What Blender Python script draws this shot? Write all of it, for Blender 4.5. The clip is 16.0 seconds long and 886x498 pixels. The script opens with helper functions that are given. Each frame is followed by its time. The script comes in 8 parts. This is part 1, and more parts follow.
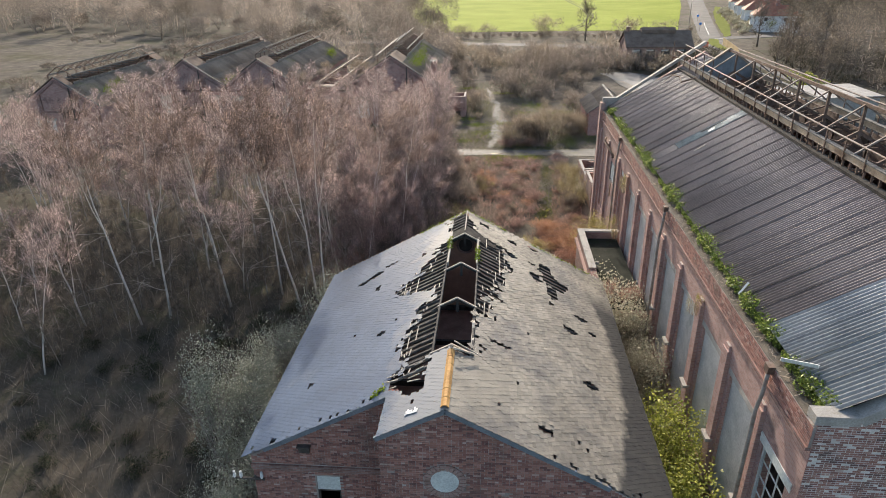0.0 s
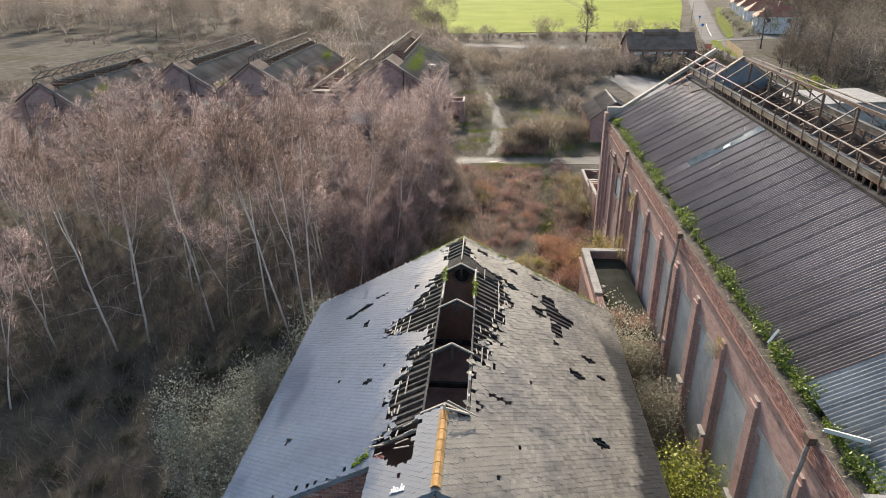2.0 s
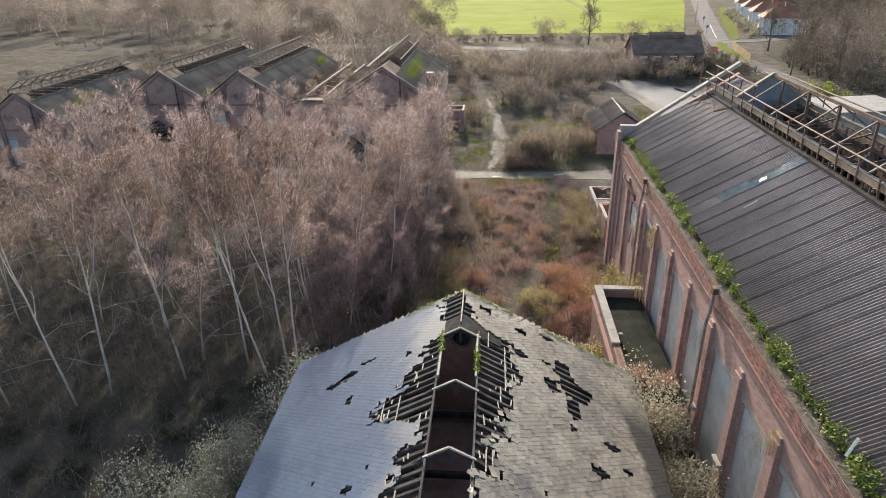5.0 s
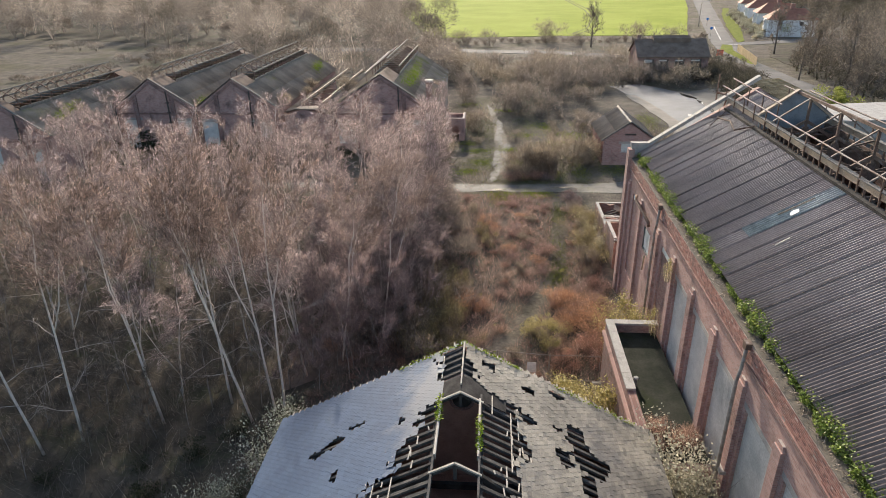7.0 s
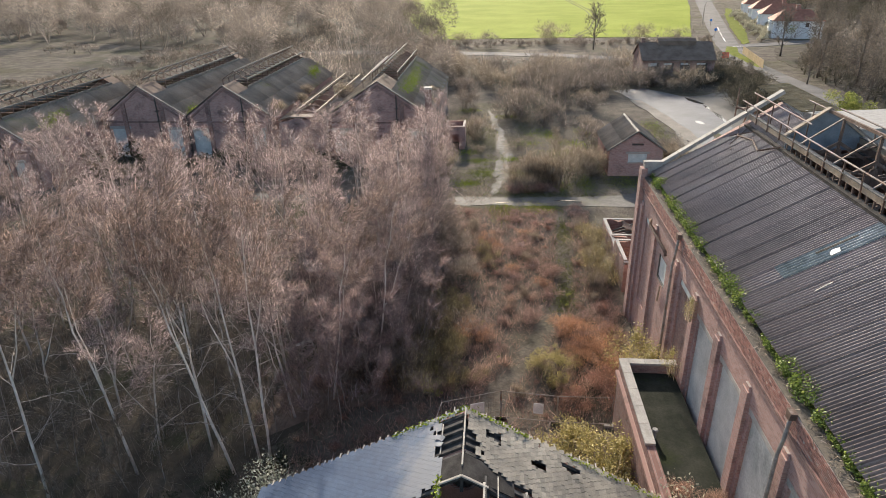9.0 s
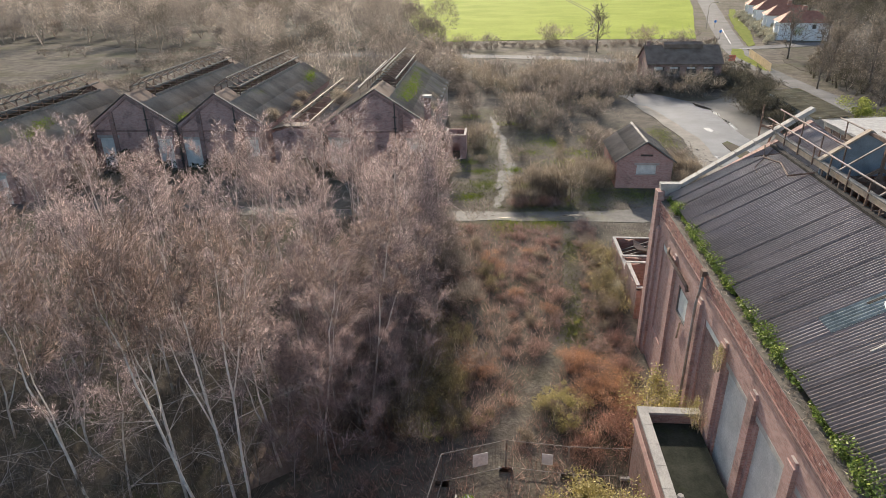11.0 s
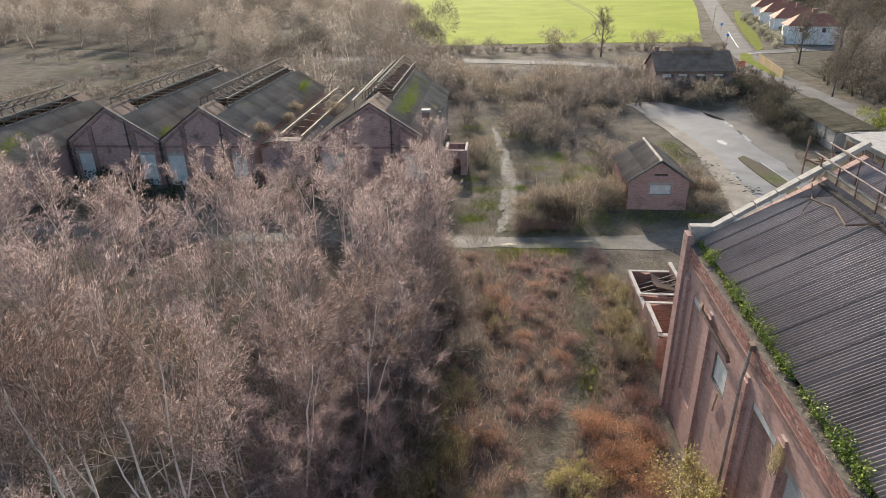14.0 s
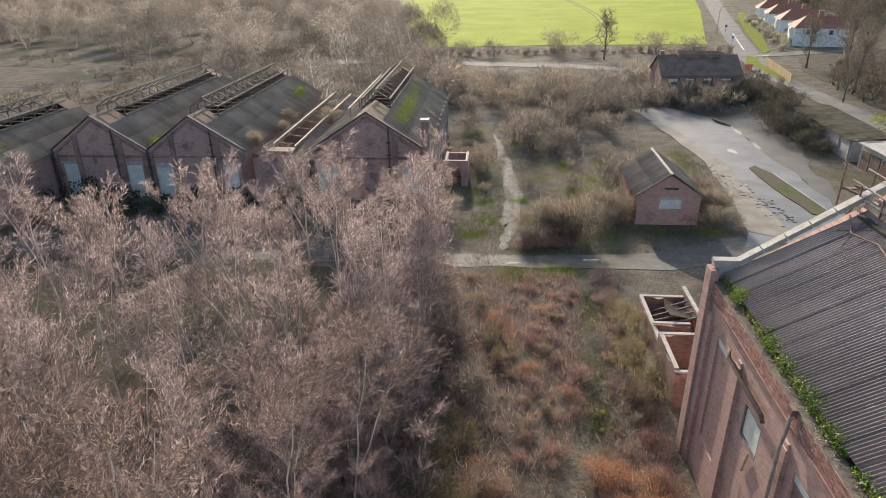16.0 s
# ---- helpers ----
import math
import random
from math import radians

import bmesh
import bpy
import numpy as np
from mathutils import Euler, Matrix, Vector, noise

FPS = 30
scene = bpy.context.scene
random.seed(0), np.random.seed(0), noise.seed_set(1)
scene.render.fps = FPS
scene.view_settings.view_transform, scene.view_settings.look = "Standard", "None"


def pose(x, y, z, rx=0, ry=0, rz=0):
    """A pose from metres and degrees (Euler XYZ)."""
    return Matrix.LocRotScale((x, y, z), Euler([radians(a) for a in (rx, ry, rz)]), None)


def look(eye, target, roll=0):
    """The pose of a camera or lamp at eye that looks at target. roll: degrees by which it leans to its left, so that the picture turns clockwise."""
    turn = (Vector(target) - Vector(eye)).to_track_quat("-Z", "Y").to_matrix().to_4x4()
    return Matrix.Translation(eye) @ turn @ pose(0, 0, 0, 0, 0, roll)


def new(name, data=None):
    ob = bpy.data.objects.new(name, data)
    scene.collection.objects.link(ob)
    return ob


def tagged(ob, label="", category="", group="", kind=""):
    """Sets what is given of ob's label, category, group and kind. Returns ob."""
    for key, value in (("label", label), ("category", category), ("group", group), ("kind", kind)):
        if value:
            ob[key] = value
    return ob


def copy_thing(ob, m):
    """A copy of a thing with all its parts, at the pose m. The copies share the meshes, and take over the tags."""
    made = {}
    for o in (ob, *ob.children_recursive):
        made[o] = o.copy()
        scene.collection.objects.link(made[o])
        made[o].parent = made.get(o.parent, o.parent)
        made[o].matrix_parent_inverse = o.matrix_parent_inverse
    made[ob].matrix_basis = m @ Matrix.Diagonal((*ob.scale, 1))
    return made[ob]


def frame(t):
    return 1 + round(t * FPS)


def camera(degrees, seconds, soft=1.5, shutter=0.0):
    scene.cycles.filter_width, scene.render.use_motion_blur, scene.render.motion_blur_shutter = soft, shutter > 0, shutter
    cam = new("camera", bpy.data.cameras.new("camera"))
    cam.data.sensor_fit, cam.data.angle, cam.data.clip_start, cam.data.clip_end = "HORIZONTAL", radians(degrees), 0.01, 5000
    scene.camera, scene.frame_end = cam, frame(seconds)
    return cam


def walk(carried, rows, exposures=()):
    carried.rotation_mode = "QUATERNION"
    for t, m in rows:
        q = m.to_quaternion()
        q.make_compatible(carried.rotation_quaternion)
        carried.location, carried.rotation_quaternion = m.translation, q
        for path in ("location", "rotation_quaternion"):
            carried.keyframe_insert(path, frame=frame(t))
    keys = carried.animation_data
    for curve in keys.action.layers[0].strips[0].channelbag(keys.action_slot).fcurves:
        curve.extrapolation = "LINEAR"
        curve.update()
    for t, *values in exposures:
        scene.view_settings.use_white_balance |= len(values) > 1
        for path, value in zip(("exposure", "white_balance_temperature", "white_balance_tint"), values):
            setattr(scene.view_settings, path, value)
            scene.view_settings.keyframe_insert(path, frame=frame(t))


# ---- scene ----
cam = camera(70.1, 16.0, soft=0.6)
METRES, EYE, TILT, LEAN, TURN = 28.0, 22.7, 0.0, 0.0, 4.7
ROWS = [
    (0.0, 0.0, 0.0, 0.0, -0.31, -24.48, 0.69),
    (0.5, 0.0044, 0.027, 0.0026, -0.31, -24.49, 0.66),
    (1.0, 0.0066, 0.0541, 0.006, -0.33, -24.5, 0.66),
    (1.5, 0.0079, 0.0807, 0.0072, -0.34, -24.51, 0.65),
    (2.0, 0.0092, 0.1087, 0.0084, -0.34, -24.52, 0.66),
    (2.5, 0.0106, 0.1377, 0.0098, -0.35, -24.53, 0.67),
    (3.0, 0.0115, 0.1668, 0.0116, -0.36, -24.55, 0.67),
    (3.5, 0.0128, 0.1968, 0.0137, -0.36, -24.56, 0.68),
    (4.0, 0.0137, 0.2263, 0.0165, -0.37, -24.58, 0.7),
    (6.5, 0.0202, 0.3811, 0.0347, -0.36, -24.6, 0.82),
    (7.0, 0.0211, 0.4117, 0.0389, -0.35, -24.61, 0.84),
    (7.5, 0.0214, 0.442, 0.0425, -0.36, -24.62, 0.86),
    (8.0, 0.0222, 0.4735, 0.0464, -0.36, -24.63, 0.88),
    (8.5, 0.0231, 0.5057, 0.0487, -0.36, -24.63, 0.92),
    (9.0, 0.0247, 0.5376, 0.0521, -0.35, -24.65, 0.92),
    (11.5, 0.0283, 0.7019, 0.0666, -0.3, -24.68, 0.96),
    (12.0, 0.0295, 0.7359, 0.0697, -0.29, -24.66, 0.94),
    (12.5, 0.0298, 0.7702, 0.0728, -0.28, -24.65, 0.96),
    (13.0, 0.03, 0.8022, 0.0761, -0.28, -24.66, 0.94),
    (13.5, 0.0315, 0.8342, 0.0793, -0.26, -24.67, 0.97),
    (14.0, 0.0321, 0.8664, 0.0817, -0.27, -24.68, 0.97),
    (14.5, 0.0331, 0.8984, 0.0843, -0.26, -24.69, 0.96),
    (15.0, 0.0341, 0.9316, 0.0883, -0.23, -24.7, 0.94),
    (15.5, 0.0355, 0.9637, 0.0905, -0.21, -24.71, 0.91),
    (16.0, 0.0361, 0.9944, 0.093, -0.21, -24.73, 0.92),
]
walk(cam, [(t, pose(0, 0, EYE, TILT, LEAN, TURN) @ pose(METRES * x, METRES * y, METRES * z, 90 + pitch, roll, yaw)) for t, x, y, z, yaw, pitch, roll in ROWS])

# ---- world, sun and exposure ----
SUN_AZ, SUN_EL = -6.0, 21.0          # degrees from +y towards +x, degrees above the horizon
scene.view_settings.exposure = 0.77
world = bpy.data.worlds.new("sky")
scene.world = world
world.use_nodes = True
wn = world.node_tree
sky = wn.nodes.new("ShaderNodeTexSky")
sky.sky_type = "NISHITA"
sky.sun_disc = False
sky.sun_elevation = radians(SUN_EL)
sky.sun_rotation = radians(SUN_AZ)
sky.air_density, sky.dust_density = 1.0, 2.0
wn.links.new(sky.outputs[0], wn.nodes["Background"].inputs[0])
wn.nodes["Background"].inputs[1].default_value = 0.15
sun = new("sun", bpy.data.lights.new("sun", "SUN"))
sun.data.energy, sun.data.angle, sun.data.color = 4.6, radians(0.8), (1.0, 0.88, 0.73)
sd = Vector((math.cos(radians(SUN_EL)) * math.sin(radians(SUN_AZ)), math.cos(radians(SUN_EL)) * math.cos(radians(SUN_AZ)), math.sin(radians(SUN_EL))))
sun.matrix_world = look(sd * 100, (0, 0, 0))


# ---- materials ----
def nodes_of(name, rough=0.85, metal=0.0, spec=0.3):
    m = bpy.data.materials.new(name)
    m.use_nodes = True
    b = m.node_tree.nodes["Principled BSDF"]
    b.inputs["Roughness"].default_value = rough
    b.inputs["Metallic"].default_value = metal
    b.inputs["Specular IOR Level"].default_value = spec
    return m, m.node_tree, b


def noise_node(nt, vec, scale, detail=4.0, rough=0.6):
    n = nt.nodes.new("ShaderNodeTexNoise")
    n.inputs["Scale"].default_value, n.inputs["Detail"].default_value, n.inputs["Roughness"].default_value = scale, detail, rough
    if vec is not None:
        nt.links.new(vec, n.inputs["Vector"])
    return n.outputs["Fac"]


def ramp(nt, fac, stops):
    r = nt.nodes.new("ShaderNodeValToRGB")
    els = r.color_ramp.elements
    while len(els) < len(stops):
        els.new(0.5)
    for e, (p, c) in zip(els, stops):
        e.position, e.color = p, (*c, 1) if len(c) == 3 else c
    nt.links.new(fac, r.inputs[0])
    return r.outputs[0]


def mix(nt, fac, a, b, mode="MIX"):
    n = nt.nodes.new("ShaderNodeMix")
    n.data_type, n.blend_type = "RGBA", mode
    for sock, v in ((n.inputs[0], fac), (n.inputs[6], a), (n.inputs[7], b)):
        if isinstance(v, (int, float)):
            sock.default_value = v
        elif isinstance(v, tuple):
            sock.default_value = (*v, 1)
        else:
            nt.links.new(v, sock)
    return n.outputs[2]


def math_node(nt, op, a, b=0.0):
    n = nt.nodes.new("ShaderNodeMath")
    n.operation = op
    for sock, v in zip(n.inputs, (a, b)):
        if isinstance(v, (int, float)):
            sock.default_value = v
        else:
            nt.links.new(v, sock)
    return n.outputs[0]


def bump(nt, b, height, strength, dist=0.02):
    n = nt.nodes.new("ShaderNodeBump")
    n.inputs["Strength"].default_value, n.inputs["Distance"].default_value = strength, dist
    nt.links.new(height, n.inputs["Height"])
    nt.links.new(n.outputs[0], b.inputs["Normal"])


def surface(name, c1, c2, scale=3.0, rough=0.85, c3=None, stain=0.35, fine=30.0, bumps=0.3, metal=0.0, spec=0.3, vary=0.0, island=0.0):
    """Two colours in clouds, fine grain on top, a third colour in patches; vary: change from object to object."""
    m, nt, b = nodes_of(name, rough, metal, spec)
    tc = nt.nodes.new("ShaderNodeNewGeometry").outputs["Position"]
    big = noise_node(nt, tc, scale, 5)
    small = noise_node(nt, tc, fine, 3)
    col = ramp(nt, big, [(0.35, c1), (0.65, c2)])
    if c3:
        patch = noise_node(nt, tc, scale * 0.35, 6, 0.7)
        col = mix(nt, ramp(nt, patch, [(1 - stain - 0.08, (0, 0, 0)), (1 - stain + 0.08, (1, 1, 1))]), col, c3)
    grain = ramp(nt, small, [(0.3, (0.72, 0.72, 0.72)), (0.7, (1.2, 1.2, 1.2))])
    col = mix(nt, 0.7, col, grain, "MULTIPLY")
    if vary or island:
        if vary:
            r = nt.nodes.new("ShaderNodeObjectInfo").outputs["Random"]
        else:
            r = nt.nodes.new("ShaderNodeNewGeometry").outputs["Random Per Island"]
        v = vary or island
        col = mix(nt, 1.0, col, ramp(nt, r, [(0, (1 - 1.8 * v,) * 3), (0.15, (1 - 0.7 * v,) * 3), (1, (1 + v,) * 3)]), "MULTIPLY")
    nt.links.new(col, b.inputs["Base Color"])
    if bumps:
        bump(nt, b, small, bumps)
    return m


def brick_surface(name, c1, c2, mortar, soot=(0.05, 0.04, 0.04), sooty=0.4, length=0.235, course=0.08):
    """Brickwork in the wall's own plane, with uneven bricks, soot and pale bloom."""
    m, nt, b = nodes_of(name, 0.9)
    t = nt.nodes.new("ShaderNodeTexCoord")
    pos = nt.nodes.new("ShaderNodeSeparateXYZ")
    nor = nt.nodes.new("ShaderNodeSeparateXYZ")
    nt.links.new(t.outputs["Object"], pos.inputs[0])
    nt.links.new(t.outputs["Normal"], nor.inputs[0])
    side = math_node(nt, "GREATER_THAN", math_node(nt, "ABSOLUTE", nor.outputs[0]), 0.6)
    u = nt.nodes.new("ShaderNodeMix")
    nt.links.new(side, u.inputs[0]), nt.links.new(pos.outputs[0], u.inputs[2]), nt.links.new(pos.outputs[1], u.inputs[3])
    vec = nt.nodes.new("ShaderNodeCombineXYZ")
    nt.links.new(u.outputs[0], vec.inputs[0]), nt.links.new(pos.outputs[2], vec.inputs[1])
    br = nt.nodes.new("ShaderNodeTexBrick")
    br.inputs["Scale"].default_value = 1.0
    br.inputs["Brick Width"].default_value, br.inputs["Row Height"].default_value = length, course
    br.inputs["Mortar Size"].default_value, br.inputs["Mortar Smooth"].default_value, br.inputs["Bias"].default_value = 0.007, 0.1, -0.1
    for k, c in (("Color1", c1), ("Color2", c2), ("Mortar", mortar)):
        br.inputs[k].default_value = (*c, 1)
    nt.links.new(vec.outputs[0], br.inputs["Vector"])
    big = noise_node(nt, t.outputs["Object"], 0.7, 6, 0.65)
    mid = noise_node(nt, t.outputs["Object"], 7.0, 3)
    col = mix(nt, ramp(nt, big, [(0.62 - 0.3 * sooty, (0, 0, 0)), (0.8 - 0.1 * sooty, (0.8, 0.8, 0.8))]), br.outputs[0], soot)
    col = mix(nt, ramp(nt, mid, [(0.62, (0, 0, 0)), (0.78, (0.5, 0.5, 0.5))]), col, (0.42, 0.36, 0.33))
    nt.links.new(col, b.inputs["Base Color"])
    bump(nt, b, br.outputs["Fac"], -0.5, 0.01)
    return m


def brick_piece(name, joined):
    """Single bricks: each its own red, plum or bleached shade, with soot and bloom in patches."""
    m, nt, b = nodes_of(name, 0.88, 0, 0.35)
    if joined:
        r = nt.nodes.new("ShaderNodeNewGeometry").outputs["Random Per Island"]
    else:
        r = nt.nodes.new("ShaderNodeObjectInfo").outputs["Random"]
    pos = nt.nodes.new("ShaderNodeNewGeometry").outputs["Position"]
    col = ramp(nt, r, [(0.0, (0.15, 0.08, 0.074)), (0.2, (0.25, 0.12, 0.1)), (0.55, (0.34, 0.165, 0.132)), (0.93, (0.4, 0.22, 0.18)), (1.0, (0.5, 0.38, 0.33))])
    soot = noise_node(nt, pos, 0.8, 6, 0.65)
    col = mix(nt, ramp(nt, soot, [(0.5, (0, 0, 0)), (0.68, (0.65, 0.65, 0.65))]), col, (0.13, 0.095, 0.085))
    bloom = noise_node(nt, pos, 2.6, 5, 0.7)
    col = mix(nt, ramp(nt, bloom, [(0.56, (0, 0, 0)), (0.75, (0.3, 0.3, 0.3))]), col, (0.44, 0.36, 0.325))
    fine = noise_node(nt, pos, 45, 3)
    col = mix(nt, 0.6, col, ramp(nt, fine, [(0.3, (0.7, 0.7, 0.7)), (0.7, (1.2, 1.2, 1.2))]), "MULTIPLY")
    nt.links.new(col, b.inputs["Base Color"])
    bump(nt, b, fine, 0.4, 0.01)
    return m


def leaf_surface(name, c1, c2, rough=0.6, glow=0.25, bright=0.9):
    """Leaves and twigs: each piece its own shade, some light passing through."""
    m, nt, b = nodes_of(name, rough, 0, 0.4 if rough < 0.65 else 0.15)
    r = nt.nodes.new("ShaderNodeNewGeometry").outputs["Random Per Island"]
    mid = tuple(a + 0.25 * (b - a) for a, b in zip(c1, c2))
    col = ramp(nt, r, [(0.0, c1), (bright - 0.18, mid), (bright, c2)])
    nt.links.new(col, b.inputs["Base Color"])
    if glow:
        tr = nt.nodes.new("ShaderNodeBsdfTranslucent")
        ms = nt.nodes.new("ShaderNodeMixShader")
        ms.inputs[0].default_value = glow
        nt.links.new(col, tr.inputs[0])
        nt.links.new(b.outputs[0], ms.inputs[1]), nt.links.new(tr.outputs[0], ms.inputs[2])
        nt.links.new(ms.outputs[0], nt.nodes["Material Output"].inputs[0])
    return m


def ground_surface():
    m, nt, b = nodes_of("scrub_ground", 0.95, 0, 0.05)
    tc = nt.nodes.new("ShaderNodeTexCoord").outputs["Object"]
    big, mid, fine = noise_node(nt, tc, 0.06, 5), noise_node(nt, tc, 0.35, 6, 0.7), noise_node(nt, tc, 4.0, 4, 0.7)
    col = ramp(nt, mid, [(0.3, (0.078, 0.067, 0.057)), (0.5, (0.132, 0.114, 0.093)), (0.7, (0.2, 0.176, 0.138))])
    col = mix(nt, ramp(nt, big, [(0.48, (0, 0, 0)), (0.62, (0.6, 0.6, 0.6))]), col, (0.08, 0.08, 0.04))
    col = mix(nt, 0.8, col, ramp(nt, fine, [(0.3, (0.55, 0.55, 0.55)), (0.7, (1.35, 1.35, 1.35))]), "MULTIPLY")
    nt.links.new(col, b.inputs["Base Color"])
    bump(nt, b, fine, 0.8, 0.15)
    return m


def darker_band_slates(m):
    """A dark grey, duller band on the low slates by the gap, with an uneven upper edge."""
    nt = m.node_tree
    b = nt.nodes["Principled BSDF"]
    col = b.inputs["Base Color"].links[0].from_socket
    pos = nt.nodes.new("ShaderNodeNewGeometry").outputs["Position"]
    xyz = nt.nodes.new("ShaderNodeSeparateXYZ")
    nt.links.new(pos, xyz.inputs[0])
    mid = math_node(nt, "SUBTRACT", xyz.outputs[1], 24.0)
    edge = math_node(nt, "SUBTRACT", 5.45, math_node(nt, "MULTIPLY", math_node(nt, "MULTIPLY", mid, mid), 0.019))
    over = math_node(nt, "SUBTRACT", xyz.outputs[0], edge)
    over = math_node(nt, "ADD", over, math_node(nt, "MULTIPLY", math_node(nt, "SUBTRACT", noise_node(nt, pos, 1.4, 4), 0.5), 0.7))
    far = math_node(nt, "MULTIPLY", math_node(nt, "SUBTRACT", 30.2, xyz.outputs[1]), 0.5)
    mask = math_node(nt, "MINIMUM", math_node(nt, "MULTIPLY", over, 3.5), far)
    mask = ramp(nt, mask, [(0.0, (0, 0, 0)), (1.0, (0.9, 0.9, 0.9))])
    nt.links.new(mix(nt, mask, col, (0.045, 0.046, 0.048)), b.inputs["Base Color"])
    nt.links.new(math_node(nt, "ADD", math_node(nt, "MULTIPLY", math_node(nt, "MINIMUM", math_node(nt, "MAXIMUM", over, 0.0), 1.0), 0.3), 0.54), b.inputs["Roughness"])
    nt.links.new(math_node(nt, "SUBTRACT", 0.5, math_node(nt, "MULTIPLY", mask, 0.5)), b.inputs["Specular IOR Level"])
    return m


def bleached_slates(m):
    """Slates gone pale grey along the torn ridge, with an uneven lower edge."""
    nt = m.node_tree
    b = nt.nodes["Principled BSDF"]
    col = b.inputs["Base Color"].links[0].from_socket
    pos = nt.nodes.new("ShaderNodeNewGeometry").outputs["Position"]
    xyz = nt.nodes.new("ShaderNodeSeparateXYZ")
    nt.links.new(pos, xyz.inputs[0])
    wave = math_node(nt, "MULTIPLY", math_node(nt, "SUBTRACT", noise_node(nt, pos, 0.5, 5, 0.65), 0.5), 4.0)
    mask = math_node(nt, "ADD", math_node(nt, "ADD", xyz.outputs[0], 3.7), wave)
    mask = ramp(nt, mask, [(0.0, (0, 0, 0)), (1.0, (0.7, 0.7, 0.7))])
    nt.links.new(mix(nt, mask, col, (0.25, 0.25, 0.245)), b.inputs["Base Color"])
    return m


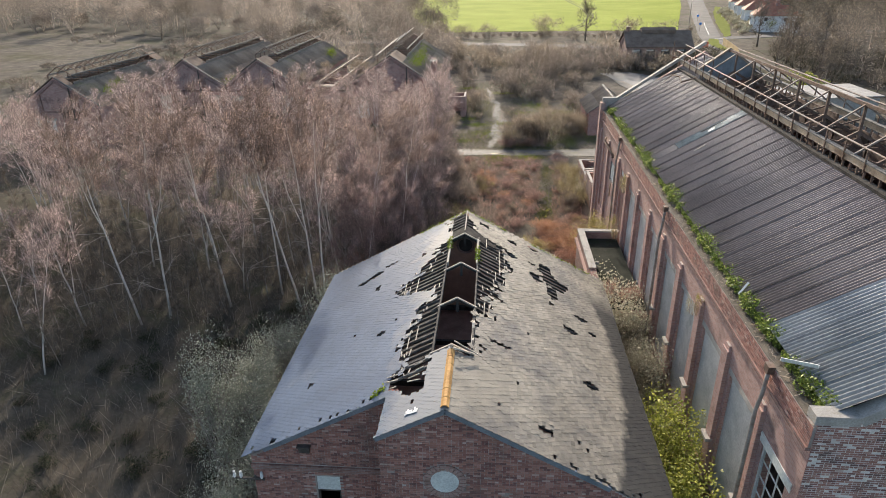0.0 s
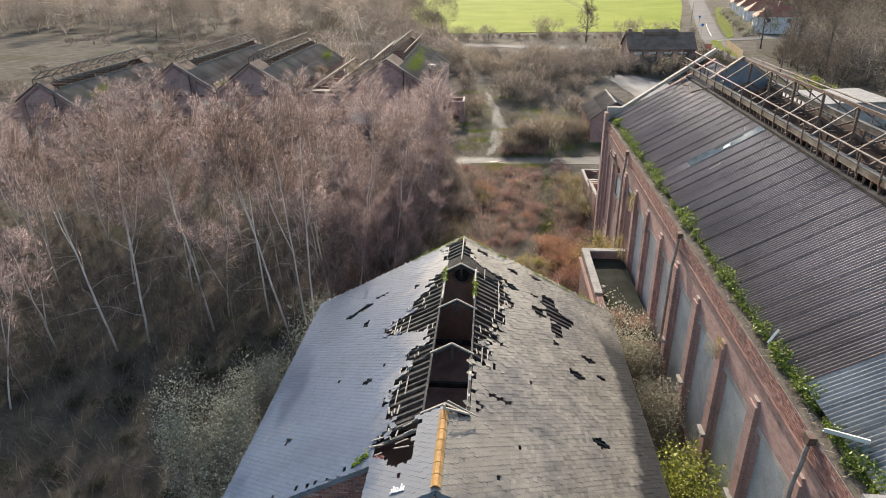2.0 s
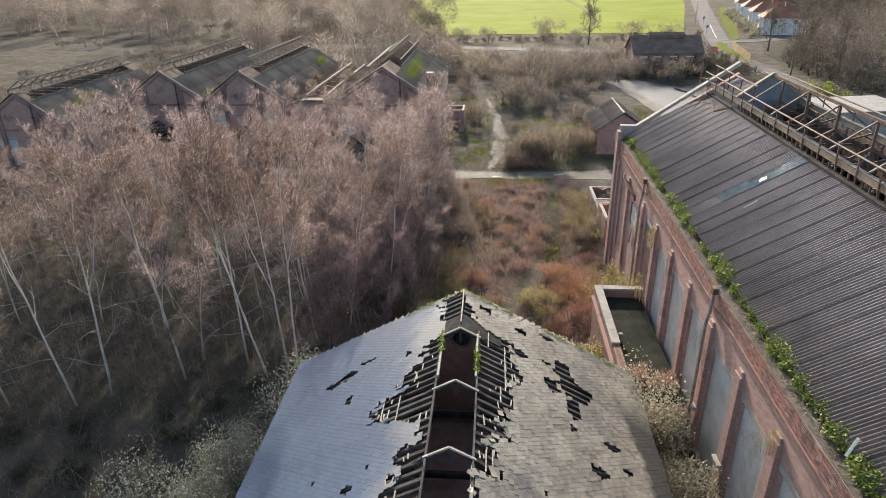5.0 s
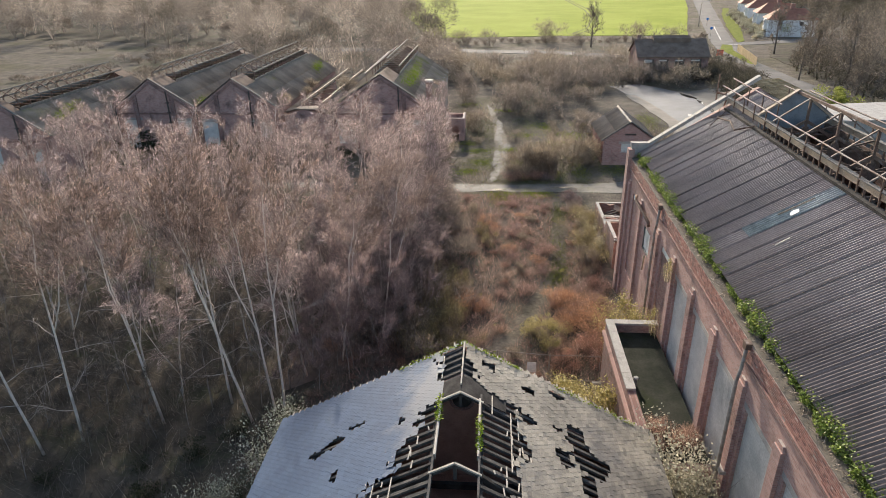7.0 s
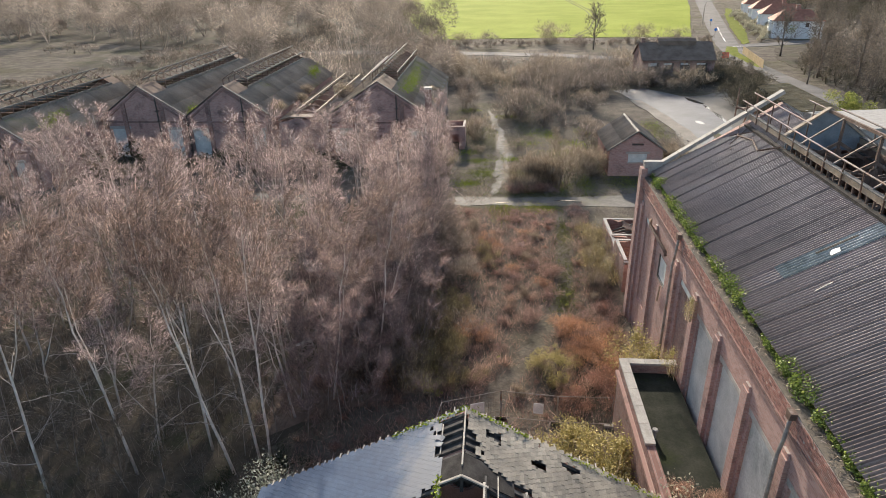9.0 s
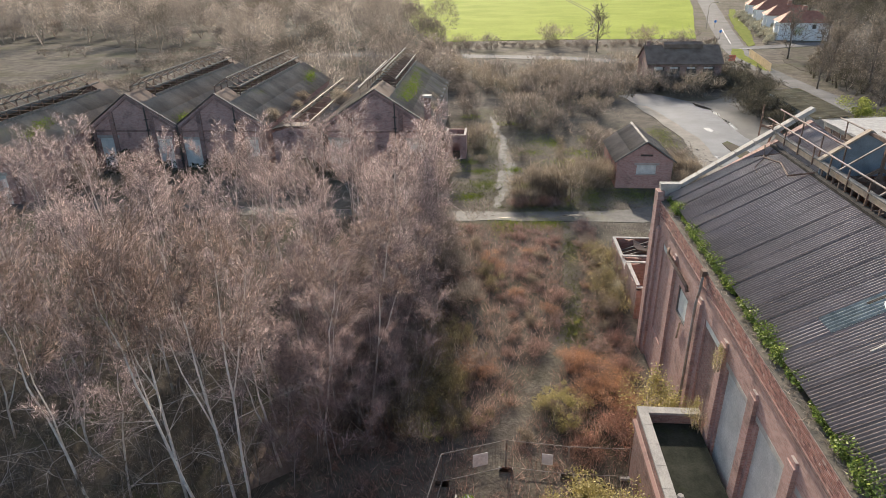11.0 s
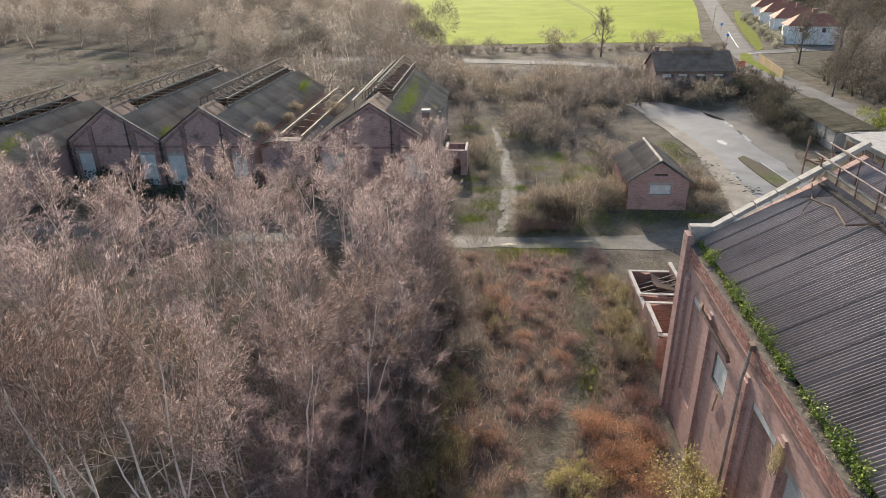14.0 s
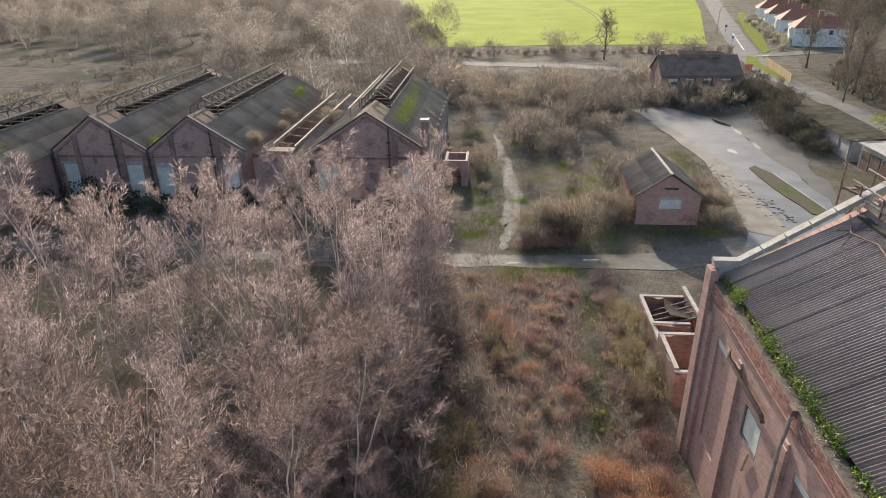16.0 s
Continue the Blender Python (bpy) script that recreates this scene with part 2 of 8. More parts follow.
M = {
    "ground": ground_surface(),
    "field": surface("young_crop", (0.24, 0.29, 0.045), (0.31, 0.355, 0.066), 0.05, 0.95, fine=1.2, bumps=0.2, spec=0.02),
    "verge": surface("grass_verge", (0.13, 0.155, 0.03), (0.19, 0.21, 0.05), 0.6, 0.95, fine=6, spec=0.02),
    "grass": surface("rough_grass", (0.055, 0.07, 0.022), (0.1, 0.11, 0.04), 0.5, 0.95, (0.09, 0.075, 0.055), 0.5, 5, 0.6, spec=0.1),
    "asphalt": surface("worn_asphalt", (0.08, 0.085, 0.093), (0.13, 0.137, 0.148), 0.25, 0.62, (0.18, 0.18, 0.178), 0.36, 12, 0.15, spec=0.4),
    "wet_asphalt": surface("damp_asphalt", (0.04, 0.038, 0.033), (0.075, 0.07, 0.06), 0.3, 0.6, (0.13, 0.12, 0.105), 0.27, 8, 0.3, spec=0.4),
    "road": surface("road_tarmac", (0.11, 0.105, 0.1), (0.16, 0.155, 0.15), 0.2, 0.9, fine=8, bumps=0.1, spec=0.15),
    "track": surface("wet_track", (0.075, 0.07, 0.062), (0.14, 0.132, 0.12), 0.7, 0.8, (0.09, 0.088, 0.05), 0.4, 5, 0.3, spec=0.3),
    "wet_mud": surface("wet_mud", (0.13, 0.122, 0.108), (0.22, 0.208, 0.186), 0.9, 0.85, (0.09, 0.088, 0.05), 0.35, 3, 0.5, spec=0.12),
    "sand": surface("bare_earth", (0.17, 0.15, 0.125), (0.25, 0.225, 0.19), 0.4, 0.9, (0.2, 0.18, 0.12), 0.3, 8),
    "brick": brick_surface("red_brick", (0.25, 0.1, 0.08), (0.42, 0.2, 0.155), (0.3, 0.26, 0.235), sooty=0.25),
    "mortar": surface("lime_mortar", (0.26, 0.22, 0.195), (0.44, 0.39, 0.355), 1.2, 0.95, (0.17, 0.135, 0.12), 0.35, 30),
    "mortar_pale": surface("pale_lime_mortar", (0.55, 0.5, 0.465), (0.75, 0.7, 0.65), 1.5, 0.95, (0.3, 0.25, 0.23), 0.3, 30),
    "brick_piece": brick_piece("laid_brick", False),
    "brick_joined": brick_piece("laid_brick_run", True),
    "brick_dark": brick_surface("sooty_brick", (0.22, 0.12, 0.1), (0.34, 0.205, 0.175), (0.3, 0.27, 0.25), sooty=0.55),
    "brick_pink": brick_surface("weathered_brick", (0.33, 0.195, 0.17), (0.47, 0.3, 0.26), (0.4, 0.34, 0.31), sooty=0.25),
    "brick_pil": brick_surface("pier_brick", (0.27, 0.165, 0.14), (0.38, 0.245, 0.21), (0.35, 0.3, 0.27), sooty=0.2),
    "stone": surface("coping_stone", (0.32, 0.3, 0.27), (0.43, 0.405, 0.37), 2, 0.85, (0.2, 0.19, 0.14), 0.35, 20),
    "concrete": surface("old_concrete", (0.3, 0.29, 0.27), (0.42, 0.4, 0.37), 1.5, 0.9, (0.16, 0.15, 0.12), 0.3, 20),
    "render": surface("grey_render", (0.42, 0.43, 0.41), (0.6, 0.6, 0.57), 0.9, 0.9, (0.27, 0.28, 0.26), 0.36, 14, 0.2),
    "slate_l": bleached_slates(surface("blue_slate", (0.062, 0.092, 0.15), (0.09, 0.128, 0.195), 0.35, 0.48, (0.155, 0.18, 0.215), 0.3, 25, 0.12, spec=0.5, island=0.07)),
    "slate_r": darker_band_slates(surface("lichened_slate", (0.17, 0.152, 0.122), (0.29, 0.262, 0.21), 0.6, 0.52, (0.09, 0.084, 0.084), 0.42, 25, 0.3, spec=0.5, island=0.2)),
    "timber": surface("weathered_timber", (0.1, 0.095, 0.088), (0.2, 0.19, 0.175), 3, 0.9, fine=40),
    "rafter": surface("grey_rafter_timber", (0.055, 0.052, 0.048), (0.12, 0.112, 0.104), 2.5, 0.9, (0.035, 0.032, 0.03), 0.35, 40, spec=0.15, vary=0.12),
    "rail_steel": surface("rusty_rail_steel", (0.2, 0.165, 0.145), (0.31, 0.27, 0.24), 3, 0.75, (0.17, 0.1, 0.07), 0.45, 30),
    # dark timber; in the house slot its black stands in for shade
    "timber_dark": surface("dark_timber_and_shade", (0.035, 0.032, 0.03), (0.08, 0.074, 0.068), 2, 0.95, fine=40, spec=0.1),
    "attic": surface("dusty_brown_boards", (0.3, 0.165, 0.125), (0.44, 0.26, 0.2), 1.5, 0.95, fine=20, spec=0.05),
    "timber_pale": surface("bleached_timber", (0.38, 0.34, 0.28), (0.55, 0.5, 0.43), 3, 0.85, fine=40),
    "timber_tan": surface("flaking_painted_board", (0.3, 0.23, 0.17), (0.45, 0.365, 0.28), 1.2, 0.8, (0.2, 0.13, 0.09), 0.35, 25),
    "lead": surface("lead_flashing", (0.14, 0.165, 0.19), (0.22, 0.25, 0.28), 1.5, 0.5, fine=20, spec=0.5),
    "clay": surface("clay_ridge", (0.42, 0.22, 0.07), (0.58, 0.34, 0.12), 3, 0.8, (0.25, 0.2, 0.1), 0.3, 30, vary=0.15),
    "sheet": surface("asbestos_cement_sheet", (0.19, 0.148, 0.137), (0.305, 0.245, 0.228), 0.25, 0.55, (0.16, 0.148, 0.128), 0.25, 10, 0.15, spec=0.5, vary=0.05),
    "sheet_new": surface("pale_cement_sheet", (0.25, 0.255, 0.265), (0.4, 0.405, 0.415), 0.5, 0.38, fine=10, bumps=0.15, spec=0.5, vary=0.06),
    "sheet_moss": surface("mossy_cement_sheet", (0.25, 0.205, 0.165), (0.38, 0.315, 0.25), 0.3, 0.9, (0.24, 0.23, 0.075), 0.36, 8, spec=0.08, vary=0.1),
    "sheet_green": surface("moss_covered_sheet", (0.21, 0.165, 0.1), (0.32, 0.26, 0.165), 0.5, 0.95, (0.16, 0.15, 0.07), 0.35, 8, spec=0.08, vary=0.15),
    "glassy": surface("dirty_rooflight", (0.2, 0.225, 0.22), (0.38, 0.405, 0.4), 1.5, 0.35, (0.6, 0.62, 0.6), 0.25, 12, spec=0.5),
    "rust": surface("rusty_steel", (0.12, 0.08, 0.06), (0.21, 0.145, 0.115), 4, 0.8, (0.33, 0.28, 0.25), 0.35, 30, metal=0.2),
    "steel": surface("pale_painted_steel", (0.24, 0.21, 0.185), (0.37, 0.335, 0.3), 3, 0.7, (0.22, 0.13, 0.09), 0.4, 30),
    "iron": surface("dark_iron", (0.05, 0.045, 0.04), (0.1, 0.09, 0.08), 4, 0.7, (0.13, 0.08, 0.06), 0.4, 30),
    "board": surface("pale_boarding", (0.5, 0.53, 0.51), (0.66, 0.68, 0.65), 1.2, 0.7, (0.38, 0.4, 0.38), 0.3, 15),
    "bitumen": surface("mossy_felt_roof", (0.024, 0.027, 0.021), (0.046, 0.048, 0.038), 0.8, 0.95, (0.036, 0.046, 0.018), 0.4, 12, spec=0.05),
    "silt": surface("dry_silt", (0.11, 0.095, 0.075), (0.17, 0.145, 0.115), 2, 0.95, fine=15),
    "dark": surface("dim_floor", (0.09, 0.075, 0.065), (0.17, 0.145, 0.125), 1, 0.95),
    "white": surface("white_render", (0.7, 0.7, 0.69), (0.8, 0.8, 0.79), 0.6, 0.8, fine=6, bumps=0.05),
    "tile": surface("red_roof_tile", (0.24, 0.095, 0.06), (0.34, 0.15, 0.1), 1.0, 0.8, fine=6),
    "roof_dark": surface("dark_slate_roof", (0.15, 0.11, 0.085), (0.23, 0.175, 0.14), 0.6, 0.95, (0.13, 0.11, 0.09), 0.3, 8, spec=0.08),
    "fence_wood": surface("new_fence_board", (0.5, 0.36, 0.2), (0.62, 0.47, 0.28), 2, 0.8, vary=0.1),
    "bark": surface("birch_bark", (0.48, 0.43, 0.385), (0.72, 0.66, 0.6), 1.5, 0.75, (0.14, 0.115, 0.1), 0.33, 9),
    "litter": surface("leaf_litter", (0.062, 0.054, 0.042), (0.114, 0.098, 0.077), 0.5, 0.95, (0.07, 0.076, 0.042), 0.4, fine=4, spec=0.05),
    # litter coloured lighter to stand in for light missing at the wood's edge
    "dry_litter": surface("lightened_leaf_litter", (0.14, 0.107, 0.085), (0.25, 0.19, 0.15), 0.6, 0.95, (0.12, 0.11, 0.06), 0.35, fine=4, spec=0.05),
    "bark_dark": surface("brown_bark", (0.12, 0.095, 0.075), (0.2, 0.165, 0.135), 3, 0.9),
    "twig_birch": leaf_surface("birch_twigs", (0.1, 0.071, 0.067), (0.98, 0.8, 0.76), 0.5, 0.46, 0.9),
    "twig_brown": leaf_surface("brown_birch_twigs", (0.088, 0.061, 0.053), (0.62, 0.47, 0.4), 0.5, 0.36, 0.91),
    "twig_grey": leaf_surface("shade_grey_dead_twigs", (0.135, 0.114, 0.104), (0.33, 0.28, 0.255), 0.8, 0.25),
    "bark_pale": surface("pale_limb_bark", (0.3, 0.26, 0.23), (0.48, 0.42, 0.375), 2, 0.85, (0.18, 0.15, 0.13), 0.35),
    "bark_grey": surface("grey_branch_bark", (0.2, 0.172, 0.155), (0.36, 0.32, 0.29), 2, 0.9),
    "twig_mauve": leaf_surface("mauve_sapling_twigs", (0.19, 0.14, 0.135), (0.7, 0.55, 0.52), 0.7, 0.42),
    "leaf_straw": leaf_surface("straw_yellow_leaves", (0.26, 0.22, 0.08), (0.66, 0.58, 0.26), 0.6, 0.35),
    "twig_pale": leaf_surface("pale_sunlit_twigs", (0.22, 0.19, 0.165), (0.8, 0.68, 0.58), 0.7, 0.42),
    "twig_dusk": leaf_surface("dusky_scrub_twigs", (0.062, 0.057, 0.042), (0.19, 0.17, 0.125), 0.8, 0.3),
    "leaf_olive": leaf_surface("olive_scrub_leaves", (0.14, 0.118, 0.058), (0.58, 0.48, 0.25), 0.6, 0.4),
    "twig_far": leaf_surface("far_twigs", (0.13, 0.11, 0.095), (0.5, 0.42, 0.35), 0.7, 0.38),
    "twig_wood": leaf_surface("wood_edge_twigs", (0.2, 0.172, 0.148), (0.46, 0.39, 0.33), 0.7, 0.4),
    "leaf_willow": leaf_surface("grey_willow_leaves", (0.2, 0.215, 0.16), (0.56, 0.55, 0.46), 0.7, 0.3),
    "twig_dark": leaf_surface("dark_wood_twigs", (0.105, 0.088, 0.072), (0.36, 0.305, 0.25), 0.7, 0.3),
    "twig_tan": leaf_surface("tan_twigs", (0.17, 0.14, 0.105), (0.6, 0.5, 0.38), 0.7, 0.4),
    "twig_bramble": leaf_surface("mauve_bramble_stems", (0.19, 0.115, 0.1), (0.74, 0.52, 0.43), 0.7, 0.38, 0.92),
    "leaf_red": leaf_surface("dark_red_bramble_leaves", (0.18, 0.075, 0.055), (0.68, 0.4, 0.29), 0.6, 0.4),
    "leaf_rust": leaf_surface("dead_bracken", (0.25, 0.112, 0.062), (0.8, 0.48, 0.28), 0.6, 0.42),
    "leaf_brown": leaf_surface("bramble_stems", (0.195, 0.12, 0.095), (0.72, 0.5, 0.39), 0.7, 0.4),
    "leaf_bramble": leaf_surface("red_bramble_leaves", (0.19, 0.115, 0.092), (0.95, 0.74, 0.58), 0.6, 0.42, 0.9),
    "leaf_pale": leaf_surface("pale_shrub_leaves", (0.34, 0.325, 0.24), (0.68, 0.64, 0.51), 0.7, 0.35),
    "leaf_green": leaf_surface("ivy_leaves", (0.1, 0.15, 0.028), (0.4, 0.46, 0.12), 0.5, 0.36),
    "leaf_lime": leaf_surface("yellow_green_leaves", (0.17, 0.2, 0.03), (0.55, 0.55, 0.14), 0.6, 0.38),
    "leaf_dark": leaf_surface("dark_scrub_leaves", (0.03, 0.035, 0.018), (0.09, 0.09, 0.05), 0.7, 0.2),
    "grass_blade": leaf_surface("short_grass", (0.07, 0.085, 0.025), (0.24, 0.25, 0.08), 0.8, 0.3),
    "moss": leaf_surface("bright_moss", (0.16, 0.22, 0.02), (0.36, 0.42, 0.06), 0.8, 0.2),
}
mp, mnt, mb = nodes_of("water", 0.03, 0, 0.5)
mb.inputs["Base Color"].default_value = (0.03, 0.03, 0.03, 1)
M["water"] = mp


# ---- building blocks ----
class Shape:
    """Collects corners and faces for one mesh."""

    def __init__(self):
        self.v, self.f = [], []

    def add(self, vs, fs):
        k = len(self.v)
        self.v.extend(tuple(p) for p in vs)
        self.f.extend(tuple(i + k for i in f) for f in fs)
        return self

    def box(self, x0, x1, y0, y1, z0, z1):
        vs = [(x, y, z) for z in (z0, z1) for y in (y0, y1) for x in (x0, x1)]
        return self.add(vs, [(0, 2, 3, 1), (4, 5, 7, 6), (0, 1, 5, 4), (2, 6, 7, 3), (0, 4, 6, 2), (1, 3, 7, 5)])

    def beam(self, a, b, w, h=None, up=(0, 0, 1)):
        a, b = Vector(a), Vector(b)
        d = (b - a).normalized()
        s = d.cross(Vector(up))
        s = s.normalized() if s.length > 1e-3 else Vector((1, 0, 0))
        u = s.cross(d).normalized()
        s, u = s * w / 2, u * (h or w) / 2
        vs = [p + i * s + j * u for p in (a, b) for i, j in ((-1, -1), (1, -1), (1, 1), (-1, 1))]
        return self.add(vs, [(0, 1, 2, 3), (7, 6, 5, 4), (0, 4, 5, 1), (1, 5, 6, 2), (2, 6, 7, 3), (3, 7, 4, 0)])

    def tube(self, pts, radii, n=6):
        k = len(self.v)
        pts = [Vector(p) for p in pts]
        for i, p in enumerate(pts):
            d = (pts[min(i + 1, len(pts) - 1)] - pts[max(i - 1, 0)]).normalized()
            s = d.cross(Vector((0.3, 1, 0.1))).normalized()
            u = s.cross(d)
            for j in range(n):
                a = 2 * math.pi * j / n
                self.v.append(tuple(p + radii[i] * (math.cos(a) * s + math.sin(a) * u)))
        for i in range(len(pts) - 1):
            for j in range(n):
                a, b = k + i * n + j, k + i * n + (j + 1) % n
                self.f.append((a, b, b + n, a + n))
        self.f.append(tuple(range(k, k + n)))
        self.f.append(tuple(reversed(range(k + (len(pts) - 1) * n, k + len(pts) * n))))
        return self

    def prism(self, poly, axis, a, b):
        """A flat outline, (x, z) for axis y, (y, z) for axis x, (x, y) for axis z, pulled from a to b."""
        place = {"y": lambda p, t: (p[0], t, p[1]), "x": lambda p, t: (t, p[0], p[1]), "z": lambda p, t: (p[0], p[1], t)}[axis]
        n = len(poly)
        vs = [place(p, t) for t in (a, b) for p in poly]
        return self.add(vs, [tuple(range(n)), tuple(reversed(range(n, 2 * n)))] + [(i, i + n, (i + 1) % n + n, (i + 1) % n) for i in range(n)])

    def gable(self, x0, x1, zbase, ridge, axis, a, b, holes=()):
        """A wall under a roofline: ridge is a list of (x, z); holes are (x0, x1, z0, z1)."""
        def top(x):
            return float(np.interp(x, [p[0] for p in ridge], [p[1] for p in ridge]))
        cuts = sorted({x0, x1, *(p[0] for p in ridge if x0 < p[0] < x1), *(h[i] for h in holes for i in (0, 1))})
        for p, q in zip(cuts, cuts[1:]):
            mid, z = (p + q) / 2, zbase
            for h in sorted((h for h in holes if h[0] < mid < h[1]), key=lambda h: h[2]):
                if h[2] > z:
                    self.prism([(p, z), (q, z), (q, h[2]), (p, h[2])], axis, a, b)
                z = h[3]
            self.prism([(p, z), (q, z), (q, top(q)), (p, top(p))], axis, a, b)
        return self

    def mesh(self, name, smooth=False):
        me = bpy.data.meshes.new(name)
        me.from_pydata(self.v, [], self.f)
        bm = bmesh.new()
        bm.from_mesh(me)
        bmesh.ops.recalc_face_normals(bm, faces=bm.faces)
        bmesh.ops.remove_doubles(bm, verts=bm.verts, dist=1e-5)
        bm.to_mesh(me)
        bm.free()
        if smooth:
            me.polygons.foreach_set("use_smooth", [True] * len(me.polygons))
        return me


def raw_mesh(name, verts, faces):
    """A mesh straight from arrays, for the many small pieces of plants."""
    me = bpy.data.meshes.new(name)
    me.from_pydata(verts, [], faces)
    return me


def part(name, shape, material, parent=None, label="", smooth=False):
    me = shape if isinstance(shape, bpy.types.Mesh) else shape.mesh(name, smooth)
    if not me.materials:
        me.materials.append(material)
    ob = new(name, me)
    if parent is not None:
        ob.parent = parent
    if label:
        ob["label"] = label
    return ob


def thing(name, label, category, group="", kind="", at=(0, 0, 0)):
    ob = new(name)
    ob.location = at
    return tagged(ob, label, category, group, kind)


def solo(name, shape, material, label, category, group="", kind="", smooth=False):
    return tagged(part(name, shape, material, None, "", smooth), label, category, group, kind)


rng = np.random.default_rng(7)


def unit(v):
    return v / np.linalg.norm(v, axis=-1, keepdims=True)


def blades(base, way, length, width, r):
    """One thin triangle for every twig or blade."""
    n = len(base)
    side = unit(np.cross(way, unit(r.normal(size=(n, 3))) + 1e-6)) * width[:, None] / 2
    v = np.stack([base - side, base + side, base + way * length[:, None]], 1).reshape(-1, 3)
    f = np.arange(3 * n).reshape(-1, 3)
    return v, f


def leaves(at, size, r, flat=0.3):
    """Small four-cornered leaves, turned every way."""
    n = len(at)
    a = unit(r.normal(size=(n, 3)) * (1, 1, flat + 0.4))
    b = unit(np.cross(a, unit(r.normal(size=(n, 3)))))
    s = size[:, None]
    v = np.stack([at - a * s, at + b * s * 0.6, at + a * s, at - b * s * 0.6], 1).reshape(-1, 3)
    return v, np.arange(4 * n).reshape(-1, 4)


# ---- the ground ----
def ground():
    def axis(lo, hi, step, far):
        near = list(np.arange(lo, hi + 0.1, step))
        out = [lo - d for d in (60, 160, 350, 800, 1800, 4000)][::-1]
        return out + near + [hi + d for d in (60, 160, 350, 800, 1800, 4000)]
    xs, ys = axis(-120, 120, 3, 0), axis(-30, 240, 3, 0)
    v = [(x, y, -0.035 + 0.02 * noise.noise((x * 0.11, y * 0.11, 0))) for y in ys for x in xs]
    n = len(xs)
    f = [(j * n + i, j * n + i + 1, (j + 1) * n + i + 1, (j + 1) * n + i) for j in range(len(ys) - 1) for i in range(n - 1)]
    me = raw_mesh("ground", v, f)
    me.polygons.foreach_set("use_smooth", [True] * len(me.polygons))
    return tagged(part("ground", me, M["ground"]), "brown winter scrubland with dead grass and moss", "ground", kind="structure")


ground()


def sheet(name, poly, z, material, label, category, rough_edge=0.0, depth=0.2):
    """A slab of ground cover with an uneven edge, sunk into the soil."""
    pts = []
    r = random.Random(len(poly) * 7 + int(poly[0][0]))
    for (x0, y0), (x1, y1) in zip(poly, poly[1:] + poly[:1]):
        n = max(1, int(math.dist((x0, y0), (x1, y1)) / 2.5)) if rough_edge else 1
        for i in range(n):
            t = i / n
            j = rough_edge if i else rough_edge * 0.3
            pts.append((x0 + (x1 - x0) * t + r.uniform(-j, j), y0 + (y1 - y0) * t + r.uniform(-j, j)))
    return solo(name, Shape().prism(pts, "z", z - depth, z), material, label, category, kind="structure")


def ribbon(line, widths):
    """The outline of a strip along a line."""
    left, right = [], []
    for i, (x, y) in enumerate(line):
        a, b = line[max(i - 1, 0)], line[min(i + 1, len(line) - 1)]
        d = Vector((b[0] - a[0], b[1] - a[1])).normalized()
        w = widths[i] / 2 if isinstance(widths, (list, tuple)) else widths / 2
        left.append((x - d.y * w, y + d.x * w))
        right.append((x + d.y * w, y - d.x * w))
    return left + right[::-1]


sheet("field", [(-75, 600), (-54, 384), (-22, 232), (20, 236), (63, 235), (70, 262), (97, 362), (121, 460), (150, 620)], 0.1, M["field"], "sunlit bright green field of young crop", "field", 0.2)
for dx in (0, 2.2):
    line = [(26 + dx, 240), (34 + dx, 262), (41 + dx, 300), (44 + dx, 350), (43 + dx, 420), (40 + dx, 520)]
    sheet("tramline", ribbon(line, 0.5), 0.13, M["grass"], "dark wheel track pressed through the green crop", "wheel track", 0, 0.05)
MAIN_ROAD = [(54, 100), (60.5, 137), (60.5, 160), (61.5, 184), (67, 212), (80, 264), (127, 447), (165, 600)]
sheet("road", ribbon(MAIN_ROAD, [5, 5, 4.8, 5, 6.5, 7, 9, 9]), 0.06, M["road"], "pale grey country road with worn edges", "road", 0.15)
sheet("side_road", ribbon([(66, 211), (76, 213), (100, 222), (130, 232)], 6), 0.055, M["road"], "grey side road joining the country road", "road", 0.15)
sheet("lane", ribbon([(-60, 204), (-13, 200), (16, 194.5), (35, 186), (58, 176)], [7, 7, 6.5, 6, 6]), 0.05, M["road"], "grey lane behind the hedges", "road", 0.3)
sheet("verge", [(72, 214), (84, 262), (100, 318), (112, 355), (114, 352), (101.6, 312), (87.6, 258), (75.6, 219)], 0.08, M["verge"], "bright mown grass verge beside the road", "grass verge", 0.3)
sheet("verge_far", [(62, 199), (66, 210), (68.5, 209), (65, 197), (62.5, 172), (60.8, 172)], 0.08, M["verge"], "narrow green verge along the board fence", "grass verge", 0.2)
sheet("yard", [(23.1, 143.5), (29.2, 146), (34, 139), (36.8, 131), (36, 118), (36.6, 107), (36.4, 98), (35, 88), (22.6, 84), (24.6, 90), (26, 98), (27.4, 112), (26.6, 123), (25.4, 134)], 0.02, M["asphalt"], "cracked pale grey asphalt yard with puddles", "yard", 0.5)
sheet("dark_yard", [(34.2, 138.6), (37.5, 138), (42, 142), (47, 141), (44.5, 126), (39.5, 110), (38.4, 101), (36.2, 90), (35.8, 98), (36.2, 107), (35.6, 118), (36.4, 131)], 0.012, M["wet_asphalt"], "dark damp mossy asphalt beside the pale yard", "yard", 0.6)
sheet("earth_strip", [(24.4, 135), (25.8, 123), (26.8, 112), (25.6, 98), (24.2, 88), (28, 86), (28.4, 98), (29.2, 112), (28.0, 123), (26.4, 134)], 0.045, M["sand"], "sandy bare earth along the edge of the yard", "bare earth", 0.2, 0.04)
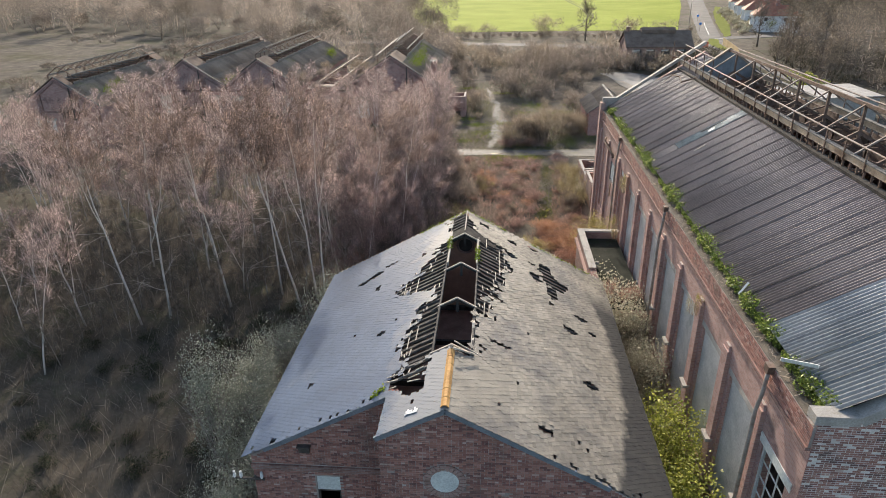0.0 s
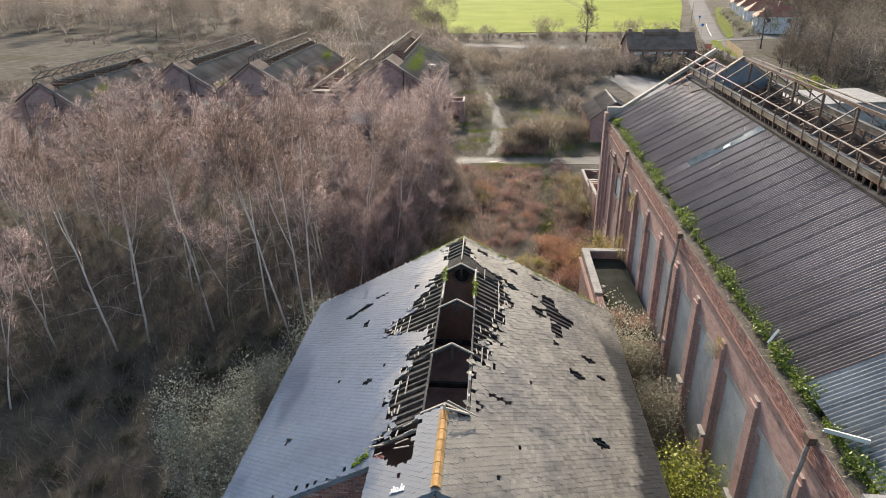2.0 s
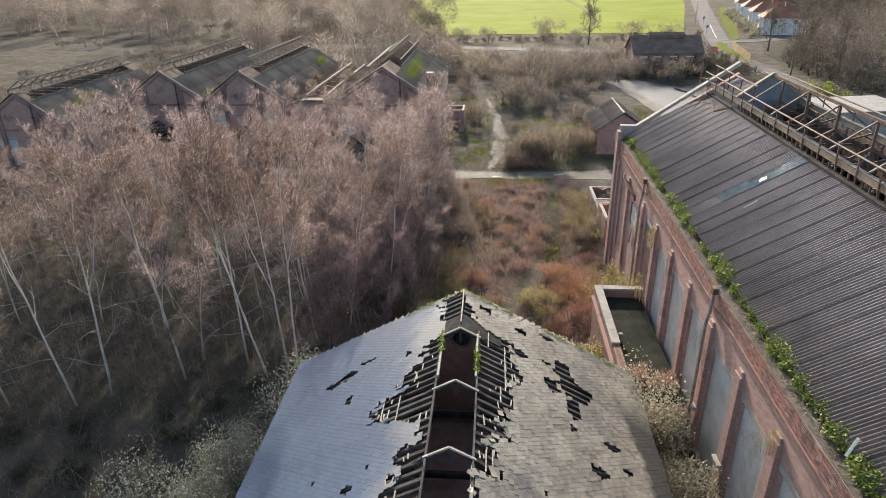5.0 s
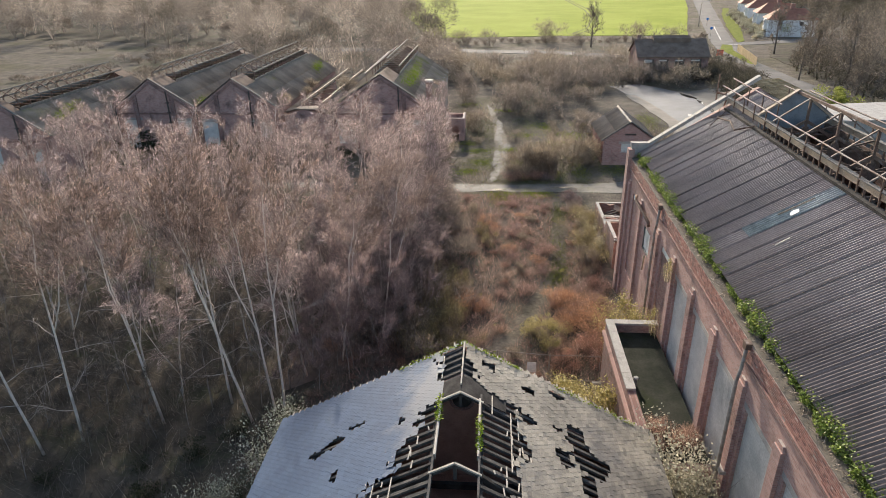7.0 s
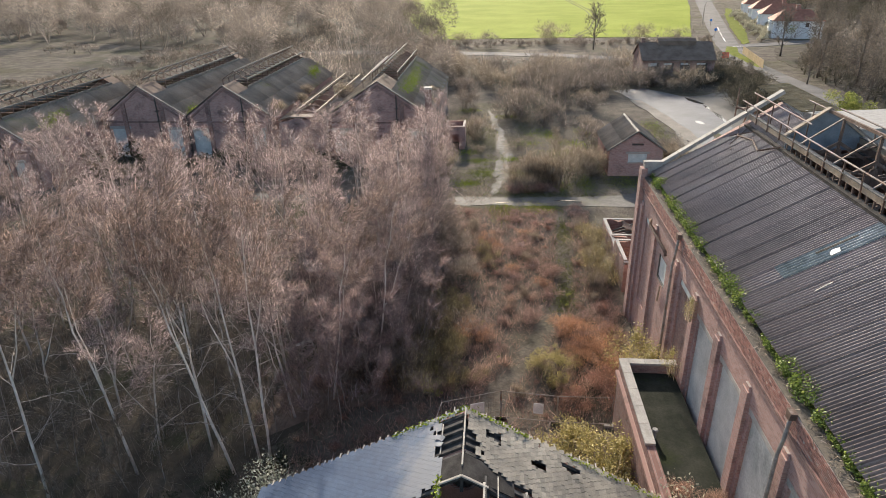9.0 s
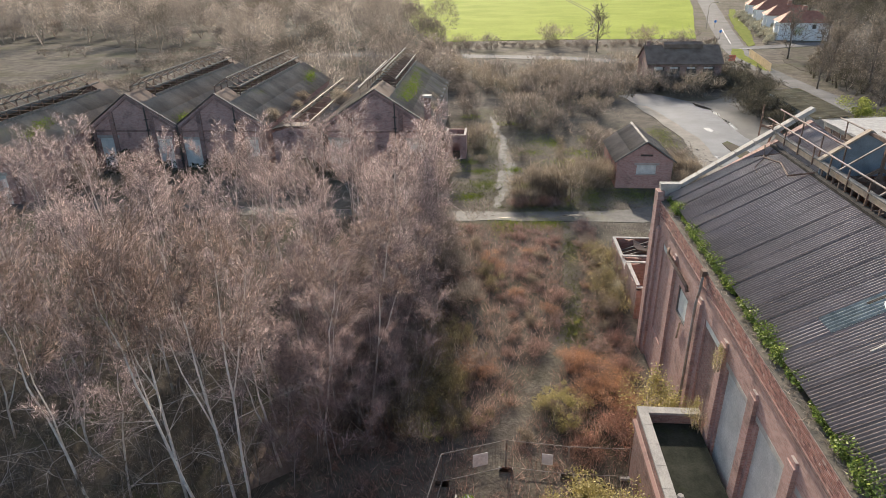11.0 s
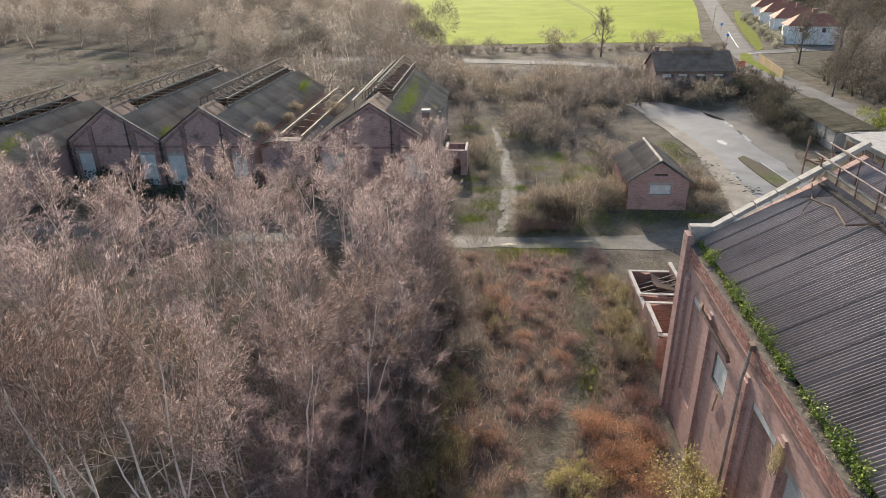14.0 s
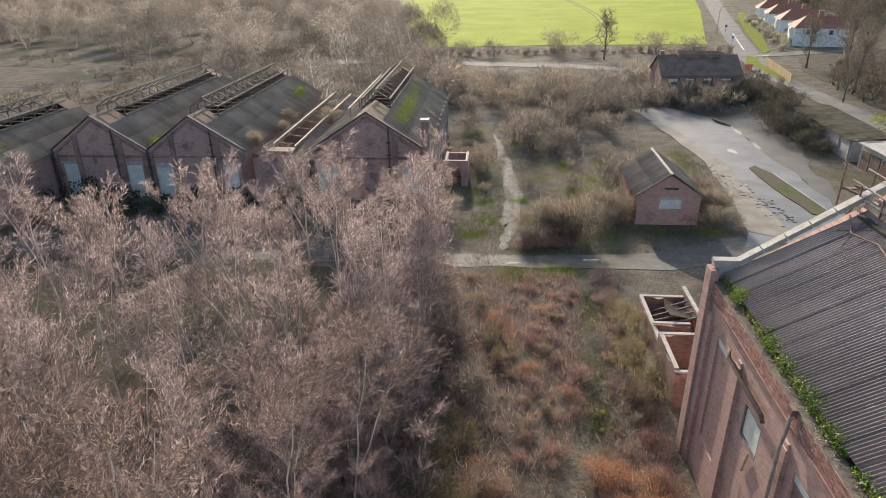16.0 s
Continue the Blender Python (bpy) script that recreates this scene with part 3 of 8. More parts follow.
sheet("grass_island", [(31.6, 109), (32.6, 110), (33.4, 107), (34.2, 95), (33.8, 92), (32.4, 93), (31.6, 101)], 0.12, M["grass"], "long grassed island in the asphalt yard", "grass island", 0.15)
solo("kerb", Shape().beam((33.6, 107, 0.08), (34.4, 94, 0.08), 0.16, 0.2), M["concrete"], "pale concrete kerb along the grass island", "kerb", kind="structure")
for poly in ([(35.0, 137), (36.2, 134), (36.9, 131.6), (36.6, 130.8), (35.6, 132), (34.9, 134)], [(36.4, 130.3), (37.0, 128), (36.6, 126), (36.1, 127.5)], [(36.5, 125.5), (36.9, 122), (36.5, 117), (36.0, 117.2), (36.1, 122)], [(31.6, 118.3), (32.4, 118), (32.7, 116.2), (32.1, 115.7), (31.5, 116.8)], [(28.5, 103), (29.1, 102.6), (29, 101.8), (28.4, 102.1)]):
    solo("puddle", Shape().prism(poly, "z", 0.0, 0.03), M["water"], "still rainwater puddle on the yard", "puddle", "puddles", "structure")
for poly in ([(-0.4, 79.7), (0.2, 79.62), (1.3, 79.75), (1.5, 79.9), (0.6, 80.0), (0.1, 79.86)], [(6.3, 80.7), (7.4, 80.62), (8.8, 80.75), (8.2, 80.92), (7.1, 80.86)]):
    solo("puddle", Shape().prism(poly, "z", -0.03, 0.012), M["water"], "shallow puddle in the wet track", "puddle", "puddles", "structure")
sheet("track", ribbon([(-75, 84), (-40, 81), (-6, 80.2), (5, 80.4), (14, 80.8), (24, 84.5)], [3, 2.6, 2.5, 2.6, 3.6, 5]), 0.0, M["track"], "wet stony track crossing the site", "track", 0.25)
sheet("gravel_path", ribbon([(0.5, 86), (0.7, 92), (1.2, 98), (0.8, 104), (0.3, 110)], [0.5, 1.9, 2.3, 1.7, 0.5]), -0.02, M["silt"], "pale stony path half grown over with moss", "path", 0.4, 0.05)
rp = random.Random(31)
for y0, y1, dx in ((82.4, 89.5, 0.0), (88.2, 96.0, -0.5), (91.0, 99.5, 0.55), (98.5, 107, -0.2), (105, 114, 0.4), (112, 126, -0.3)):
    line, wide = [], []
    for y in np.linspace(y0, y1, 9):
        line.append((float(np.interp(y, [82, 90, 98, 107, 121, 136], [-0.3, 0.6, 1.0, 0.5, -0.3, -2.2])) + dx + rp.uniform(-0.15, 0.15), float(y)))
        wide.append(rp.uniform(0.45, 1.25))
    wide[0] = wide[-1] = 0.15
    sheet("wet_rut", ribbon(line, wide), -0.006, M["wet_mud"], "wet shining rut in the grassed path", "rut", 0, 0.05)


# ---- roofs of corrugated sheets ----
def corrugated(width, length, waves, depth=0.044, per=8):
    """One wavy sheet: x runs down the slope from 0 to length, y across from 0 to width."""
    n = waves * per
    s = Shape()
    for i in range(n + 1):
        y = width * i / n
        z = depth * math.cos(2 * math.pi * i / per)
        s.v += [(0, y, z), (length, y, z), (0, y, z - 0.012), (length, y, z - 0.012)]
    for i in range(n):
        a, b = 4 * i, 4 * i + 4
        s.f += [(a, a + 1, b + 1, b), (a + 3, a + 2, b + 2, b + 3), (a + 1, a + 3, b + 3, b + 1)]
    return s


def sheet_roof(parent, x_ridge, z_ridge, x_eave, z_eave, y0, y1, width, rows, waves, material, skip=None, jitter=0.0):
    """Sheets laid in rows from ridge to eave, each lapping the next."""
    run = math.hypot(x_eave - x_ridge, z_eave - z_ridge)
    tilt = math.atan2(z_ridge - z_eave, abs(x_eave - x_ridge))
    flip = x_eave < x_ridge
    step = run / rows
    me = corrugated(width + 0.03, step + 0.12, waves, width / waves * 0.225).mesh("roof_sheet", True)
    me.materials.append(material)
    r = random.Random(int(x_eave * 10))
    n = round((y1 - y0) / width)
    for j in range(rows):
        for i in range(n):
            if skip and skip(j, i):
                continue
            d = j * step - 0.06
            x = x_ridge + (-1 if flip else 1) * d * math.cos(tilt)
            z = z_ridge - d * math.sin(tilt) + 0.02 * (rows - j) + 0.004 * (i % 2) + r.uniform(-jitter, jitter)
            y = y0 + i * width if not flip else y0 + (i + 1) * width
            ob = part("roof_sheet", me, material, parent)
            ob.matrix_basis = pose(x, y, z, 0, 0, 180 if flip else 0) @ pose(0, 0, 0, 0, math.degrees(tilt) + r.uniform(-0.2, 0.2), 0) @ pose(0, 0, 0, (0.75 if flip else -0.75) + r.uniform(-0.25, 0.25), 0, 0)


# ---- the slated house ----
RX, RZ, RS = -1.3, 10.2, 0.54          # ridge place, ridge height, roof slope


def house_z(x):
    return RZ - RS * abs(x - RX)


def slate_house():
    h = thing("derelict_house", "derelict red brick house with a broken slate roof", "house")
    line = [(-9.0, house_z(-9.0) - 0.14), (RX, RZ - 0.14), (6.3, house_z(6.3) - 0.14)]
    w = part("front_wall", Shape().gable(-3.45, 6.1, -0.3, line, "y", 15.65, 16.0, [(2.3, 3.6, 1.0, 3.2)]), M["mortar"], h)
    w2 = part("set_back_wall", Shape().gable(-8.75, -3.45, -0.3, line, "y", 17.65, 18.0, [(-6.35, -5.45, 3.2, 5.15)]), M["mortar"], h)
    part("return_wall", Shape().gable(15.66, 18.0, -0.3, [(15.66, house_z(-3.45) - 0.02), (18.0, house_z(-3.45) - 0.02)], "x", -3.46, -3.1), M["brick"], h)
    part("west_wall", Shape().box(-8.75, -8.4, 18.0, 32.1, -0.3, 5.9), M["brick"], h)
    part("east_wall", Shape().box(5.75, 6.1, 16.0, 32.1, -0.3, 5.95), M["brick"], h)
    part("back_wall", Shape().gable(-8.75, 6.1, -0.3, line, "y", 32.1, 32.45), M["brick_dark"], h)
    part("cross_wall", Shape().gable(-8.4, 5.75, -0.3, line, "y", 30.3, 30.6), M["attic"], h)
    # a dark disc on the unbroken wall stands in for an opening's shade
    disc, hoop = Shape(), Shape()
    ring_pts = [(RX + math.cos(2 * math.pi * k / 20), math.sin(2 * math.pi * k / 20)) for k in range(20)]
    disc.prism([(RX + 0.36 * (x - RX), 9.12 + 0.36 * z) for x, z in ring_pts], "y", 30.27, 30.31)
    for k in range(20):
        (x0, z0), (x1, z1) = ring_pts[k], ring_pts[(k + 1) % 20]
        hoop.prism([(RX + q * (x - RX), 9.12 + q * z) for q, x, z in ((0.37, x0, z0), (0.48, x0, z0), (0.48, x1, z1), (0.37, x1, z1))], "y", 30.24, 30.31)
    part("round_opening", disc, M["timber_dark"], h, "dark disc for the shade in the cross wall's round opening")
    part("opening_ring", hoop, M["brick_dark"], h)
    for sx in (-1, 1):
        pts = [(RX, RZ - 0.16), (RX + sx * 1.15, RZ - RS * 1.15 - 0.16), (RX + sx * 1.15, RZ - RS * 1.15 - 0.2), (RX, RZ - 0.2)]
        part("sarking", Shape().prism(pts, "y", 29.35, 32.1), M["rafter"], h, "dark grey boarding under the far ridge")
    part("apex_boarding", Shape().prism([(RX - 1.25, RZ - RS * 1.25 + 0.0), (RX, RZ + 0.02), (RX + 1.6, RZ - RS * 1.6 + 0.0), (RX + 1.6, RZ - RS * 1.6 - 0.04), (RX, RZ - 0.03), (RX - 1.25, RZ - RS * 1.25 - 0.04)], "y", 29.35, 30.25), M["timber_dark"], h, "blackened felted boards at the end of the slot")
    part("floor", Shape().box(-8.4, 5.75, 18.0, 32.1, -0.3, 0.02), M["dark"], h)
    part("attic_floor", Shape().box(-8.4, 5.75, 18.0, 30.3, 5.3, 5.45), M["attic"], h)
    # blocked round window with its ring of brick on end
    plate = Shape()
    for k in range(24):
        a0, a1 = 2 * math.pi * k / 24, 2 * math.pi * (k + 0.86) / 24
        pts = [(-1.33 + q * math.cos(a), 7.18 + q * math.sin(a)) for q, a in ((0.47, a0), (0.7, a0), (0.7, a1), (0.47, a1))]
        part("ring_brick", Shape().prism(pts, "y", 15.6, 15.66), M["brick_pil"], w)
    plate.prism([(-1.33 + 0.47 * math.cos(2 * math.pi * k / 28), 7.18 + 0.47 * math.sin(2 * math.pi * k / 28)) for k in range(28)], "y", 15.62, 15.66)
    part("window_board", plate, M["board"], w, "pale weathered round board")
    part("window_board", Shape().box(-6.35, -5.45, 17.7, 17.76, 4.45, 5.15), M["board"], w2, "pale board in the window head")
    part("window_frame", Shape().box(-6.35, -5.45, 17.72, 17.8, 4.36, 4.45).box(-6.35, -6.28, 17.72, 17.8, 3.2, 4.36).box(-5.52, -5.45, 17.72, 17.8, 3.2, 4.36), M["iron"], w2)
    part("vent", Shape().box(-6.85, -6.45, 17.5, 17.65, 6.35, 6.6).box(-6.9, -6.4, 17.45, 17.65, 6.6, 6.66), M["iron"], w2, "dark iron vent box")
    part("band_course", Shape().box(-8.78, -3.45, 17.58, 17.66, 5.4, 5.65), M["brick_dark"], w2)
    # bargeboards
    def barge(x0, x1, y, name="bargeboard"):
        a, b = (x0, y, house_z(x0) - 0.1), (x1, y, house_z(x1) - 0.1)
        part(name, Shape().beam(a, b, 0.09, 0.17), M["lead"], h, "blue-grey painted bargeboard")
    barge(-3.55, RX, 15.57)
    barge(RX, 4.0, 15.57)
    barge(-8.2, -3.5, 17.57)
    return h


HOUSE = slate_house()

# edges of the stripped bands on both sides of the ridge, as (y, reach)
BARE_L = [(16.9, 0), (17.05, 1.4), (17.85, 2.2), (18.5, 2.2), (19.2, 1.76), (20.1, 2.24), (21.4, 2.2), (21.8, 1.76), (23.3, 1.81), (23.5, 1.0), (24.45, 1.28), (24.9, 2.05), (25.4, 3.05), (26.4, 2.95), (26.6, 1.7), (26.9, 2.25), (27.4, 2.07), (28.1, 1.56), (29.0, 1.33), (29.4, 0.8), (30.2, 0.7), (31.8, 1.0), (32.2, 0.85), (32.4, 0)]
BARE_R = [(18.8, 0), (18.95, 0.85), (19.8, 0.95), (20.1, 0.78), (22.0, 0.9), (22.3, 1.45), (23.3, 1.42), (23.5, 1.15), (24.0, 1.5), (24.1, 2.2), (24.4, 1.85), (24.75, 1.45), (25.0, 1.87), (27.1, 1.9), (27.5, 2.52), (27.8, 2.45), (28.2, 2.18), (29.9, 2.1), (30.05, 0.95), (30.4, 0.45), (31.0, 0.45), (31.4, 0.2), (32.0, 0.1), (32.4, 0)]
# separate holes: side, y, reach, half length, half reach
GAPS = [("l", 29.76, 3.9, 0.14, 0.34), ("l", 29.25, 4.6, 0.28, 0.36), ("l", 29.0, 5.25, 0.2, 0.34), ("l", 27.45, 4.2, 0.28, 0.13), ("l", 29.0, 2.1, 0.12, 0.12), ("l", 22.4, 3.2, 0.12, 0.16), ("l", 23.3, 4.6, 0.12, 0.13), ("l", 20.6, 5.9, 0.1, 0.12), ("l", 21.6, 3.5, 0.1, 0.12),
        ("r", 16.79, 3.3, 0.2, 0.28), ("r", 20.85, 5.38, 0.26, 0.28), ("r", 24.6, 4.95, 0.3, 0.32), ("r", 29.7, 4.2, 0.65, 0.42), ("r", 28.7, 4.55, 0.65, 0.72), ("r", 27.5, 4.4, 0.65, 0.32), ("r", 28.4, 3.6, 0.4, 0.3), ("r", 26.3, 4.2, 0.22, 0.14), ("r", 31.6, 1.0, 0.26, 0.3), ("r", 30.6, 0.6, 0.2, 0.12), ("r", 31.2, 2.5, 0.2, 0.3), ("r", 31.75, 3.65, 0.18, 0.36), ("r", 29.5, 2.4, 0.22, 0.25), ("r", 29.75, 3.5, 0.14, 0.2), ("r", 22.5, 2.85, 0.1, 0.14), ("r", 20.65, 1.8, 0.15, 0.4), ("r", 19.85, 1.1, 0.12, 0.16), ("r", 18.73, 2.4, 0.1, 0.15), ("r", 26.3, 5.65, 0.2, 0.3), ("r", 25.3, 6.1, 0.15, 0.2), ("r", 23.0, 3.2, 0.08, 0.12)]


def slates():
    cosb = 1 / math.sqrt(1 + RS * RS)
    r = random.Random(3)
    width, gauge = 0.2, 0.155
    roof_mesh = {}
    near, single = [], None
    for side, sx, reach, y_first in (("l", -1, 7.8, 17.5), ("r", 1, 7.75, 15.5)):
        s = Shape()
        bare = BARE_L if side == "l" else BARE_R
        rows = int(reach / cosb / gauge)
        for j in range(rows):
            d = (j + 0.5) * gauge * cosb                       # level distance from the ridge
            y = 15.5 - (j % 2) * width / 2
            while y < 32.45:
                yc = y + width / 2
                y += width
                first = y_first
                if side == "l" and d < 2.2:
                    first = 15.5
                if yc + width / 2 < first + 0.05 or yc > 32.4:
                    continue
                lim = float(np.interp(yc, [b[0] for b in bare], [b[1] for b in bare]))
                jag = 0.22 * noise.noise((yc * 1.1, d * 1.6, sx * 3)) + 0.34 * noise.noise((yc * 2.6, d * 2.9, sx * 5)) + 0.1 * (r.random() - 0.5)
                if lim > 0.05 and d < lim + jag * min(1, lim):
                    if not (side == "l" and yc < 19.0 and d < 0.85 + 0.4 * jag) and not (side == "l" and d < 0.35 and yc < 17.7):
                        continue
                hole = any(g[0] == side and ((yc - g[1]) / g[3]) ** 2 + ((d - g[2]) / g[4]) ** 2 < 1 + 1.4 * jag for g in GAPS)
                if hole or (r.random() < (0.0006 if side == "l" else 0.0022)):
                    continue
                ragged = yc < first + 0.3 and r.random() < 0.25 and d > 2.4
                if ragged:
                    continue
                lift = (0.006 + 0.007 * r.random() if side == "l" else 0.015 + 0.022 * r.random()) + (0.012 if r.random() < 0.01 else 0)
                turn = r.gauss(0, 0.012) if r.random() > 0.02 else r.gauss(0, 0.07)
                hi, lo = (j - 0.25) * gauge, (j + 1) * gauge + r.uniform(-0.012, 0.012)
                half = width / 2 - 0.004
                cs = []
                for dist, up in ((hi, 0.0), (lo, lift)):
                    for yy in (-half, half):
                        q = dist + yy * turn
                        px, pz = RX + sx * q * cosb, RZ - q * cosb * RS
                        for th in (0.0, 0.011):
                            k = up + th
                            cs.append((px + sx * k * RS * cosb, max(yc + yy - (dist - hi) * turn, first - 0.02), pz + k * cosb + 0.012))
                fs = [(1, 5, 7, 3), (4, 6, 7, 5), (0, 4, 5, 1), (2, 3, 7, 6)]
                if sx > 0:
                    fs = [f[::-1] for f in fs]
                if side == "r" and 15.4 < yc < 19.5 and d < 3.3 and len(near) < 290:
                    near.append((cs, fs))
                else:
                    s.add(cs, fs)
        roof_mesh[side] = raw_mesh("slate_covering", s.v, s.f)
    rl = part("slate_covering", roof_mesh["l"], M["slate_l"], HOUSE, "blue-grey slates with a wide torn gap along the ridge")
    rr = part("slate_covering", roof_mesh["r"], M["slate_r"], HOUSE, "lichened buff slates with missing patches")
    rl["kind"] = rr["kind"] = "stuff"
    for cs, fs in near:
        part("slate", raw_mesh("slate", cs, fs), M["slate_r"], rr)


slates()


def house_timbers():
    # rafters, purlins and the open lantern slot along the ridge
    r = random.Random(5)
    for sx in (-1, 1):
        y = 17.9 if sx < 0 else 16.3
        while y < 32.2:
            top = 0.72 if 19.0 < y < 29.6 else 0.05
            end = 7.4
            if sx < 0 and y < 19.1:
                top = 2.5
            a = (RX + sx * top, y, RZ - RS * top - 0.09)
            b = (RX + sx * end, y + r.uniform(-0.04, 0.04), RZ - RS * end - 0.09)
            part("rafter", Shape().beam(a, b, r.uniform(0.09, 0.14), 0.09), M["rafter"], HOUSE)
            y += r.uniform(0.34, 0.44)
        for d in (0.78, 3.0, 5.4):
            a = (RX + sx * d, 18.0 if sx < 0 else 16.0, RZ - RS * d - 0.22)
            b = (RX + sx * d, 32.1, RZ - RS * d - 0.22)
            part("purlin", Shape().beam(a, b, 0.12, 0.2), M["timber_dark"], HOUSE)
        # slot upstand
        x = RX + sx * 0.72
        part("slot_edge", Shape().box(x - 0.035, x + 0.035, 19.0, 29.7, house_z(x) - 0.2, house_z(x) + 0.03), M["rafter"], HOUSE)
    part("pale_edge_board", Shape().prism([(19.2, 9.62), (22.4, 9.66), (22.3, 9.84), (21.6, 9.8), (21.2, 9.9), (20.6, 9.78), (20.1, 9.85), (19.2, 9.74)], "x", RX + 0.66, RX + 0.76), M["timber_pale"], HOUSE, "splintered sunlit timber plate")
    for sx in (-1, 1):
        part("pale_edge_board", Shape().box(RX + sx * 0.68 - 0.035, RX + sx * 0.68 + 0.035, 26.6, 29.4, 9.66, 9.88), M["timber_pale"], HOUSE, "mossy pale timber plate")
    # truss beams coloured near black so that the slot reads as shade
    for y in (19.15, 22.6, 25.9, 29.3):
        t = part("roof_truss", Shape().beam((RX - 0.78, y, 9.72), (RX, y, 10.16), 0.12, 0.1).beam((RX, y, 10.16), (RX + 0.78, y, 9.72), 0.12, 0.1)
                 .beam((RX, y + 0.1, 10.08), (RX, y + 0.1, 9.5), 0.1, 0.1).beam((RX - 0.78, y, 9.68), (RX - 5, y, 6.6), 0.14, 0.2).beam((RX + 0.78, y, 9.68), (RX + 5, y, 6.6), 0.14, 0.2)
                 .beam((-8.4, y, 5.9), (5.75, y, 5.9), 0.16, 0.24), M["timber_dark"], HOUSE)
        part("truss_cap", Shape().beam((RX - 0.8, y - 0.03, 9.79), (RX, y - 0.03, 10.23), 0.075, 0.05).beam((RX, y - 0.03, 10.23), (RX + 0.8, y - 0.03, 9.79), 0.075, 0.05), M["timber_pale"], t, "bleached timber cap")
    # broken ends of battens
    cosb = 1 / math.sqrt(1 + RS * RS)
    for sx, bare in ((-1, BARE_L), (1, BARE_R)):
        for k in range(60):
            y = r.uniform(18.0, 31.8) if sx < 0 else r.uniform(19.3, 31.8)
            lim = float(np.interp(y, [b[0] for b in bare], [b[1] for b in bare]))
            d = lim + r.uniform(-0.7, 0.1)
            if d < 0.9:
                continue
            n = r.uniform(0.12, 0.5)
            part("batten", Shape().beam((RX + sx * d, y - n / 2, RZ - RS * d + 0.0), (RX + sx * (d + r.uniform(-0.05, 0.05)), y + n / 2, RZ - RS * d + 0.01), 0.045, 0.025), M["timber_pale"], HOUSE)
    for sx, bare in ((-1, BARE_L), (1, BARE_R)):
        for k in range(30):
            y = r.uniform(18.2, 31.6) if sx < 0 else r.uniform(19.4, 31.6)
            lim = float(np.interp(y, [b[0] for b in bare], [b[1] for b in bare]))
            if lim < 0.85:
                continue
            d = lim + r.uniform(-0.35, 0.0)
            q = part("slipped_slate", Shape().box(-0.1, 0.1, -0.13, 0.13, 0, 0.012), M["slate_l" if sx < 0 else "slate_r"], HOUSE)
            q.matrix_basis = pose(RX + sx * d, y, RZ - RS * d + 0.045, 0, sx * 28.4, 0) @ pose(0, 0, 0, r.uniform(-10, 10), r.uniform(-8, 8), r.uniform(0, 90))
    # loose ends over the torn corner beside the near ridge
    for k in range(7):
        y, d = 17.75 + 0.18 * k, 0.95 + 0.12 * r.random() + (0.9 if k % 2 else 0.0)
        part("batten", Shape().beam((RX - d, y, RZ - RS * d + 0.01), (RX - d - r.uniform(0.25, 0.5), y + r.uniform(-0.08, 0.08), RZ - RS * (d + 0.35) + 0.02), 0.035, 0.03), M["timber_pale"], HOUSE)
    part("rafter", Shape().beam((RX - 0.8, 18.45, RZ - RS * 0.8 - 0.06), (RX - 2.6, 18.4, RZ - RS * 2.6 - 0.06), 0.09, 0.08), M["timber"], HOUSE)
    part("rafter", Shape().beam((RX - 0.8, 18.95, RZ - RS * 0.8 - 0.06), (RX - 2.6, 18.95, RZ - RS * 2.6 - 0.06), 0.09, 0.08), M["timber"], HOUSE)
    for sx, d, y0, y1 in ((-1, 1.5, 20.6, 21.6), (-1, 1.8, 20.2, 21.5), (-1, 2.05, 20.0, 21.2), (-1, 2.0, 24.9, 26.3), (-1, 2.6, 25.3, 26.4), (1, 1.1, 22.3, 23.2), (1, 1.3, 22.2, 23.3), (1, 1.75, 26.6, 29.4), (1, 2.0, 28.2, 29.8), (1, 1.1, 28.9, 29.9), (-1, 0.95, 30.3, 31.9), (-1, 0.75, 30.6, 32.0)):
        part("batten", Shape().beam((RX + sx * d, y0, RZ - RS * d + 0.0), (RX + sx * d, y1, RZ - RS * d + 0.015), 0.04, 0.03), M["timber_pale"], HOUSE)
    # verge stubs along the far gable
    for sx in (-1, 1):
        for k in range(24):
            d = 0.4 + k * 0.3
            part("batten", Shape().beam((RX + sx * d, 32.2, RZ - RS * d + 0.0), (RX + sx * d, 32.5 + r.random() * 0.2, RZ - RS * d + 0.01), 0.045, 0.03), M["timber_pale"], HOUSE)
    # ridge: far stub of bare board and near clay tiles
    part("ridge_board", Shape().beam((RX, 29.7, RZ - 0.02), (RX, 32.4, RZ - 0.02), 0.05, 0.18), M["timber_pale"], HOUSE)
    for k in range(7):
        y0 = 15.62 + k * 0.45
        s = Shape()
        for e, lift in ((0, 0.012), (0.46, 0.0)):
            for x, z in ((-0.135, -0.055), (-0.05, 0.03), (0.05, 0.03), (0.135, -0.055)):
                s.v += [(RX + x, y0 + e, RZ + 0.05 + z + lift), (RX + x, y0 + e, RZ + 0.02 + z + lift)]
        for i in range(3):
            a = 2 * i
            s.f += [(a, a + 2, a + 10, a + 8), (a + 1, a + 9, a + 11, a + 3), (a, a + 1, a + 3, a + 2), (a + 8, a + 10, a + 11, a + 9)]
        part("ridge_tile", s, M["clay"], HOUSE, "orange clay ridge tile")
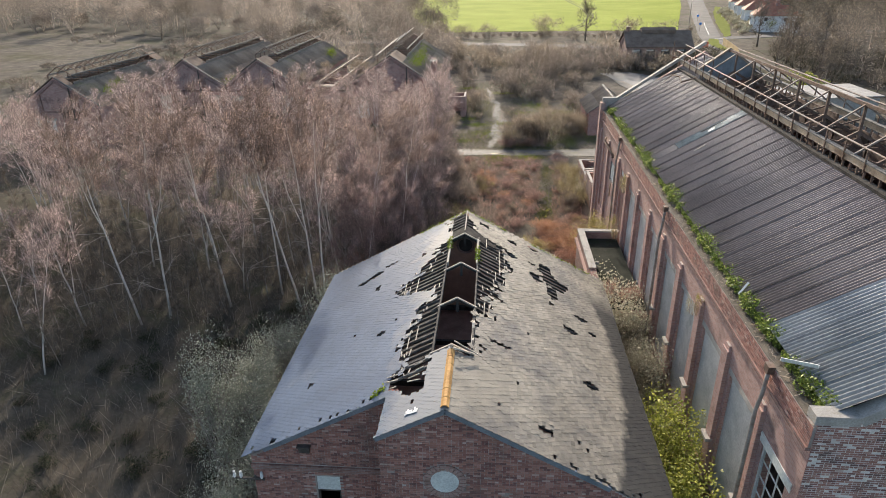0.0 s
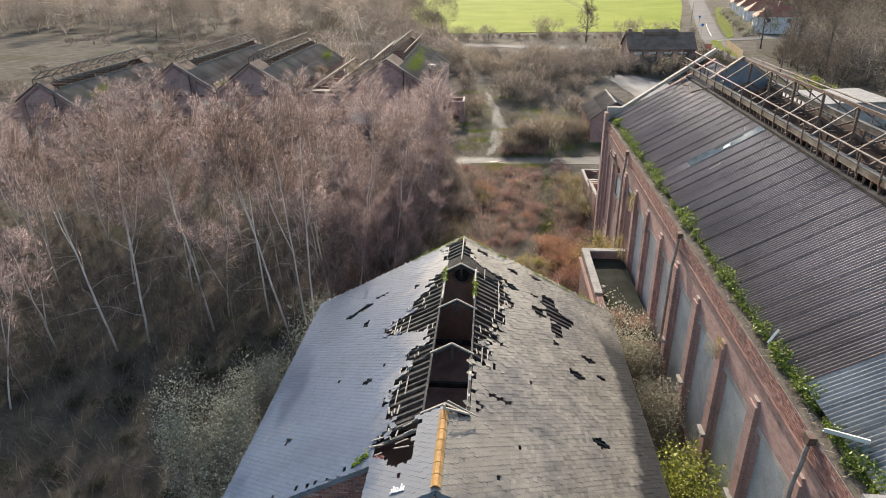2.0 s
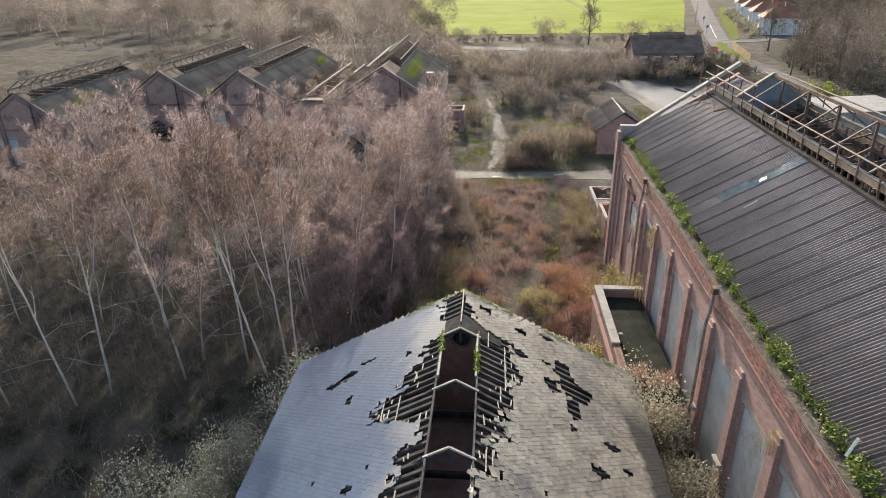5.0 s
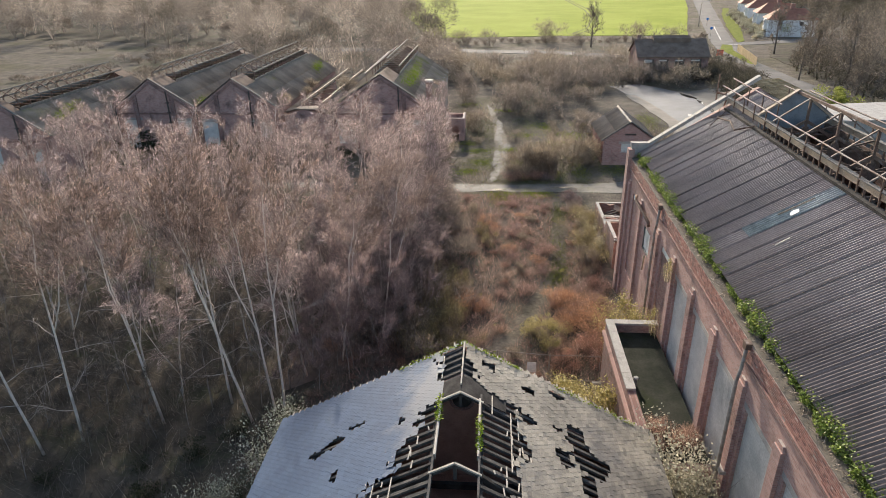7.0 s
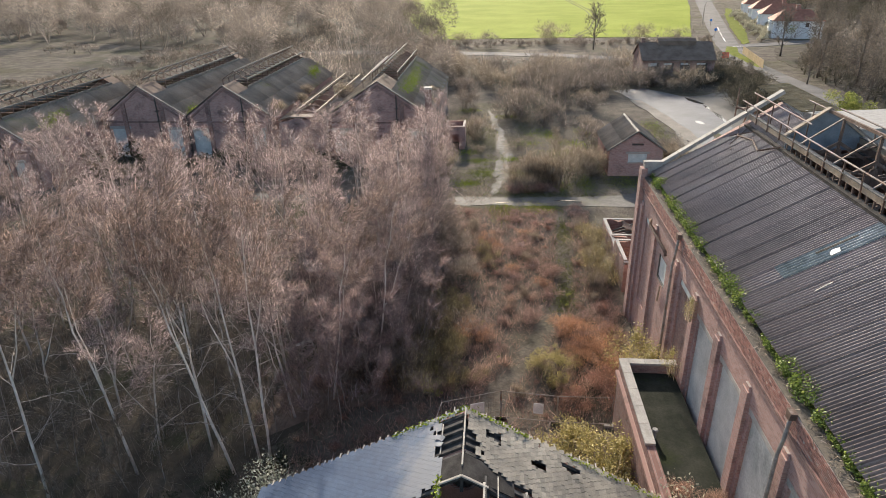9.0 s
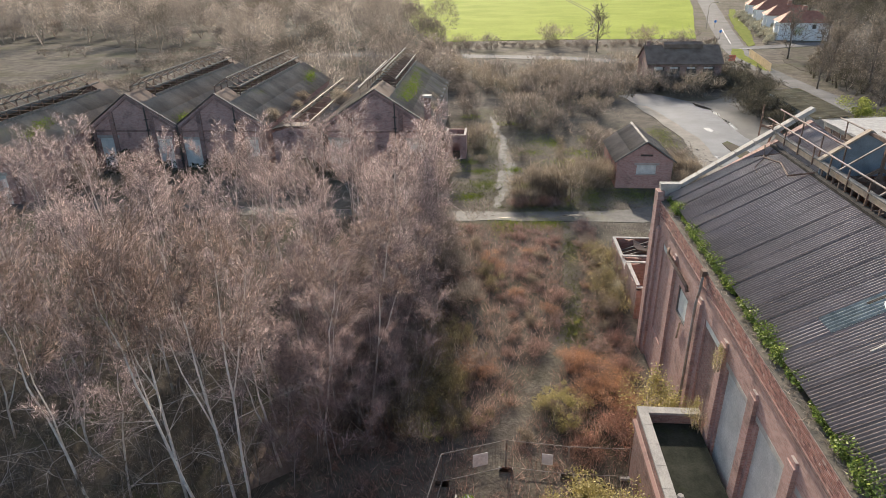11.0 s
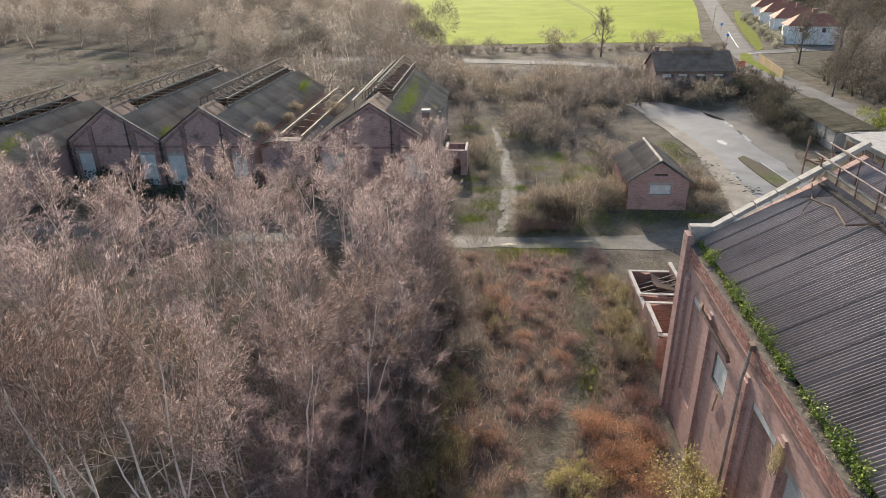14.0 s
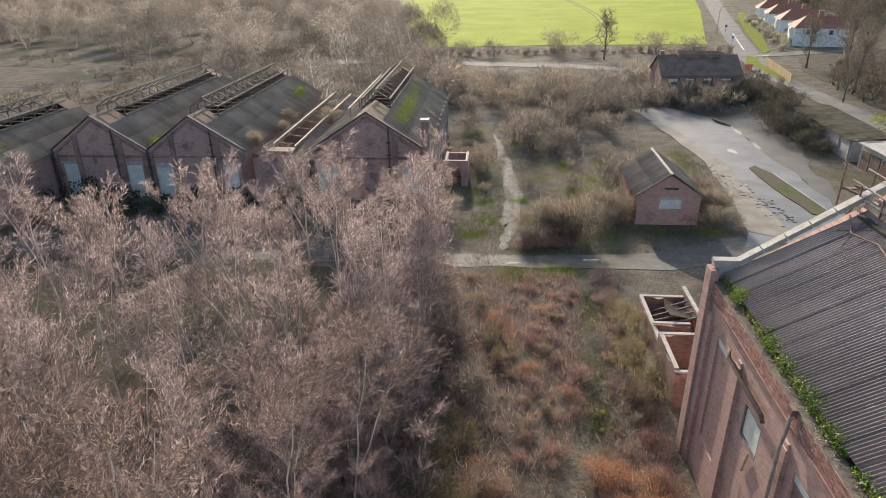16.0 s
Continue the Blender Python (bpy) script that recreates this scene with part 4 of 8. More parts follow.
    part("broken_frame", Shape().beam((RX, 18.8, 10.2), (RX, 18.8, 10.45), 0.06).beam((RX + 0.05, 18.8, 10.3), (RX + 0.8, 19.1, 9.85), 0.06).beam((RX + 0.1, 18.85, 10.55), (RX + 0.95, 19.0, 9.9), 0.04).beam((RX + 0.8, 18.6, 9.7), (RX + 0.8, 19.6, 9.75), 0.08), M["timber_pale"], HOUSE, "broken pale timber end frame")


house_timbers()


# ---- the long hall ----
HX, HZ, HS = 9.5, 10.95, 0.577         # eave place and height, slope
HR = 17.15                             # ridge place
HY0, HY1 = 14.72, 56.9


def hall_z(x):
    return HZ + HS * ((x - HX) if x < HR else (2 * HR - x - HX))


def hall():
    h = thing("derelict_hall", "long derelict red brick hall with corrugated roof", "industrial hall")
    panels = [(18.35 + 3.58 * k, 20.8 + 3.58 * k) for k in range(7)]
    win = (48.6, 50.4, 6.35, 7.95)
    holes = [(a, b, 2.6, 8.15) for a, b in panels] + [(43.4, 45.75, 2.6, 8.6), win, (52.6, 54.6, 2.6, 8.6), (15.45, 17.3, 3.0, 7.9)]
    w = part("west_wall", Shape().gable(HY0 + 0.4, HY1 - 0.45, -0.3, [(HY0, 9.86), (HY1, 9.86)], "x", 9.2, 9.65, holes), M["brick_pink"], h)
    part("parapet", Shape().box(9.12, 9.6, HY0 + 0.02, HY1 - 0.45, 9.98, 10.72), M["mortar"], h)
    part("parapet_dirt", Shape().box(9.13, 9.6, HY0 + 0.5, HY1 - 0.5, 10.72, 10.745), M["silt"], h, "dark moss and silt on the parapet")
    part("ledge", Shape().box(9.06, 9.6, HY0 + 0.04, HY1 - 0.3, 9.86, 9.98), M["brick_dark"], h, "worn projecting ledge")
    for k, (a, b) in enumerate(panels):
        part("blocked_window", Shape().box(9.32, 9.5, a - 0.02, b + 0.02, 2.55, 8.17), M["render"], w, "tall window opening blocked with grey render")
        part("lintel", Shape().box(9.19, 9.4, a - 0.15, b + 0.15, 8.15, 8.4), M["concrete"], w)
    part("blocked_window", Shape().box(9.3, 9.5, 43.38, 45.77, 2.55, 8.2), M["brick_dark"], w)
    part("window_head", Shape().box(9.26, 9.42, 43.4, 45.75, 8.2, 8.6), M["board"], w, "strip of pale boarding under the lintel")
    part("blocked_window", Shape().box(9.3, 9.5, 52.58, 54.62, 2.55, 8.2), M["brick_pink"], w)
    part("window_head", Shape().box(9.26, 9.42, 52.6, 54.6, 8.2, 8.6), M["board"], w, "strip of pale boarding under the lintel")
    part("boarded_window", Shape().box(9.28, 9.36, win[0] + 0.1, win[1] - 0.1, win[2] + 0.1, win[3] - 0.08), M["board"], w, "white boarded window")
    part("window_frame", Shape().box(9.22, 9.34, win[0], win[0] + 0.09, win[2], win[3]).box(9.22, 9.34, win[1] - 0.09, win[1], win[2], win[3]).box(9.2, 9.34, win[0], win[1], win[2], win[2] + 0.09).box(9.22, 9.34, win[0], win[1], win[3] - 0.07, win[3]), M["timber"], w)
    part("loose_board", Shape().beam((9.1, 49.0, 6.4), (9.12, 49.3, 5.2), 0.1, 0.03), M["timber_tan"], w, "dangling broken board")
    # barred window beside the near gable
    bars = Shape().box(9.25, 9.33, 15.45, 15.53, 3.0, 7.9).box(9.25, 9.33, 17.2, 17.3, 3.0, 7.9).box(9.25, 9.33, 15.45, 17.3, 7.75, 7.9)
    for k in range(1, 3):
        bars.box(9.27, 9.31, 15.47 + 0.6 * k, 15.51 + 0.6 * k, 3.0, 7.8)
    for k in range(7):
        bars.box(9.27, 9.31, 15.46, 17.25, 3.3 + 0.66 * k, 3.34 + 0.66 * k)
    part("window_grille", bars, M["board"], w, "iron glazing bars without glass")
    part("lintel", Shape().box(9.17, 9.4, 15.1, 17.5, 7.9, 8.25), M["board"], w, "pale blue-grey lintel")
    # piers between the openings
    ys = [17.83] + [21.35 + 3.58 * k for k in range(7)] + [46.6, 51.6, 55.8]
    for y in ys:
        wide = 0.58
        p = part("pier", Shape().box(9.04, 9.2, y - wide / 2, y + wide / 2, -0.3, 9.0).prism([(y - wide / 2, 9.0), (y + wide / 2, 9.0), (y + wide / 2 - 0.1, 9.2), (y - wide / 2 + 0.1, 9.2)], "x", 9.1, 9.2), M["brick_pink"], h)
        if y < 34:
            part("pier_block", Shape().box(8.86, 9.12, y - wide / 2 - 0.04, y + wide / 2 + 0.04, 4.66, 4.8), M["stone"], p, "projecting concrete block")
    for y in (17.95, 32.4, 46.8):
        p = part("downpipe", Shape().tube([(8.88, y - 0.3, 0), (8.88, y - 0.3, 9.0), (8.96, y - 0.3, 9.6), (9.02, y - 0.3, 10.75)], [0.07] * 4, 8), M["steel"], h, "weathered cast-iron downpipe", True)
        part("hopper", Shape().prism([(y - 0.42, 10.5), (y - 0.18, 10.5), (y - 0.12, 10.8), (y - 0.48, 10.8)], "x", 8.9, 9.12), M["rust"], p)
    part("wall_pipe", Shape().tube([(9.0, 52.6, 9.15), (8.9, 52.2, 8.95), (8.9, 48.3, 8.95), (8.9, 48.1, 8.75)], [0.1] * 4, 8), M["rust"], h, "rusty pipe bracketed under the ledge", True)
    # gables and stone copings
    line = [(9.2, 10.9), (10.15, 10.95), (HR, hall_z(HR) + 0.25), (2 * HR - 10.15, 10.95), (25.1, 10.9)]
    for y0, y1 in ((HY0, HY0 + 0.4), (HY1 - 0.45, HY1)):
        part("gable_wall", Shape().gable(9.2, 25.1, -0.3, line, "y", y0, y1), M["brick_pink"], h)
        c = 0.0 if y0 < 20 else 0.62
        pts = [(9.08, 11.0 + c), (10.3, 11.0 + c), (HR, hall_z(HR) + 0.42 + c * 0.9)]
        for (xa, za), (xb, zb) in zip(pts, pts[1:]):
            n = max(1, round((xb - xa) / 1.0))
            for i in range(n):
                p, q = i / n, (i + 1) / n - 0.006
                wide, high = (0.5, 0.3) if y0 < 20 else (0.46, 0.22)
                a = (xa + (xb - xa) * p, (y0 + y1) / 2, za + (zb - za) * p)
                b = (xa + (xb - xa) * q, (y0 + y1) / 2, za + (zb - za) * q)
                part("coping_stone", Shape().beam(a, b, wide, high), M["stone"], h)
        part("kneeler", Shape().box(9.12, 10.3, y0, y1, 10.88, 10.92 + c), M["stone"], h)
    part("far_corner_pier", Shape().box(8.9, 9.3, HY1 - 0.75, HY1 + 0.04, -0.3, 11.3), M["brick_pink"], h)
    part("east_wall", Shape().box(24.65, 25.1, HY0 + 0.45, HY1 - 0.45, -0.3, 10.8), M["brick_dark"], h)
    part("floor", Shape().box(9.65, 24.65, HY0 + 0.45, HY1 - 0.45, -0.3, 0.03), M["dark"], h)
    part("gutter", Shape().box(9.55, 9.62, HY0 + 0.45, HY1 - 0.45, 10.55, 10.75).box(9.35, 10.0, HY0 + 0.45, HY1 - 0.45, 10.5, 10.62), M["silt"], h)
    return h


HALL = hall()
HALL.matrix_basis = pose(9.1, 14.6, 0, 0, 0, -0.62) @ pose(-9.1, -14.6, 0)      # the hall stands a little askew to the house


def hall_roof():
    light_col = round((40.35 - 15.35) / 1.08)
    near_cols = 4
    sheet_roof(HALL, 15.1, hall_z(15.1), 9.66, hall_z(9.66), 15.35, 56.4, 1.08, 1, 7, M["sheet"], lambda j, i: i < near_cols or i == light_col - 1)
    sheet_roof(HALL, 15.1, hall_z(15.1), 9.66, hall_z(9.66), 15.0, 15.35 + near_cols * 1.08, 1.1675, 1, 7, M["sheet_new"])
    # rooflight strip with one broken pane
    a = 15.35 + (light_col - 1) * 1.08
    part("rooflight", corrugated(1.05, 4.4, 6, 0.04).mesh("rooflight", True), M["glassy"], HALL, "strip of dirty translucent roof sheet").matrix_basis = pose(15.05, a + 1.08, hall_z(15.05) + 0.03, 0, 0, 180) @ pose(0, 0, 0, 0, math.degrees(math.atan(HS)), 0)
    part("roof_sheet", corrugated(1.1, 1.75, 6, 0.044).mesh("roof_sheet", True), M["sheet"], HALL).matrix_basis = pose(11.25, a + 1.09, hall_z(11.25) + 0.01, 0, 0, 180) @ pose(0, 0, 0, 0, math.degrees(math.atan(HS)), 0)
    # solid dark strip laid on the sheet for the shade of an open slot
    part("rooflight_gap", Shape().box(0, 1.7, 0, 0.12, 0, 0.012), M["timber_dark"], HALL, "dark strip for the shade in the slot where a strip has slipped").matrix_basis = pose(12.6, a + 0.72, hall_z(12.6) + 0.1, 0, -30, 0)
    part("broken_pane", Shape().prism([(0, 0), (0.4, 0.02), (0.5, 0.3), (0.2, 0.36), (0.05, 0.2)], "z", 0, 0.01), M["white"], HALL, "white broken pane").matrix_basis = pose(12.9, a + 0.2, hall_z(12.9) + 0.1, 0, -30, 0)
    part("loose_strip", Shape().box(0, 0.7, 0, 0.06, 0, 0.03), M["timber_pale"], HALL, "loose pale timber strip").matrix_basis = pose(11.7, a - 1.6, hall_z(11.7) + 0.08, 0, -30, 8)
    # the roof goes on to the ridge beyond the open lantern, and down the other side
    sheet_roof(HALL, HR, hall_z(HR), 15.1, hall_z(15.1), 50.9, 56.4, 1.08, 1, 6, M["sheet"])
    sheet_roof(HALL, HR, hall_z(HR), 19.2, hall_z(19.2), 50.9, 56.4, 1.08, 1, 6, M["sheet"])
    sheet_roof(HALL, 19.2, hall_z(19.2), 24.7, hall_z(24.7), 15.35, 56.4, 1.08, 2, 6, M["sheet"])


hall_roof()


def hall_lantern():
    """The stripped lantern along the ridge: curb boards, posts, rails, bare rafters and trusses below."""
    r = random.Random(11)
    for sx in (-1, 1):
        x = HR + sx * 1.95
        zc = hall_z(HR - 1.95)
        y = HY0 + 0.5
        while y < 56.3:
            n = min(3.58, 56.3 - y)
            part("fascia_board", Shape().box(x - 0.05, x + 0.05, y, y + n - 0.02, zc + 0.42, zc + 0.72), M["timber_tan"], HALL, "sunlit flaking fascia board")
            part("curb_plate", Shape().box(x - 0.12, x + 0.12, y, y + n - 0.02, zc + 0.72, zc + 0.78), M["timber"], HALL)
            part("sill_plate", Shape().box(x - 0.25, x + 0.1, y, y + n - 0.02, zc - 0.06, zc + 0.07), M["timber_dark"], HALL)
            y += 3.58
        y = HY0 + 0.8
        k = 0
        while y < 50.8:
            part("stub_post", Shape().box(x - 0.04, x + 0.04, y - 0.035, y + 0.035, zc, zc + 0.45), M["rust"], HALL)
            y += 0.6
        k = 0
        y = HY0 + 0.8
        while y < 57:
            lean = r.uniform(-0.04, 0.04)
            part("rail_post", Shape().beam((x + sx * 0.1, y, zc + 0.35), (x + sx * 0.1 + lean, y, zc + 1.32), 0.06), M["rust"], HALL)
            y += 1.79
        part("rail", Shape().tube([(x + sx * 0.1, HY0 + 0.3, zc + 1.3), (x + sx * 0.1, 57.6, zc + 1.32)], [0.045, 0.045]), M["rail_steel"], HALL, "long rusty handrail")
    # second rail beside the walkway at the far end
    part("rail", Shape().tube([(15.9, 49.6, 15.9), (15.9, 58.0, 15.95)], [0.045, 0.045]), M["rail_steel"], HALL)
    for y in (50, 52.4, 54.8, 57.4):
        part("rail_post", Shape().beam((15.9, y, 14.7), (15.9, y, 15.92), 0.06), M["rust"], HALL)
    part("walkway_bracket", Shape().beam((15.2, 57.0, 15.0), (15.0, 58.3, 15.0), 0.1).beam((15.9, 57.0, 15.1), (15.7, 58.3, 15.0), 0.1).beam((15.0, 58.3, 14.0), (15.0, 58.3, 16.2), 0.07).beam((15.0, 58.3, 14.9), (15.8, 58.2, 14.9), 0.3, 0.06).beam((15.4, 57.2, 14.9), (15.3, 58.2, 12.8), 0.07), M["rust"], HALL, "rusty bracket and platform over the far gable")
    part("tangled_cable", Shape().tube([(14.8, 56.6, 14.15), (14.2, 55.0, 13.9), (14.5, 53.4, 14.05), (14.2, 51.6, 13.9), (15.0, 50.6, 14.4)], [0.05] * 5, 5).tube([(14.9, 55.6, 14.2), (13.6, 54.4, 13.5), (13.4, 53.6, 13.4)], [0.03] * 3, 4).tube([(14.9, 54.4, 14.3), (14.0, 55.8, 13.7)], [0.03] * 2, 4), M["rust"], HALL, "tangle of fallen rods")
    ridge = (HR, hall_z(HR) + 1.05)
    part("ridge_beam", Shape().beam((HR, HY0 + 0.3, ridge[1]), (HR, 50.6, ridge[1]), 0.12, 0.16), M["rust"], HALL)
    part("ridge_pipe", Shape().tube([(HR + 0.55, HY0 + 0.3, ridge[1] + 0.05), (HR + 0.55, 50.6, ridge[1] + 0.1)], [0.045, 0.045]), M["rail_steel"], HALL)
    y = HY0 + 2.0
    zc = hall_z(HR - 1.95)
    while y < 50.6:
        part("bare_rafter", Shape().beam((HR - 1.95, y, zc + 0.76), (HR, y, ridge[1]), 0.09, 0.07), M["rail_steel"], HALL)
        part("bare_rafter", Shape().beam((HR + 1.95, y, zc + 0.76), (HR, y, ridge[1]), 0.09, 0.07), M["rail_steel"], HALL)
        t = Shape().beam((9.7, y, 10.6), (HR, y, hall_z(HR) - 0.25), 0.1, 0.16).beam((24.6, y, 10.6), (HR, y, hall_z(HR) - 0.25), 0.1, 0.16)
        t.beam((9.7, y, 10.6), (24.6, y, 10.6), 0.08, 0.12).beam((HR, y, 10.6), (HR, y, ridge[1]), 0.12, 0.12)
        t.beam((HR - 1.95, y, zc + 0.7), (HR, y, zc + 0.1), 0.08).beam((HR + 1.95, y, zc + 0.7), (HR, y, zc + 0.1), 0.08)
        t.beam((HR - 1.95, y, zc + 0.1), (HR + 1.95, y, zc + 0.1), 0.08).beam((13.2, y, 12.9), (HR, y, 10.6), 0.08).beam((21.1, y, 12.9), (HR, y, 10.6), 0.08)
        part("roof_truss", t, M["rust"], HALL)
        part("gusset_plate", Shape().prism([(HR - 0.45, zc - 0.35), (HR + 0.45, zc - 0.35), (HR + 0.15, zc + 0.55), (HR - 0.15, zc + 0.55)], "y", y - 0.03, y + 0.03), M["rust"], HALL)
        y += 3.58
    # closed end of the lantern
    part("lantern_end", Shape().gable(HR - 1.95, HR + 1.95, zc, [(HR - 1.95, zc + 0.8), (HR, ridge[1] + 0.1), (HR + 1.95, zc + 0.8)], "y", 50.6, 50.7), M["lead"], HALL, "blue-grey boarded end of the lantern")
    for sx in (-1, 1):
        part("end_coping", Shape().beam((HR + sx * 2.05, 50.65, zc + 0.8), (HR, 50.65, ridge[1] + 0.14), 0.3, 0.1), M["timber_tan"], HALL)
    # inner lining seen through the open frame
    for k in range(10):
        y = HY0 + 0.8 + k * 3.58
        part("hanging_panel", Shape().box(HR + 1.82, HR + 1.88, y, y + 3.4, zc - 1.1, zc + 0.42 - 0.1 * (k % 3)), M["rust"], HALL, "stained brown lining panel")


hall_lantern()
solo("fallen_board", Shape().beam((9.25, 17.55, 11.08), (9.96, 16.75, 11.4), 0.2, 0.03).beam((9.2, 17.46, 11.14), (9.91, 16.66, 11.46), 0.03, 0.12), M["board"], "pale fallen board lying on the corrugated roof", "board", "fallen boards").matrix_basis = HALL.matrix_basis
solo("fallen_board", Shape().beam((9.4, 22.0, 11.02), (9.85, 22.4, 11.32), 0.08, 0.03), M["board"], "narrow pale stick lying in the gutter ivy", "board", "fallen boards").matrix_basis = HALL.matrix_basis


# ---- the flat-roofed annex ----
def annex():
    a = thing("annex", "small flat-roofed red brick annex with concrete coping", "annex")
    part("wall", Shape().box(6.5, 6.9, 33.0, 44.2, -0.3, 4.3), M["brick_dark"], a)
    part("wall", Shape().box(6.9, 9.42, 43.8, 44.2, -0.3, 4.3), M["brick_pil"], a)
    part("wall", Shape().box(6.9, 9.32, 33.0, 33.4, -0.3, 3.7), M["brick_pil"], a)
    part("flat_roof", Shape().box(6.9, 9.3, 33.4, 43.8, 3.55, 3.8), M["bitumen"], a, "dark mossy felt roof")
    y = 44.25
    for k in range(5):
        part("coping_slab", Shape().box(6.46, 6.93, y - 1.32, y - 0.01, 4.3, 4.42), M["concrete"], a)
        y -= 1.33
    for k in range(3):
        part("coping_slab", Shape().box(6.94 + k * 0.83, 7.76 + k * 0.83, 43.78, 44.24, 4.3, 4.42), M["concrete"], a)
    part("ledge", Shape().box(6.3, 6.5, 33.0, 44.1, 3.55, 3.75), M["brick_pil"], a)
    part("vent_pipe", Shape().tube([(7.15, 38.7, 3.78), (7.15, 38.7, 4.25)], [0.09, 0.09], 8).tube([(7.15, 38.7, 4.25), (7.15, 38.7, 4.33)], [0.16, 0.12], 8), M["concrete"], a, "small pale vent pipe")
    part("gutter", Shape().beam((6.99, 33.5, 3.86), (7.0, 38.6, 3.86), 0.14, 0.1), M["iron"], a)


annex()


# ---- the temporary fence ----
def fence_panel(x0, y0, x1, y1, board=None):
    f = thing("site_fence", "galvanised mesh site fence panel on feet", "fence panel", "site fence panels")
    for x, y in ((x0, y0), (x1, y1)):
        part("post", Shape().tube([(x, y, 0.05), (x, y, 2.0)], [0.022, 0.022]), M["steel"], f)
        part("foot", Shape().box(x - 0.35, x + 0.35, y - 0.11, y + 0.11, -0.1, 0.12), M["concrete"], f)
    part("top_rail", Shape().tube([(x0, y0, 2.0), (x1, y1, 2.0)], [0.022, 0.022]), M["steel"], f)
    part("bottom_rail", Shape().tube([(x0, y0, 0.2), (x1, y1, 0.2)], [0.022, 0.022]), M["steel"], f)
    wires = Shape()
    n = 24
    for k in range(1, n):
        t = k / n
        wires.beam((x0 + (x1 - x0) * t, y0 + (y1 - y0) * t, 0.2), (x0 + (x1 - x0) * t, y0 + (y1 - y0) * t, 2.0), 0.006)
    for z in (0.6, 1.0, 1.4, 1.7):
        wires.beam((x0, y0, z), (x1, y1, z), 0.006)
    part("mesh", wires, M["rust"], f)
    if board:
        a, b, z0, z1 = board
        s = Shape()
        pa, pb = [(x0 + (x1 - x0) * t, y0 + (y1 - y0) * t) for t in (a, b)]
        s.add([(pa[0], pa[1] - 0.03, z0), (pb[0], pb[1] - 0.03, z0), (pb[0], pb[1] - 0.03, z1), (pa[0], pa[1] - 0.03, z1), (pa[0], pa[1] - 0.05, z0), (pb[0], pb[1] - 0.05, z0), (pb[0], pb[1] - 0.05, z1), (pa[0], pa[1] - 0.05, z1)],
              [(0, 1, 2, 3), (4, 5, 6, 7), (0, 1, 5, 4), (2, 3, 7, 6), (0, 3, 7, 4), (1, 2, 6, 5)])
        part("sign_board", s, M["white"], f, "blank weathered white notice board")


fence_panel(-3.1, 43.0, 0.15, 44.2, (0.48, 0.72, 0.7, 1.5))
fence_panel(0.2, 44.2, 3.3, 43.9, (0.58, 0.76, 0.7, 1.4))
fence_panel(3.35, 43.9, 6.35, 43.9)
fence_panel(-3.1, 43.0, -3.6, 39.6)


